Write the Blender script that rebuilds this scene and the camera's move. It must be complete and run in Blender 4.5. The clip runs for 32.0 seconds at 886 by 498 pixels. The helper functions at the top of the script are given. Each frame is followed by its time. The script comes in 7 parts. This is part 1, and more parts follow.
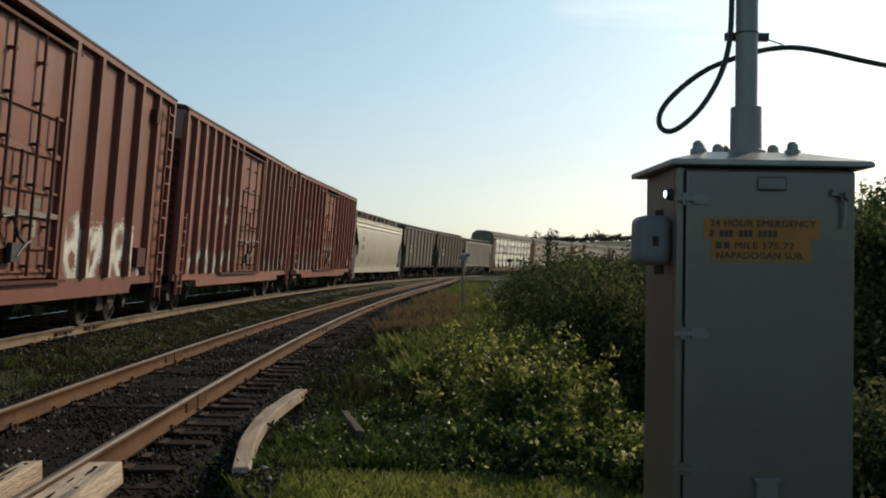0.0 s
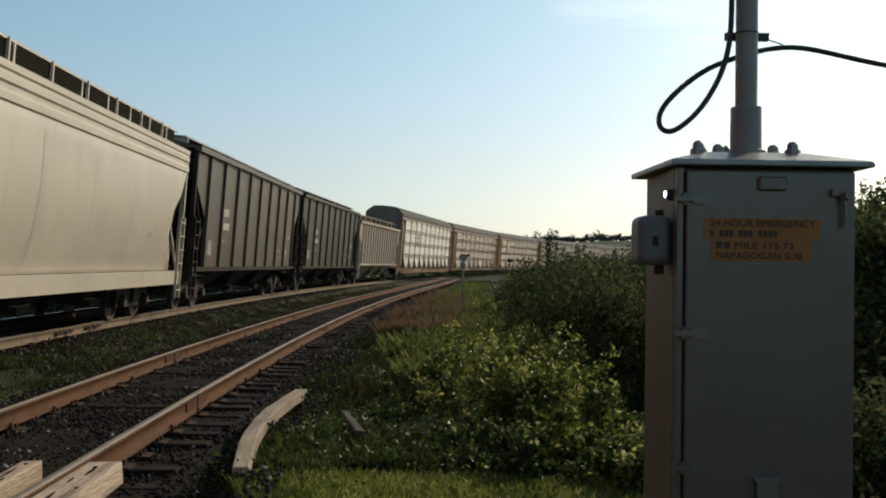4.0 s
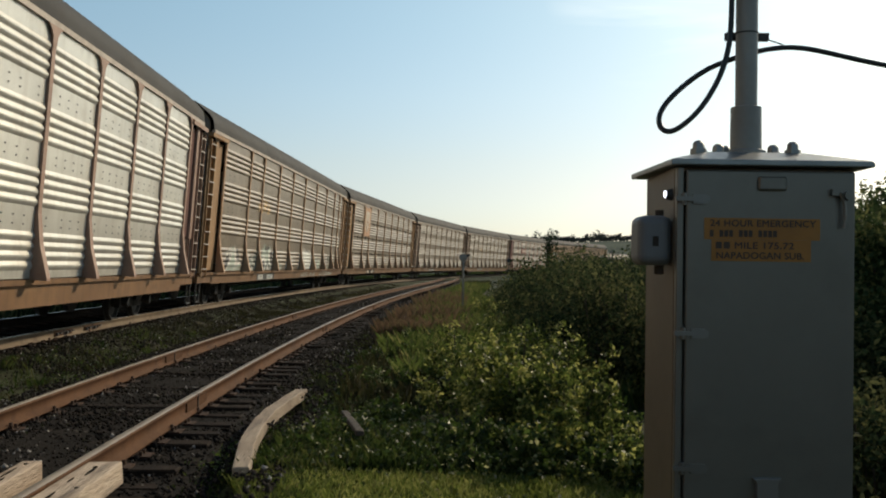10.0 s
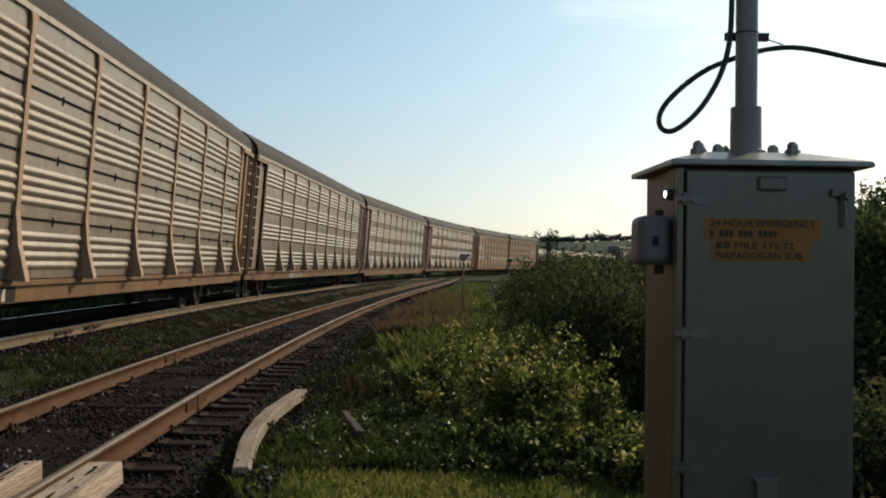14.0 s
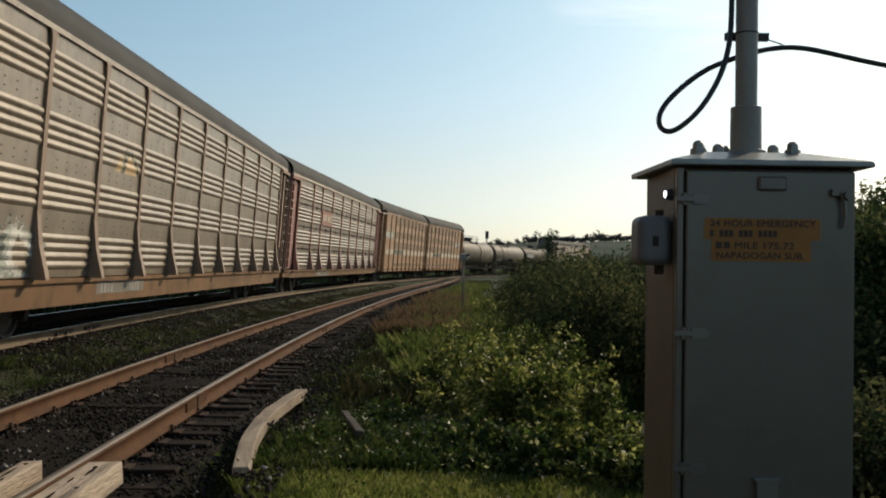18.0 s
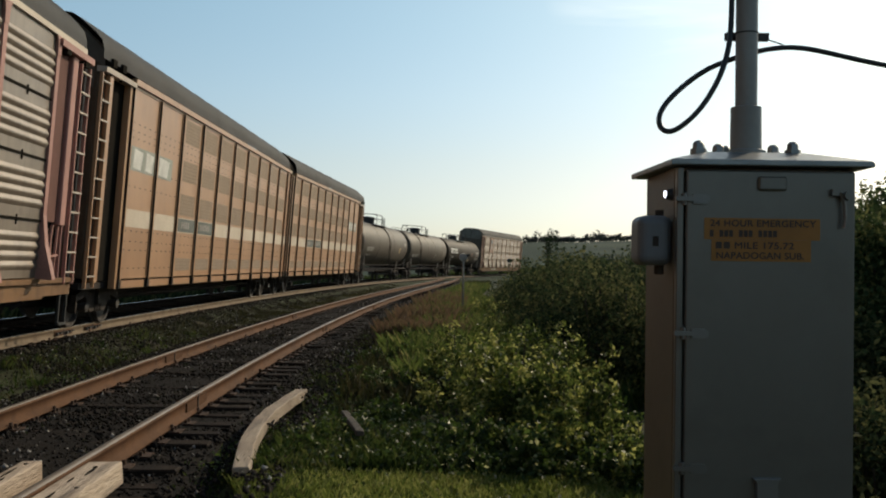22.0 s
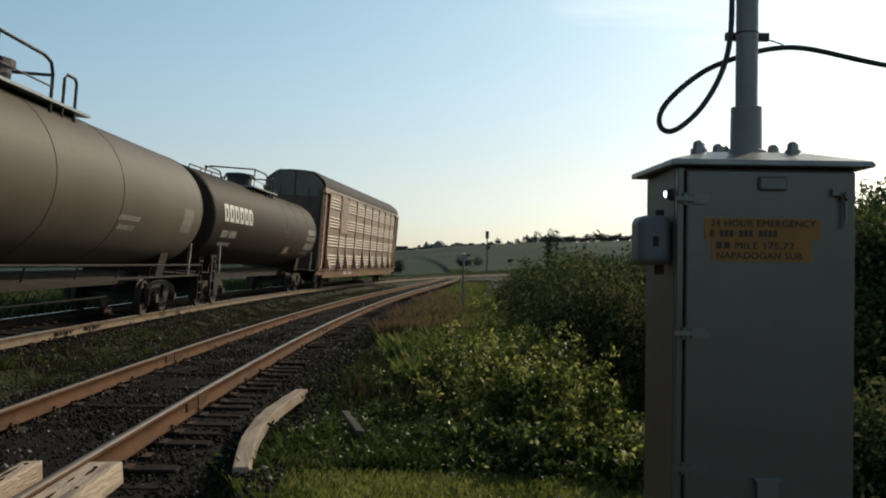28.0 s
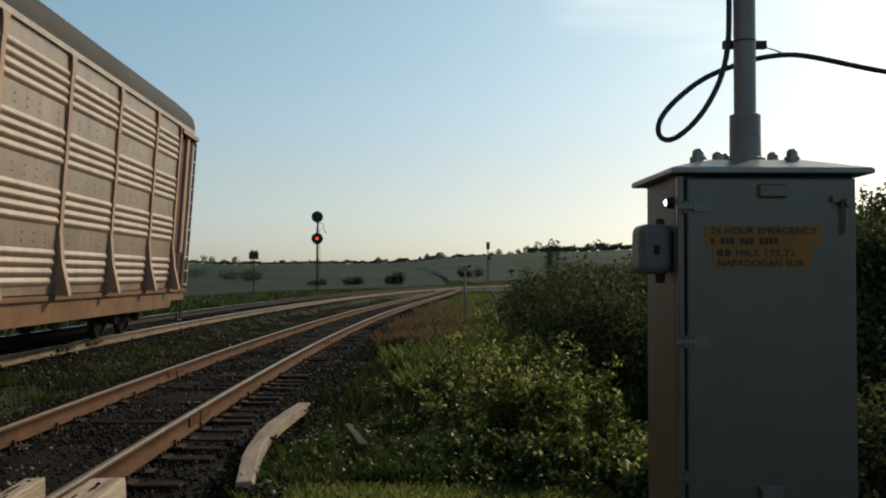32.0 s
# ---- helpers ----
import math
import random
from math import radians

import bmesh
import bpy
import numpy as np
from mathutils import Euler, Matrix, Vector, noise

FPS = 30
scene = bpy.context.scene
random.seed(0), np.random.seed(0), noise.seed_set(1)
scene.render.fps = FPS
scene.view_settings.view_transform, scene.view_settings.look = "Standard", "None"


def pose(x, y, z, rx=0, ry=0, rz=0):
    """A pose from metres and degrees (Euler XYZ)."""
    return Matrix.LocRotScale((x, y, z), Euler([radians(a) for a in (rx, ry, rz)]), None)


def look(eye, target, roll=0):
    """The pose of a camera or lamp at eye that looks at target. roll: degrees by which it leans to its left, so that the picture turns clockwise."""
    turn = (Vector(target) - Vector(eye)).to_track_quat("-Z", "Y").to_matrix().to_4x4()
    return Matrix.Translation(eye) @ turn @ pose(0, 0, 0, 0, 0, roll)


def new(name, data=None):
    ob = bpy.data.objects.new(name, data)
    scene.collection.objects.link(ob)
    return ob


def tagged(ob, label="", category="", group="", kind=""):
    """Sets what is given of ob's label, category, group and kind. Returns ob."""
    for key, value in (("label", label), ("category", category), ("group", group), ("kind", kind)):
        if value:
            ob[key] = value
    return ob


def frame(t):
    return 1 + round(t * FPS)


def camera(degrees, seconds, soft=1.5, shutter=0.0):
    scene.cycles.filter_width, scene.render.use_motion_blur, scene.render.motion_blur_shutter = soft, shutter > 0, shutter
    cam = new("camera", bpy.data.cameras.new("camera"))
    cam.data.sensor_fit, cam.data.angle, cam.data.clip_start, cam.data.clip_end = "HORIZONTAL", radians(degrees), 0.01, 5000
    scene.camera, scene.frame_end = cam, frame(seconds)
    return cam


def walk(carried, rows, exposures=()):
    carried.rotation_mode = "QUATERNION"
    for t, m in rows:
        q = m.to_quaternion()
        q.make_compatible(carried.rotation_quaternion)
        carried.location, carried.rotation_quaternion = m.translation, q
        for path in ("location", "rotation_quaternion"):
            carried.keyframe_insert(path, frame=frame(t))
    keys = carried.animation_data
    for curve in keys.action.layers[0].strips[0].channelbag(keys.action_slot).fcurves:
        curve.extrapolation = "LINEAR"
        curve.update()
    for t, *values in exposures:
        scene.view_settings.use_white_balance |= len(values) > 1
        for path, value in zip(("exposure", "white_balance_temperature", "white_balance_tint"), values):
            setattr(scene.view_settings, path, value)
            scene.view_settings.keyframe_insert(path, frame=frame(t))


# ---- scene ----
EYE = (0.0, 0.0, 1.3385)


def aim(pitch, roll, yaw=0.0):
    """Camera pose from angles in radians: pitch up, picture clockwise, yaw to the left."""
    c = math.cos(pitch)
    target = (EYE[0] - math.sin(yaw) * c, EYE[1] + math.cos(yaw) * c, EYE[2] + math.sin(pitch))
    return look(EYE, target, math.degrees(roll))


cam = camera(49.10, 32.0, soft=2.0)
P0, R0 = 0.0157, 0.01448
walk(cam, [(0.0, aim(P0, R0)), (24.2, aim(P0, R0)), (25.0, aim(P0, R0, 0.0008)), (27.5, aim(P0, R0, 0.0008)),
           (28.3, aim(P0, R0)), (28.8, aim(P0 + 0.0002, R0, 0.0004)), (29.0, aim(P0 + 0.0008, R0, 0.0008)),
           (29.5, aim(P0 + 0.0045, R0 - 0.0037, 0.0011)),
           (30.0, aim(P0 + 0.0081, R0 - 0.0068, 0.0012)), (30.5, aim(P0 + 0.0093, R0 - 0.0075, 0.0010)),
           (31.0, aim(P0 + 0.0110, R0 - 0.0112, 0.0009)), (31.5, aim(P0 + 0.0118, R0 - 0.0125, 0.0012)),
           (32.0, aim(P0 + 0.0117, R0 - 0.0128, 0.0012))],
     exposures=[(0.0, 0.06, 6500, 8.0), (28.8, 0.06, 6500, 8.0), (31.5, -0.12, 6500, 8.0), (32.0, -0.12, 6500, 8.0)])

# ---- light: late sun ahead and to the right ----
SUN_AZ, SUN_EL = radians(38), radians(27)     # clockwise from the view's axis (+y)
world = bpy.data.worlds.new("world")
scene.world = world
world.use_nodes = True
wn = world.node_tree
sky = wn.nodes.new("ShaderNodeTexSky")
sky.sky_type, sky.sun_disc = "NISHITA", False
sky.sun_elevation, sky.sun_rotation = SUN_EL, SUN_AZ
sky.air_density, sky.dust_density, sky.ozone_density = 1.0, 0.8, 1.7
wn.nodes["Background"].inputs["Strength"].default_value = 0.112


def haze_and_cirrus():
    """Late-summer haze towards the horizon and a faint high cirrus, over the clear sky."""
    n, ln = wn.nodes, wn.links
    co, sep = n.new("ShaderNodeTexCoord"), n.new("ShaderNodeSeparateXYZ")
    ln.new(co.outputs["Generated"], sep.inputs[0])
    r = n.new("ShaderNodeValToRGB")
    e = r.color_ramp.elements
    e[0].position, e[0].color = 0.0, (0.70, 0.80, 1.05, 1)
    e[1].position, e[1].color = 0.30, (1.08, 1.13, 1.0, 1)
    for at, tint in ((0.75, (1.02, 0.99, 0.84)), (0.045, (0.785, 0.825, 0.955)), (0.08, (0.875, 0.85, 0.885)), (0.105, (0.92, 0.885, 0.875)), (0.17, (0.998, 1.0, 0.94)), (0.25, (1.05, 1.10, 0.985))):
        e.new(at).color = (*tint, 1)
    ln.new(sep.outputs["Z"], r.inputs["Fac"])
    mul = n.new("ShaderNodeMix")
    mul.data_type, mul.blend_type = "RGBA", "MULTIPLY"
    mul.inputs[0].default_value = 1.0
    ln.new(sky.outputs["Color"], mul.inputs[6])
    ln.new(r.outputs["Color"], mul.inputs[7])
    mp = n.new("ShaderNodeMapping")
    mp.inputs["Rotation"].default_value = (0.0, 0.30, 0.0)
    mp.inputs["Scale"].default_value = (2.2, 2.0, 15.0)
    ln.new(co.outputs["Generated"], mp.inputs["Vector"])
    tx = n.new("ShaderNodeTexNoise")
    tx.inputs["Scale"].default_value, tx.inputs["Detail"].default_value, tx.inputs["Distortion"].default_value = 1.7, 6.0, 0.4
    ln.new(mp.outputs[0], tx.inputs["Vector"])
    f = n.new("ShaderNodeMapRange")
    f.inputs["From Min"].default_value, f.inputs["From Max"].default_value = 0.48, 0.70
    f.inputs["To Max"].default_value = 0.55
    ln.new(tx.outputs["Fac"], f.inputs["Value"])
    # the cirrus lies in one part of the sky, high and to the right of the line
    dot = n.new("ShaderNodeVectorMath")
    dot.operation = "DOT_PRODUCT"
    dot.inputs[1].default_value = (0.200, 0.939, 0.281)
    ln.new(co.outputs["Generated"], dot.inputs[0])
    near = n.new("ShaderNodeMapRange")
    near.inputs["From Min"].default_value, near.inputs["From Max"].default_value = 0.9945, 0.9998
    ln.new(dot.outputs["Value"], near.inputs["Value"])
    both = n.new("ShaderNodeMath")
    both.operation = "MULTIPLY"
    ln.new(f.outputs[0], both.inputs[0])
    ln.new(near.outputs[0], both.inputs[1])
    f = both
    mx = n.new("ShaderNodeMix")
    mx.data_type = "RGBA"
    ln.new(f.outputs[0], mx.inputs[0])
    ln.new(mul.outputs[2], mx.inputs[6])
    mx.inputs[7].default_value = (11.0, 11.0, 10.6, 1)
    ln.new(mx.outputs[2], n["Background"].inputs["Color"])


haze_and_cirrus()
sun = new("sun", bpy.data.lights.new("sun", "SUN"))
sun.data.energy, sun.data.angle, sun.data.color = 3.0, radians(0.6), (1.0, 0.84, 0.62)
to_sun = Vector((math.sin(SUN_AZ) * math.cos(SUN_EL), math.cos(SUN_AZ) * math.cos(SUN_EL), math.sin(SUN_EL)))
sun.matrix_world = Matrix.Translation((0, 0, 60)) @ to_sun.to_track_quat("Z", "Y").to_matrix().to_4x4()


# ---- materials ----
def surface(name, base, other=None, rough=0.7, metal=0.0, scale=1.5, fine=30.0, bump=0.15, streak=0.0, dirt=None, spread=0.25, amount=0.35, spec=0.5, vary=0.15, fibre=None):
    """A weathered surface: base mixed with other by broad noise, fine grain, rain streaks, dirt in patches and relief."""
    m = bpy.data.materials.new(name)
    m.use_nodes = True
    nt = m.node_tree
    n, ln = nt.nodes, nt.links
    bs = n["Principled BSDF"]
    co, info = n.new("ShaderNodeTexCoord"), n.new("ShaderNodeObjectInfo")
    w = n.new("ShaderNodeMath")
    w.operation = "MULTIPLY"
    w.inputs[1].default_value = 41.0
    ln.new(info.outputs["Random"], w.inputs[0])

    def tex(sc, detail=4.0, stretch=None):
        t = n.new("ShaderNodeTexNoise")
        t.noise_dimensions = "4D"
        t.inputs["Scale"].default_value, t.inputs["Detail"].default_value = sc, detail
        ln.new(w.outputs[0], t.inputs["W"])
        src = co.outputs["Object"]
        if stretch:
            mp = n.new("ShaderNodeMapping")
            mp.inputs["Scale"].default_value = stretch
            ln.new(src, mp.inputs["Vector"])
            src = mp.outputs[0]
        ln.new(src, t.inputs["Vector"])
        return t.outputs["Fac"]

    def ramp(fac, lo, hi):
        r = n.new("ShaderNodeMapRange")
        r.inputs["From Min"].default_value, r.inputs["From Max"].default_value = lo, hi
        ln.new(fac, r.inputs["Value"])
        return r.outputs[0]

    def mix(fac, a, b, kind="MIX"):
        x = n.new("ShaderNodeMix")
        x.data_type, x.blend_type = "RGBA", kind
        if hasattr(fac, "node"):
            ln.new(fac, x.inputs[0])
        else:
            x.inputs[0].default_value = fac
        for k, v in ((6, a), (7, b)):
            if hasattr(v, "node"):
                ln.new(v, x.inputs[k])
            else:
                x.inputs[k].default_value = (*v, 1.0)
        return x.outputs[2]

    other = other or tuple(c * 0.6 for c in base)
    col = mix(ramp(tex(scale), 0.38, 0.68), base, other)
    grain = tex(fine, 3.0, fibre)
    g = n.new("ShaderNodeMapRange")
    g.inputs["To Min"].default_value, g.inputs["To Max"].default_value = 1.0 - spread, 1.0 + spread
    ln.new(grain, g.inputs["Value"])
    gc = n.new("ShaderNodeCombineColor")
    for k in range(3):
        ln.new(g.outputs[0], gc.inputs[k])
    col = mix(1.0, col, gc.outputs[0], "MULTIPLY")
    if streak:
        f = ramp(tex(1.0, 5.0, (5.0, 5.0, 0.35)), 0.5, 0.75)
        sm = n.new("ShaderNodeMath")
        sm.operation = "MULTIPLY"
        sm.inputs[1].default_value = streak
        ln.new(f, sm.inputs[0])
        col = mix(sm.outputs[0], col, dirt or (0.05, 0.035, 0.025))
    if dirt:
        f = ramp(tex(scale * 2.7, 6.0, fibre), 0.52, 0.72)
        sm = n.new("ShaderNodeMath")
        sm.operation = "MULTIPLY"
        sm.inputs[1].default_value = amount
        ln.new(f, sm.inputs[0])
        col = mix(sm.outputs[0], col, dirt)
    ln.new(col, bs.inputs["Base Color"])
    rr = n.new("ShaderNodeMapRange")
    rr.inputs["To Min"].default_value, rr.inputs["To Max"].default_value = max(rough - vary, 0.05), min(rough + vary, 1.0)
    ln.new(grain, rr.inputs["Value"])
    ln.new(rr.outputs[0], bs.inputs["Roughness"])
    bs.inputs["Metallic"].default_value = metal
    bs.inputs["Specular IOR Level"].default_value = spec
    if bump:
        b = n.new("ShaderNodeBump")
        b.inputs["Strength"].default_value, b.inputs["Distance"].default_value = bump, 0.02
        ln.new(grain, b.inputs["Height"])
        ln.new(b.outputs[0], bs.inputs["Normal"])
    return m


def leafy(name, a, b, c, rough=0.6, glow=0.5, spec=0.2, at=0.55, clump=0.0, size=2.2):
    """Leaves: colour by the single leaf, with light coming through."""
    m = bpy.data.materials.new(name)
    m.use_nodes = True
    nt = m.node_tree
    n, ln = nt.nodes, nt.links
    bs = n["Principled BSDF"]
    geo = n.new("ShaderNodeNewGeometry")
    r = n.new("ShaderNodeValToRGB")
    r.color_ramp.elements[0].color, r.color_ramp.elements[1].color = (*a, 1), (*c, 1)
    e = r.color_ramp.elements.new(at)
    e.color = (*b, 1)
    fac = geo.outputs["Random Per Island"]
    if clump:
        t = n.new("ShaderNodeTexNoise")
        t.inputs["Scale"].default_value, t.inputs["Detail"].default_value = size, 2.0
        ln.new(geo.outputs["Position"], t.inputs["Vector"])
        s = n.new("ShaderNodeMapRange")
        s.inputs["From Min"].default_value, s.inputs["From Max"].default_value = 0.3, 0.7
        s.inputs["To Min"].default_value, s.inputs["To Max"].default_value = -clump, clump
        ln.new(t.outputs["Fac"], s.inputs["Value"])
        add = n.new("ShaderNodeMath")
        add.use_clamp = True
        ln.new(fac, add.inputs[0])
        ln.new(s.outputs[0], add.inputs[1])
        fac = add.outputs[0]
    ln.new(fac, r.inputs["Fac"])
    ln.new(r.outputs["Color"], bs.inputs["Base Color"])
    bs.inputs["Roughness"].default_value = rough
    bs.inputs["Specular IOR Level"].default_value = spec
    tr = n.new("ShaderNodeBsdfTranslucent")
    ln.new(r.outputs["Color"], tr.inputs["Color"])
    mx = n.new("ShaderNodeMixShader")
    mx.inputs[0].default_value = glow
    ln.new(bs.outputs[0], mx.inputs[1])
    ln.new(tr.outputs[0], mx.inputs[2])
    ln.new(mx.outputs[0], n["Material Output"].inputs["Surface"])
    return m


MAT = dict(
    rail_rust=surface("rail_rust", (0.126, 0.063, 0.033), (0.083, 0.042, 0.023), 0.8, 0.0, 2.0, 60, 0.3, spec=0.06, dirt=(0.05, 0.03, 0.019), amount=0.5),
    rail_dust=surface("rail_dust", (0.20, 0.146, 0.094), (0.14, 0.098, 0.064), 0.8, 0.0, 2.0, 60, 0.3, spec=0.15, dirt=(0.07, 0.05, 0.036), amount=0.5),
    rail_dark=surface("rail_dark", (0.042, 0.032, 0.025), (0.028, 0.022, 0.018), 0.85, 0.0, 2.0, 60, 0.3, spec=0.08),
    rail_top=surface("rail_top", (0.27, 0.215, 0.158), (0.20, 0.152, 0.108), 0.45, 0.0, 3.0, 60, 0.10, spec=0.5),
    rail_bright=surface("rail_bright", (0.52, 0.48, 0.43), (0.42, 0.38, 0.33), 0.27, 0.9, 3.0, 60, 0.03, vary=0.06),
    tie=surface("tie", (0.024, 0.0165, 0.0115), (0.012, 0.009, 0.0072), 0.9, 0, 4, 40, 0.6, spec=0.08, dirt=(0.042, 0.029, 0.019), amount=0.5),
    plate=surface("plate", (0.075, 0.045, 0.031), (0.045, 0.028, 0.021), 0.85, 0.0, 6, 60, 0.3, spec=0.15),
    ballast=surface("ballast", (0.0175, 0.0143, 0.0118), (0.0105, 0.0088, 0.0074), 0.95, 0, 2.0, 26, 1.0, spread=0.6, spec=0.06),
    stone=leafy("stone", (0.012, 0.0102, 0.009), (0.032, 0.027, 0.023), (0.36, 0.335, 0.305), rough=0.9, glow=0.0, spec=0.1, at=0.945),
    board=surface("board", (0.50, 0.392, 0.29), (0.37, 0.275, 0.195), 0.9, 0, 3, 55, 0.9, dirt=(0.035, 0.026, 0.018), amount=0.95, spread=0.35, fibre=(0.14, 1.0, 1.0)),
    plank=surface("plank", (0.34, 0.265, 0.19), (0.25, 0.185, 0.13), 0.85, 0, 4, 60, 0.7, dirt=(0.06, 0.045, 0.033), amount=0.7, fibre=(0.10, 1.0, 1.0)),
    case=surface("case", (0.166, 0.156, 0.134), (0.144, 0.135, 0.115), 0.32, 0.40, 2, 30, 0.0, spread=0.05, dirt=(0.104, 0.096, 0.079), amount=0.4, spec=0.5, vary=0.05),
    mast_grey=surface("mast_grey", (0.30, 0.285, 0.255), (0.24, 0.226, 0.20), 0.5, 0.15, 3, 40, 0.05, spread=0.12),
    # browner than case: the low warm glow on the side is put in
    case_body=surface("case_body", (0.165, 0.130, 0.090), (0.140, 0.110, 0.076), 0.5, 0.2, 2, 30, 0.0, spread=0.05, dirt=(0.095, 0.075, 0.052), amount=0.35, spec=0.3, vary=0.05),
    galv=surface("galv", (0.264, 0.272, 0.264), (0.200, 0.208, 0.208), 0.38, 0.75, 8, 50, 0.06, spread=0.15),
    black=surface("black", (0.018, 0.017, 0.017), (0.03, 0.028, 0.026), 0.6, 0, 5, 40, 0.2),
    cable=surface("cable", (0.014, 0.014, 0.015), (0.02, 0.02, 0.02), 0.5, 0, 8, 60, 0.1),
    decal=surface("decal", (0.36, 0.150, 0.018), (0.29, 0.12, 0.015), 0.5, 0, 8, 60, 0.05, spread=0.1),
    ink=surface("ink", (0.05, 0.03, 0.02), (0.07, 0.04, 0.02), 0.6, 0, 8, 60, 0.0),
    white=surface("white", (0.66, 0.64, 0.58), (0.5, 0.48, 0.43), 0.6, 0, 3, 30, 0.1),
    # near-black: stands in for shade in pockets and gaps, also used for cracks
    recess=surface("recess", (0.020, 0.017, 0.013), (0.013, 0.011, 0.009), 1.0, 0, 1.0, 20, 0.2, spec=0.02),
    underframe=surface("underframe", (0.022, 0.018, 0.016), (0.040, 0.029, 0.023), 0.9, 0.0, 2, 25, 0.4, spec=0.2),
    truck=surface("truck", (0.066, 0.051, 0.040), (0.040, 0.031, 0.025), 0.85, 0.0, 3, 30, 0.4, spec=0.15, dirt=(0.025, 0.021, 0.018), amount=0.6),
    wheel=surface("wheel", (0.055, 0.043, 0.035), (0.032, 0.026, 0.022), 0.7, 0.2, 3, 30, 0.2),
    boxcar=surface("boxcar", (0.215, 0.080, 0.055), (0.168, 0.061, 0.042), 0.55, 0, 0.8, 30, 0.05, 0.40, dirt=(0.115, 0.050, 0.036), spec=0.25, vary=0.1),
    boxcar_faded=surface("boxcar_faded", (0.275, 0.108, 0.074), (0.22, 0.084, 0.058), 0.55, 0, 0.8, 30, 0.05, 0.45, dirt=(0.145, 0.064, 0.046), spec=0.25, vary=0.12),
    boxcar_red=surface("boxcar_red", (0.262, 0.082, 0.050), (0.205, 0.062, 0.038), 0.55, 0, 0.8, 30, 0.05, 0.40, dirt=(0.14, 0.052, 0.034), spec=0.25, vary=0.1),
    boxcar_dark=surface("boxcar_dark", (0.095, 0.038, 0.028), (0.070, 0.029, 0.021), 0.7, 0, 0.8, 30, 0.08, 0.3, dirt=(0.055, 0.028, 0.022), spec=0.15),
    roof_galv=surface("roof_galv", (0.42, 0.42, 0.41), (0.30, 0.29, 0.28), 0.5, 0.5, 1.0, 30, 0.08, dirt=(0.18, 0.12, 0.09)),
    tan=surface("tan", (0.56, 0.49, 0.39), (0.495, 0.425, 0.335), 0.40, 0, 0.5, 30, 0.02, 0.22, dirt=(0.35, 0.29, 0.22), spread=0.06, vary=0.08),
    hopper_dark=surface("hopper_dark", (0.092, 0.066, 0.041), (0.068, 0.050, 0.032), 0.44, 0, 0.7, 30, 0.04, 0.4, dirt=(0.046, 0.035, 0.025), spread=0.12, spec=0.4, vary=0.08),
    hopper_black=surface("hopper_black", (0.048, 0.035, 0.023), (0.036, 0.027, 0.018), 0.46, 0, 0.7, 30, 0.04, 0.4, dirt=(0.030, 0.023, 0.017), spread=0.12, spec=0.3, vary=0.08),
    # darker than hopper_grey: dirt, and shade under the body put into the colour
    hopper_bay=surface("hopper_bay", (0.30, 0.24, 0.175), (0.22, 0.175, 0.125), 0.6, 0, 0.9, 30, 0.05, 0.5, dirt=(0.08, 0.06, 0.044), spread=0.15, amount=0.6),
    hopper_grey=surface("hopper_grey", (0.48, 0.395, 0.30), (0.40, 0.325, 0.24), 0.42, 0, 0.7, 30, 0.04, 0.4, dirt=(0.17, 0.12, 0.085), spread=0.12, vary=0.1),
    tank=surface("tank", (0.104, 0.082, 0.058), (0.083, 0.064, 0.046), 0.6, 0, 0.5, 30, 0.03, 0.35, dirt=(0.07, 0.054, 0.039), spread=0.1, spec=0.2),
    tank_brown=surface("tank_brown", (0.044, 0.030, 0.0195), (0.033, 0.023, 0.0155), 0.62, 0, 0.5, 30, 0.03, 0.35, dirt=(0.027, 0.019, 0.0135), spread=0.16, spec=0.10, amount=0.6),
    tank_dark=surface("tank_dark", (0.085, 0.062, 0.048), (0.062, 0.046, 0.037), 0.66, 0, 0.5, 30, 0.03, 0.3, dirt=(0.04, 0.034, 0.03), spread=0.1, spec=0.22),
    panel_silver=surface("panel_silver", (0.66, 0.63, 0.555), (0.54, 0.51, 0.445), 0.33, 0.35, 0.9, 30, 0.03, 0.35, dirt=(0.34, 0.28, 0.20), spread=0.1, vary=0.08),
    panel_dull=surface("panel_dull", (0.290, 0.228, 0.166), (0.220, 0.170, 0.123), 0.36, 0.25, 1.3, 30, 0.03, 0.5, dirt=(0.135, 0.098, 0.068), spread=0.18, spec=0.5, vary=0.1, amount=0.6),
    panel_worn=surface("panel_worn", (0.245, 0.193, 0.144), (0.18, 0.14, 0.105), 0.42, 0.22, 1.3, 30, 0.04, 0.55, dirt=(0.125, 0.092, 0.068), spread=0.2, spec=0.5, vary=0.1, amount=0.6),
    panel_warm=surface("panel_warm", (0.251, 0.195, 0.134), (0.187, 0.143, 0.098), 0.38, 0.22, 1.3, 30, 0.03, 0.55, dirt=(0.123, 0.088, 0.060), spread=0.18, spec=0.5, vary=0.1, amount=0.6),
    post_red=surface("post_red", (0.36, 0.215, 0.145), (0.28, 0.155, 0.105), 0.6, 0, 1.5, 30, 0.1, 0.3, dirt=(0.2, 0.12, 0.085)),
    post_tan=surface("post_tan", (0.47, 0.285, 0.165), (0.385, 0.222, 0.125), 0.6, 0, 1.5, 30, 0.1, 0.3, dirt=(0.26, 0.15, 0.095), spec=0.3),
    post_pale=surface("post_pale", (0.345, 0.232, 0.160), (0.275, 0.180, 0.123), 0.6, 0, 1.5, 30, 0.1, 0.4, dirt=(0.18, 0.11, 0.075), spec=0.3),
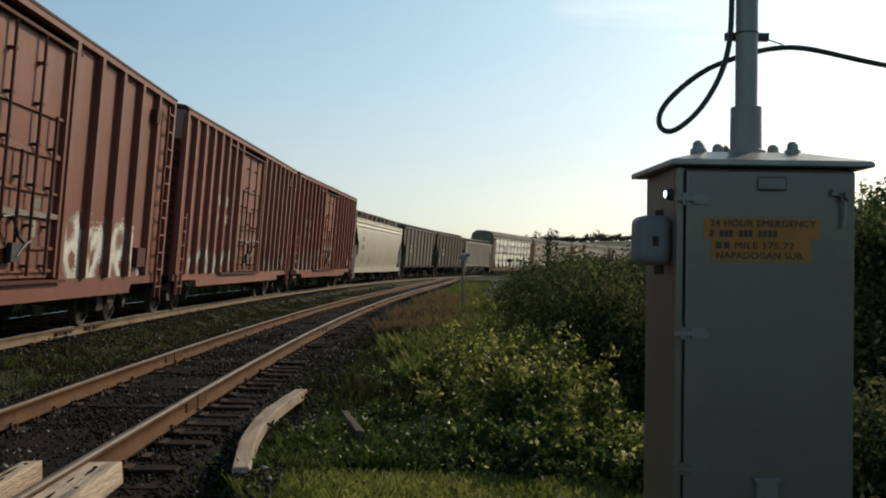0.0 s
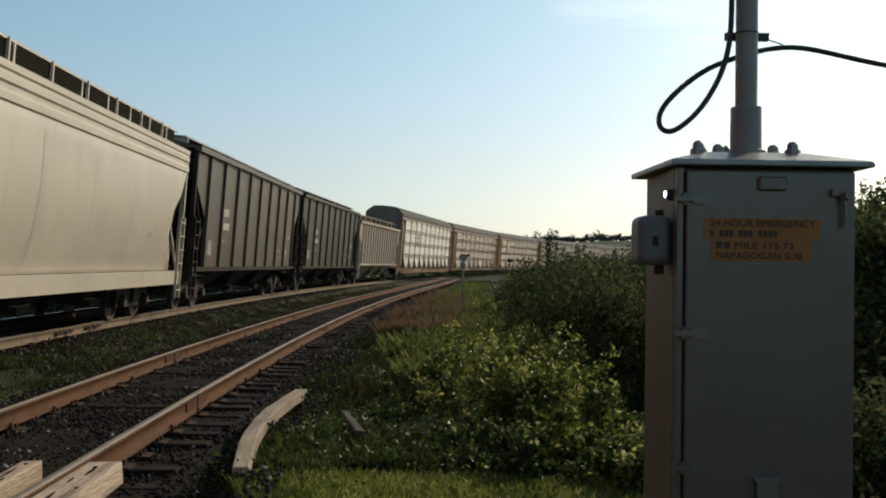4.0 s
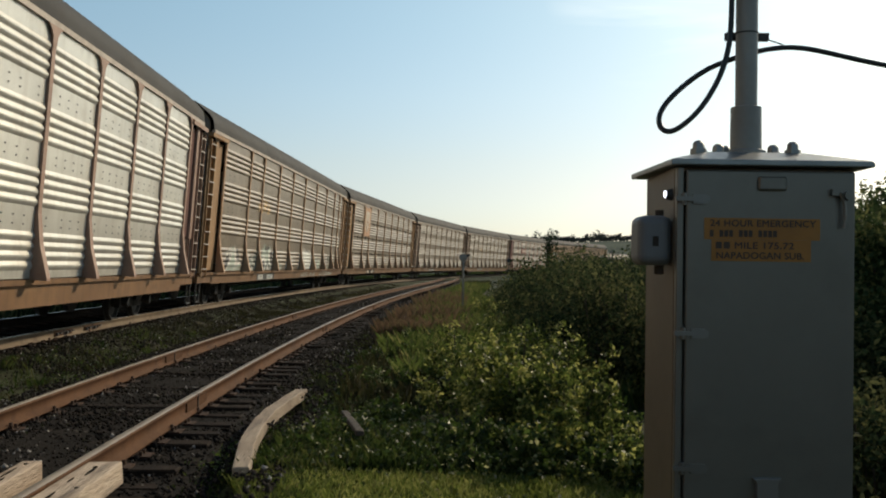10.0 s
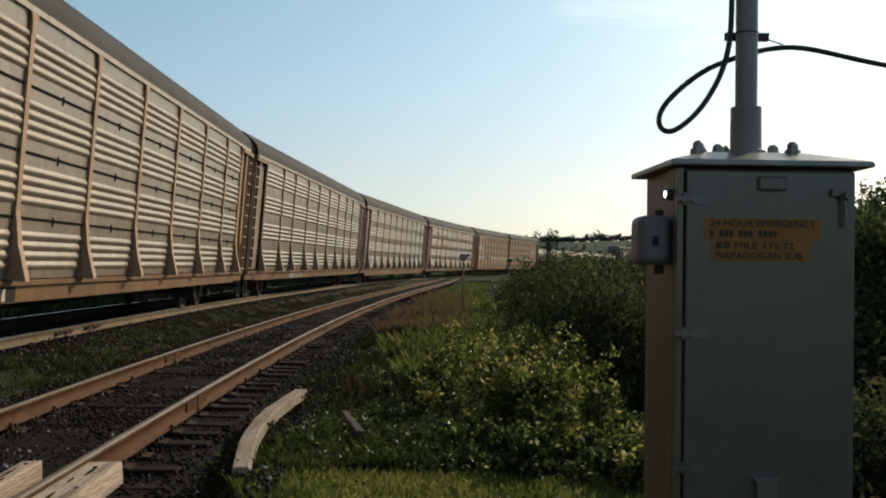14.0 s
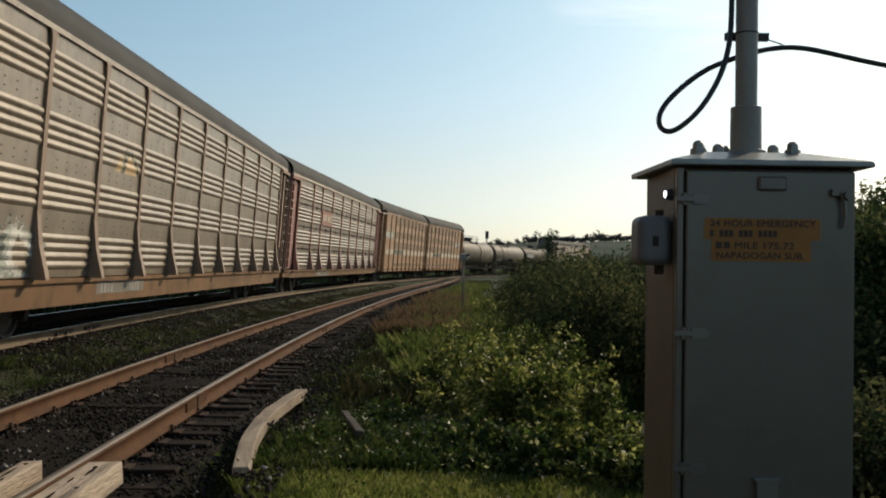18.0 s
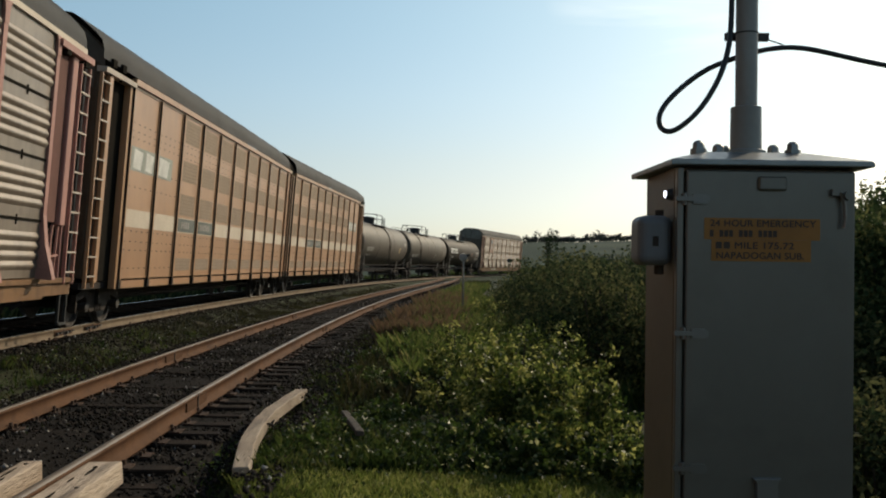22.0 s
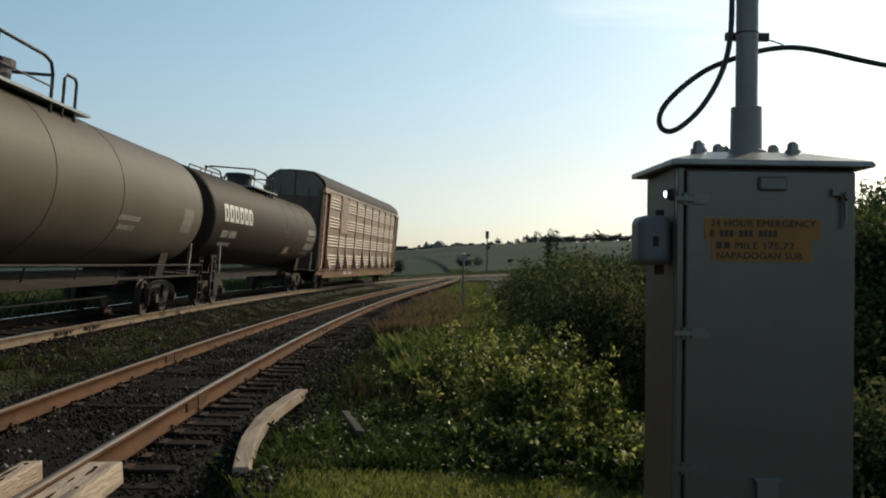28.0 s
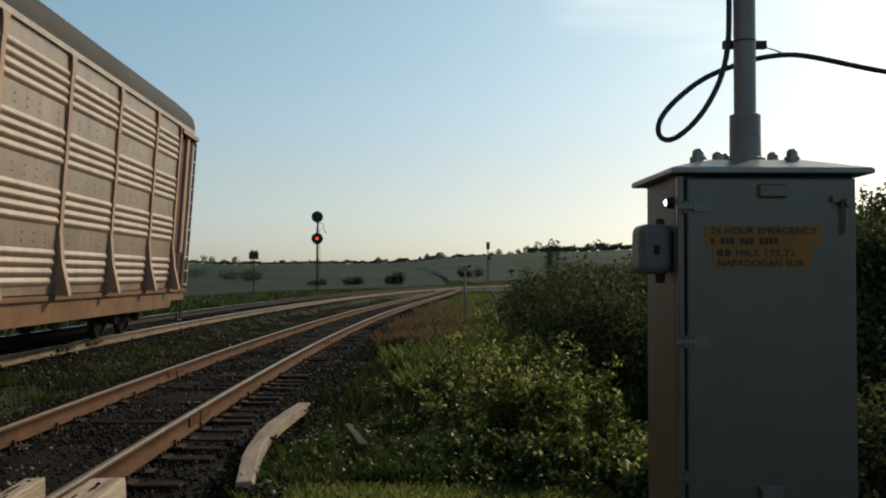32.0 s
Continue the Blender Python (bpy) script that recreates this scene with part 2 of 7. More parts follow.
    end_pale=surface("end_pale", (0.185, 0.162, 0.134), (0.150, 0.130, 0.106), 0.7, 0, 1.0, 30, 0.06, 0.3, dirt=(0.10, 0.08, 0.062), spec=0.2),
    end_tan=surface("end_tan", (0.17, 0.115, 0.062), (0.13, 0.086, 0.046), 0.7, 0, 1.0, 30, 0.06, 0.35, dirt=(0.08, 0.055, 0.035), spec=0.2),
    door_red=surface("door_red", (0.175, 0.085, 0.068), (0.135, 0.064, 0.052), 0.75, 0, 1.0, 30, 0.08, 0.3, dirt=(0.08, 0.046, 0.038), spec=0.1),
    end_yellow=surface("end_yellow", (0.404, 0.237, 0.112), (0.331, 0.185, 0.086), 0.62, 0, 1.5, 30, 0.1, 0.45, dirt=(0.172, 0.099, 0.053), spec=0.25),
    amax_slot=surface("amax_slot", (0.245, 0.165, 0.102), (0.21, 0.142, 0.088), 0.8, 0, 2.0, 60, 0.2),
    lettering=surface("lettering", (0.235, 0.205, 0.165), (0.30, 0.26, 0.21), 0.7, 0, 3, 20, 0.0),
    rung=surface("rung", (0.50, 0.42, 0.34), (0.36, 0.29, 0.23), 0.6, 0, 3.0, 40, 0.1),
    post_pink=surface("post_pink", (0.430, 0.215, 0.172), (0.350, 0.168, 0.132), 0.6, 0, 1.5, 30, 0.1, 0.35, dirt=(0.24, 0.125, 0.10), spec=0.3),
    sill=surface("sill", (0.225, 0.120, 0.054), (0.165, 0.086, 0.040), 0.65, 0, 0.9, 30, 0.08, 0.5, dirt=(0.09, 0.052, 0.032), spec=0.2, amount=0.55),
    roof_rack=surface("roof_rack", (0.072, 0.071, 0.070), (0.053, 0.052, 0.051), 0.8, 0.0, 0.8, 60, 0.3, dirt=(0.078, 0.063, 0.050), spec=0.15),
    end_grey=surface("end_grey", (0.130, 0.098, 0.070), (0.100, 0.074, 0.052), 0.7, 0.0, 1.0, 30, 0.06, 0.3, dirt=(0.07, 0.05, 0.036), spec=0.2),
    amax=surface("amax", (0.455, 0.252, 0.130), (0.39, 0.212, 0.108), 0.40, 0, 0.7, 30, 0.02, 0.35, dirt=(0.31, 0.172, 0.096), spread=0.08, vary=0.08),
    amax_mesh=surface("amax_mesh", (0.285, 0.195, 0.120), (0.24, 0.162, 0.10), 0.7, 0, 2.0, 90, 0.5, spread=0.35),
    stripe=surface("stripe", (0.60, 0.50, 0.38), (0.52, 0.42, 0.31), 0.6, 0, 1.5, 30, 0.05),
    yellow=surface("yellow", (0.62, 0.42, 0.21), (0.52, 0.34, 0.16), 0.6, 0, 1.2, 30, 0.05, 0.2, dirt=(0.25, 0.16, 0.1)),
    sign_orange=surface("sign_orange", (0.54, 0.285, 0.145), (0.45, 0.23, 0.11), 0.6, 0, 1.2, 30, 0.05, 0.25, dirt=(0.25, 0.14, 0.085)),
    sign_faded=surface("sign_faded", (0.42, 0.245, 0.165), (0.34, 0.195, 0.13), 0.6, 0, 1.2, 30, 0.05, 0.2, dirt=(0.24, 0.15, 0.105)),
    stencil=surface("stencil", (0.34, 0.31, 0.27), (0.22, 0.2, 0.17), 0.7, 0, 3, 20, 0.0),
    stencil_dim=surface("stencil_dim", (0.20, 0.17, 0.14), (0.15, 0.125, 0.10), 0.7, 0, 3, 20, 0.0),
    stain=surface("stain", (0.40, 0.35, 0.29), (0.47, 0.41, 0.33), 0.6, 0, 2, 20, 0.0),
    red_sign=surface("red_sign", (0.33, 0.14, 0.11), (0.27, 0.11, 0.085), 0.6, 0, 1.5, 30, 0.05),
    paint=surface("paint", (0.60, 0.57, 0.50), (0.45, 0.42, 0.37), 0.7, 0, 3, 20, 0.0),
    paint_green=surface("paint_green", (0.30, 0.38, 0.30), (0.40, 0.42, 0.36), 0.7, 0, 2, 20, 0.0),
    paint_rust=surface("paint_rust", (0.45, 0.16, 0.10), (0.36, 0.13, 0.08), 0.7, 0, 2, 20, 0.0),
    # sunlight on the low bushes is put into this brighter leaf
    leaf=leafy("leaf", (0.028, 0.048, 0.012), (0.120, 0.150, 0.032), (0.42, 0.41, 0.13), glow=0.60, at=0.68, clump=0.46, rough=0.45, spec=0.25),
    # darker green; its few pale leaves stand in for white glints
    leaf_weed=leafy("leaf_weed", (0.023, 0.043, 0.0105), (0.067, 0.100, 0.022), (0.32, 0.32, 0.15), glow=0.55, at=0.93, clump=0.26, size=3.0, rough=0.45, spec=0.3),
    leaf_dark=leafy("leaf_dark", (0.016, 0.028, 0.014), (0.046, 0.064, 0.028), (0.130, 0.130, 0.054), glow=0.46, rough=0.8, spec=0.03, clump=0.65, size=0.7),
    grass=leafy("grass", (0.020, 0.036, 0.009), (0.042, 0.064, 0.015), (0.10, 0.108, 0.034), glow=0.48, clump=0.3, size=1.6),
    # lighter copy of leaf_dark, warm light put into the right-hand bushes
    leaf_edge=leafy("leaf_edge", (0.026, 0.046, 0.018), (0.060, 0.086, 0.032), (0.17, 0.17, 0.065), glow=0.46, rough=0.7, spec=0.05, clump=0.5, size=1.4),
    hinge=surface("hinge", (0.20, 0.193, 0.18), (0.165, 0.158, 0.145), 0.34, 0.5, 4, 40, 0.06, spread=0.1, spec=0.5),
    leaf_pale=leafy("leaf_pale", (0.35, 0.31, 0.20), (0.52, 0.47, 0.33), (0.70, 0.66, 0.50), glow=0.3, rough=0.6, spec=0.3),
    sign_blue=surface("sign_blue", (0.165, 0.17, 0.172), (0.20, 0.20, 0.20), 0.7, 0, 2.0, 30, 0.06, dirt=(0.30, 0.23, 0.18), amount=0.45),
    panel_rose=surface("panel_rose", (0.325, 0.240, 0.172), (0.245, 0.180, 0.130), 0.40, 0.22, 1.3, 30, 0.04, 0.55, dirt=(0.165, 0.112, 0.080), spread=0.22, spec=0.5, vary=0.12, amount=0.6),
    post_rose=surface("post_rose", (0.46, 0.285, 0.195), (0.36, 0.22, 0.15), 0.6, 0, 1.5, 30, 0.1, 0.4, dirt=(0.22, 0.13, 0.09), spec=0.3),
    grass_sunlit=leafy("grass_sunlit", (0.075, 0.10, 0.020), (0.150, 0.180, 0.040), (0.28, 0.28, 0.09), glow=0.52, clump=0.35, size=2.2),
    jbox=surface("jbox", (0.150, 0.150, 0.150), (0.12, 0.12, 0.12), 0.5, 0.2, 3, 30, 0.0, spread=0.06, spec=0.4, vary=0.05),
    dry_grass=leafy("dry_grass", (0.085, 0.058, 0.036), (0.15, 0.095, 0.062), (0.12, 0.10, 0.05), glow=0.45),
    # brightened to put sunlight into grass that the hedge shades
    grass_tall_lit=leafy("grass_tall_lit", (0.045, 0.072, 0.018), (0.085, 0.115, 0.028), (0.19, 0.18, 0.07), glow=0.55, clump=0.25, size=1.2),
    weed_dull=leafy("weed_dull", (0.018, 0.022, 0.010), (0.036, 0.040, 0.014), (0.075, 0.062, 0.03), glow=0.35),
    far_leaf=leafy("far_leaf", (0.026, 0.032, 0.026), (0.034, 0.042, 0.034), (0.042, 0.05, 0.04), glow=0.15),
    # paler than far_leaf: distance haze is put into the leaf colour
    scrub_hazed=leafy("scrub_hazed", (0.075, 0.092, 0.066), (0.098, 0.115, 0.08), (0.12, 0.134, 0.094), glow=0.5),
    reflector=surface("reflector", (0.42, 0.12, 0.06), (0.34, 0.10, 0.05), 0.5, 0, 2, 20, 0.0),
    paint_dark=surface("paint_dark", (0.07, 0.085, 0.075), (0.11, 0.12, 0.10), 0.7, 0, 2, 20, 0.0),
    paint_grey=surface("paint_grey", (0.27, 0.28, 0.235), (0.36, 0.36, 0.30), 0.7, 0, 2, 20, 0.0),
    bark=surface("bark", (0.07, 0.05, 0.035), (0.04, 0.03, 0.022), 0.9, 0, 8, 40, 0.5),
    house=surface("house", (0.22, 0.215, 0.215), (0.17, 0.165, 0.165), 0.7, 0, 0.4, 4, 0.1),
    house_roof=surface("house_roof", (0.045, 0.042, 0.044), (0.035, 0.033, 0.035), 0.8, 0, 0.4, 4, 0.1),
    lens_dark=surface("lens_dark", (0.02, 0.018, 0.016), (0.03, 0.025, 0.02), 0.25, 0, 8, 60, 0.0),
)


def glowing(name, colour, strength):
    m = bpy.data.materials.new(name)
    m.use_nodes = True
    b = m.node_tree.nodes["Principled BSDF"]
    b.inputs["Base Color"].default_value = (*colour, 1)
    b.inputs["Emission Color"].default_value, b.inputs["Emission Strength"].default_value = (*colour, 1), strength
    return m


MAT["red_lamp"] = glowing("red_lamp", (1.0, 0.06, 0.04), 1.6)
# added glow for a bright spot on the case, with no known lamp
MAT["pilot"] = glowing("pilot", (0.85, 0.85, 1.0), 3.0)


def field_material():
    """Ground by place: dark soil and weeds near the tracks, mown and grazed fields beyond."""
    m = bpy.data.materials.new("ground")
    m.use_nodes = True
    nt = m.node_tree
    n, ln = nt.nodes, nt.links
    bs = n["Principled BSDF"]
    bs.inputs["Roughness"].default_value = 0.95
    bs.inputs["Specular IOR Level"].default_value = 0.1
    co = n.new("ShaderNodeTexCoord")
    sep = n.new("ShaderNodeSeparateXYZ")
    ln.new(co.outputs["Object"], sep.inputs[0])
    big, mid, fine = (n.new("ShaderNodeTexNoise") for _ in range(3))
    for t, sc in ((big, 0.012), (mid, 0.35), (fine, 9.0)):
        t.inputs["Scale"].default_value, t.inputs["Detail"].default_value = sc, 5.0
        ln.new(co.outputs["Object"], t.inputs["Vector"])

    def ramp(src, stops):
        r = n.new("ShaderNodeValToRGB")
        r.color_ramp.elements[0].position, r.color_ramp.elements[0].color = stops[0][0], (*stops[0][1], 1)
        r.color_ramp.elements[1].position, r.color_ramp.elements[1].color = stops[-1][0], (*stops[-1][1], 1)
        for p, c in stops[1:-1]:
            r.color_ramp.elements.new(p).color = (*c, 1)
        ln.new(src, r.inputs["Fac"])
        return r.outputs["Color"]

    near = ramp(mid.outputs["Fac"], [(0.3, (0.028, 0.030, 0.016)), (0.5, (0.040, 0.045, 0.020)), (0.7, (0.06, 0.05, 0.03))])
    # far fields lean bluish, with distance haze put into their green
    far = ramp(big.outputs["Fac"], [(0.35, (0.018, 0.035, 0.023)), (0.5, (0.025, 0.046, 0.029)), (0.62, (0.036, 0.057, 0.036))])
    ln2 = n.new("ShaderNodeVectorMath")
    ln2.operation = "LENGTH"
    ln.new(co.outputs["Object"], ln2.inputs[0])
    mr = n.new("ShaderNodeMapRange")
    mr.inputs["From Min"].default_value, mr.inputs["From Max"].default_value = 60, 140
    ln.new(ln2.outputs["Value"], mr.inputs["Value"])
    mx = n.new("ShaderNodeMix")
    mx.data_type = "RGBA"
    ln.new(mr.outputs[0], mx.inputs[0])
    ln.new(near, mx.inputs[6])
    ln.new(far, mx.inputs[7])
    ln.new(mx.outputs[2], bs.inputs["Base Color"])
    b = n.new("ShaderNodeBump")
    b.inputs["Strength"].default_value, b.inputs["Distance"].default_value = 0.8, 0.06
    ln.new(fine.outputs["Fac"], b.inputs["Height"])
    ln.new(b.outputs[0], bs.inputs["Normal"])
    return m


MAT["ground"] = field_material()


# ---- building helpers ----
def link_part(name, mesh, parent, label="", m=None):
    ob = new(name, mesh)
    ob.parent = parent
    if m is not None:
        ob.matrix_basis = m
    if label:
        ob["label"] = label
    return ob


def to_mesh(bm, name, mats, smooth=False):
    me = bpy.data.meshes.new(name)
    bm.normal_update()
    bm.to_mesh(me)
    bm.free()
    for k in (mats if isinstance(mats, (list, tuple)) else [mats]):
        me.materials.append(MAT[k] if isinstance(k, str) else k)
    if smooth:
        me.shade_smooth()
    return me


def part(name, bm, material, parent, label="", m=None, smooth=False):
    return link_part(name, to_mesh(bm, name, material, smooth), parent, label, m)


def thing(name, label, category, m=None, group="", kind=""):
    ob = new(name)
    ob.empty_display_size = 0.3
    if m is not None:
        ob.matrix_basis = m
    return tagged(ob, label, category, group, kind)


def box(bm, x0, x1, y0, y1, z0, z1, mat=0):
    vs = [bm.verts.new((x, y, z)) for x in (x0, x1) for y in (y0, y1) for z in (z0, z1)]
    for a in ((0, 1, 3, 2), (4, 6, 7, 5), (0, 4, 5, 1), (2, 3, 7, 6), (0, 2, 6, 4), (1, 5, 7, 3)):
        bm.faces.new([vs[i] for i in a]).material_index = mat
    return vs


def prism(bm, pts, axis, a, b, mat=0):
    """A polygon drawn in the plane across the axis, pushed from a to b. axis y: pts are (x, z); axis x: (y, z); axis z: (x, y)."""
    def at(p, d):
        return {"x": (d, p[0], p[1]), "y": (p[0], d, p[1]), "z": (p[0], p[1], d)}[axis]
    va, vb = [bm.verts.new(at(p, a)) for p in pts], [bm.verts.new(at(p, b)) for p in pts]
    k = len(pts)
    fs = [bm.faces.new(va), bm.faces.new(vb[::-1])]
    for i in range(k):
        fs.append(bm.faces.new((va[i], vb[i], vb[(i + 1) % k], va[(i + 1) % k])))
    for f in fs:
        f.material_index = mat
    bmesh.ops.recalc_face_normals(bm, faces=fs)


def tube(bm, pts, r, sides=6, mat=0):
    """A round bar along a line of points."""
    pts = [Vector(p) for p in pts]
    rings = []
    for i, p in enumerate(pts):
        d = (pts[min(i + 1, len(pts) - 1)] - pts[max(i - 1, 0)]).normalized()
        up = Vector((0, 0, 1)) if abs(d.z) < 0.9 else Vector((1, 0, 0))
        u = d.cross(up).normalized()
        v = d.cross(u)
        rings.append([bm.verts.new(p + r * (math.cos(t) * u + math.sin(t) * v)) for t in (2 * math.pi * k / sides for k in range(sides))])
    for a, b in zip(rings, rings[1:]):
        for k in range(sides):
            bm.faces.new((a[k], a[(k + 1) % sides], b[(k + 1) % sides], b[k])).material_index = mat
    for ring in (rings[0][::-1], rings[-1]):
        bm.faces.new(ring).material_index = mat


def lathe(bm, prof, axis, centre=(0, 0, 0), sides=20, mat=0):
    """Turn a profile of (along, radius) round an axis."""
    c = Vector(centre)
    rings = []
    for d, r in prof:
        ring = []
        for k in range(sides):
            t = 2 * math.pi * k / sides
            p = {"x": (d, r * math.cos(t), r * math.sin(t)), "y": (r * math.cos(t), d, r * math.sin(t)), "z": (r * math.cos(t), r * math.sin(t), d)}[axis]
            ring.append(bm.verts.new(c + Vector(p)))
        rings.append(ring)
    fs = []
    for a, b in zip(rings, rings[1:]):
        for k in range(sides):
            fs.append(bm.faces.new((a[k], a[(k + 1) % sides], b[(k + 1) % sides], b[k])))
    fs += [bm.faces.new(rings[0]), bm.faces.new(rings[-1])]
    for f in fs:
        f.material_index = mat
    bmesh.ops.recalc_face_normals(bm, faces=fs)


def array_mesh(name, verts, faces, material):
    """A mesh from numpy arrays: verts (n, 3), faces (m, k)."""
    me = bpy.data.meshes.new(name)
    k = faces.shape[1]
    me.vertices.add(len(verts))
    me.vertices.foreach_set("co", np.ascontiguousarray(verts, dtype=np.float32).ravel())
    me.loops.add(faces.size)
    me.loops.foreach_set("vertex_index", np.ascontiguousarray(faces, dtype=np.int32).ravel())
    me.polygons.add(len(faces))
    me.polygons.foreach_set("loop_start", np.arange(0, faces.size, k, dtype=np.int32))
    me.update(calc_edges=True)
    me.materials.append(MAT[material])
    return me


CACHE = {}


def shared(key, build):
    """The mesh kept under this key, built the first time."""
    if key not in CACHE:
        CACHE[key] = build()
    return CACHE[key]


# ---- the two tracks: plan curves ----
class Line:
    """A track's centre line: x at y = 10 m, heading there, curvature and its change along the line."""

    def __init__(self, x0, heading, k0, k1, k2, low, high):
        ds = 0.5
        s = np.arange(-480.0, 420.0, ds)
        c = np.clip(s + ds / 2, low, high)
        kap = k0 + k1 * c + k2 * c * c / 2
        hd = np.concatenate([[0], np.cumsum(kap * ds)[:-1]])
        i0 = int(np.argmin(abs(s)))
        hd = hd - hd[i0] + heading
        mid = hd + kap * ds / 2
        x, y = np.concatenate([[0], np.cumsum(np.sin(mid) * ds)[:-1]]), np.concatenate([[0], np.cumsum(np.cos(mid) * ds)[:-1]])
        self.s, self.h = s, hd
        self.x, self.y = x - x[i0] + x0, y - y[i0] + 10.0

    def at(self, s, off=0.0):
        """x, y and heading at s, off metres to the right."""
        x, y, h = np.interp(s, self.s, self.x), np.interp(s, self.s, self.y), np.interp(s, self.s, self.h)
        return x + off * np.cos(h), y - off * np.sin(h), h


MAIN = Line(-7.834, -0.04156, 0.002551, -1.22e-6, -7.7e-9, -60, 250)
SIDE = Line(-3.377, -0.02138, 0.002707, -8.93e-6, -1.55e-6, -8, 60)
BANK = 0.0666
SIDE_Z = -0.085
HALF = 0.7525


def smooth(a, b, v):
    t = np.clip((v - a) / (b - a), 0, 1)
    return t * t * (3 - 2 * t)


def near_line(line, x, y):
    """Distance to the right of a line, roughly, for arrays of points."""
    xs, ys, hs = line.x[::4], line.y[::4], line.h[::4]
    best = np.full(x.shape, 1e9)
    side = np.zeros(x.shape)
    for k in range(0, len(xs)):
        dx, dy = x - xs[k], y - ys[k]
        d = np.hypot(dx, dy)
        m = d < best
        best = np.where(m, d, best)
        side = np.where(m, dx * math.cos(hs[k]) - dy * math.sin(hs[k]), side)
    return np.sign(side) * best


def ground_height(x, y):
    """The lie of the land."""
    x, y = np.asarray(x, float), np.asarray(y, float)
    dm, dsd = near_line(MAIN, x, y), near_line(SIDE, x, y)
    d = np.hypot(x, y)
    ripple = 0.05 * np.sin(x * 1.7 + 0.6 * y) * np.sin(y * 1.3 - x * 0.4)
    z = np.full(x.shape, -0.36) + ripple
    # right of the siding the verge falls a little, left of the main line a field ditch
    z = np.where(dsd > 2.0, -0.24 + ripple - 0.45 * smooth(3.5, 9, dsd), z)
    z = np.where(dm < -3.0, -0.40 - 0.7 * smooth(9.0, 22.0, -dm), z)
    # farther off the land is even
    z = z + (-0.95 - z) * smooth(95, 170, d)
    # ballast beds
    z = np.where(np.abs(dsd) < 2.0, -0.38, z)
    z = np.maximum(z, -0.22 - 0.5 * np.clip(np.abs(dm) - 1.9, 0, None))
    # road crossing where the camera stands
    z = np.where((y < 4.2) & (y > -4), np.maximum(z, -0.16), z)
    # far fields rise to a ridge
    away = smooth(120, 700, d)
    turn = np.arctan2(x, np.maximum(y, 1.0))
    top = 8.6 + 5.7 * smooth(-0.11, 0.06, turn) + 0.5 * np.sin(turn * 40) + 3.2 * smooth(0.04, 0.11, turn) + 3.0 * smooth(0.11, 0.4, turn)
    z = z + np.where(y > 0, away * (top + 1.2), away * 6.0) - 10.0 * smooth(760, 2500, d)
    return z


def ground_at(x, y):
    return float(ground_height(np.array([x]), np.array([y]))[0])


def build_ground():
    u = np.linspace(-1, 1, 300)
    ax = 2.2 * np.sinh(u * 7.7) / np.sinh(7.7) * 1000
    v = np.linspace(-1, 1, 340)
    ay = 2.2 * np.sinh(v * 7.7) / np.sinh(7.7) * 1100 + 9.0
    gx, gy = np.meshgrid(ax, ay)
    gz = ground_height(gx, gy)
    nx, ny = len(ax), len(ay)
    idx = np.arange(nx * ny).reshape(ny, nx)
    f = np.stack([idx[:-1, :-1], idx[:-1, 1:], idx[1:, 1:], idx[1:, :-1]], -1).reshape(-1, 4)
    me = array_mesh("ground", np.stack([gx, gy, gz], -1).reshape(-1, 3), f, "ground")
    me.shade_smooth()
    tagged(new("ground", me), "weedy trackside ground running into green rolling fields", "ground", kind="structure")


build_ground()

RAIL = [(-0.035, 0.0), (0.035, 0.0), (0.037, -0.03), (0.012, -0.045), (0.010, -0.135), (0.07, -0.155), (0.07, -0.17),
        (-0.07, -0.17), (-0.07, -0.155), (-0.010, -0.135), (-0.012, -0.045), (-0.037, -0.03)]


def rail(parent, line, off, z, s0, s1, top, side="rail_rust"):
    s = np.concatenate([np.arange(s0, -20, 4.0), np.arange(max(s0, -20), min(60, s1), 0.5), np.arange(60, s1 + 0.1, 2.0)]) if s0 < -20 else np.arange(s0, s1 + 0.1, 0.5)
    k = len(RAIL)
    rows = []
    for px, pz in RAIL:
        x, y, _ = line.at(s, off + px)
        rows.append(np.stack([x, y, np.full(x.shape, z + pz)], -1))
    v = np.stack(rows, 1).reshape(-1, 3)
    i = np.arange(len(s) - 1)[:, None] * k + np.arange(k)[None, :]
    j = np.arange(len(s) - 1)[:, None] * k + (np.arange(k)[None, :] + 1) % k
    f = np.stack([i, j, j + k, i + k], -1).reshape(-1, 4)
    me = array_mesh("rail", v, f, side)
    me.materials.append(MAT[top])
    mi = np.zeros(len(f), np.int32)
    mi[(np.arange(len(f)) % k) == 0] = 1
    me.polygons.foreach_set("material_index", mi)
    return link_part("rail", me, parent, "rusty steel rail" if top == "rail_top" else "worn steel rail with a shining head")


def tie_mesh(seed):
    r = random.Random(seed)
    bm = bmesh.new()
    box(bm, -1.28, 1.28, -0.11, 0.11, -0.17, 0.0)
    for v in bm.verts:
        v.co += Vector((r.uniform(-.03, .03), r.uniform(-.012, .012), r.uniform(-.012, .012)))
    bmesh.ops.bevel(bm, geom=list(bm.edges), offset=0.015, segments=1, profile=0.5, affect="EDGES")
    return to_mesh(bm, "tie", "tie")


def plate_mesh():
    bm = bmesh.new()
    box(bm, -0.17, 0.17, -0.095, 0.095, 0.0, 0.016)
    for sx in (-0.095, 0.095):
        for sy in (-0.05, 0.05):
            box(bm, sx - 0.014, sx + 0.014, sy - 0.014, sy + 0.014, 0.016, 0.05)
    return to_mesh(bm, "tie_plate", "plate")


TIES = [tie_mesh(k) for k in range(6)]
PLATE = plate_mesh()


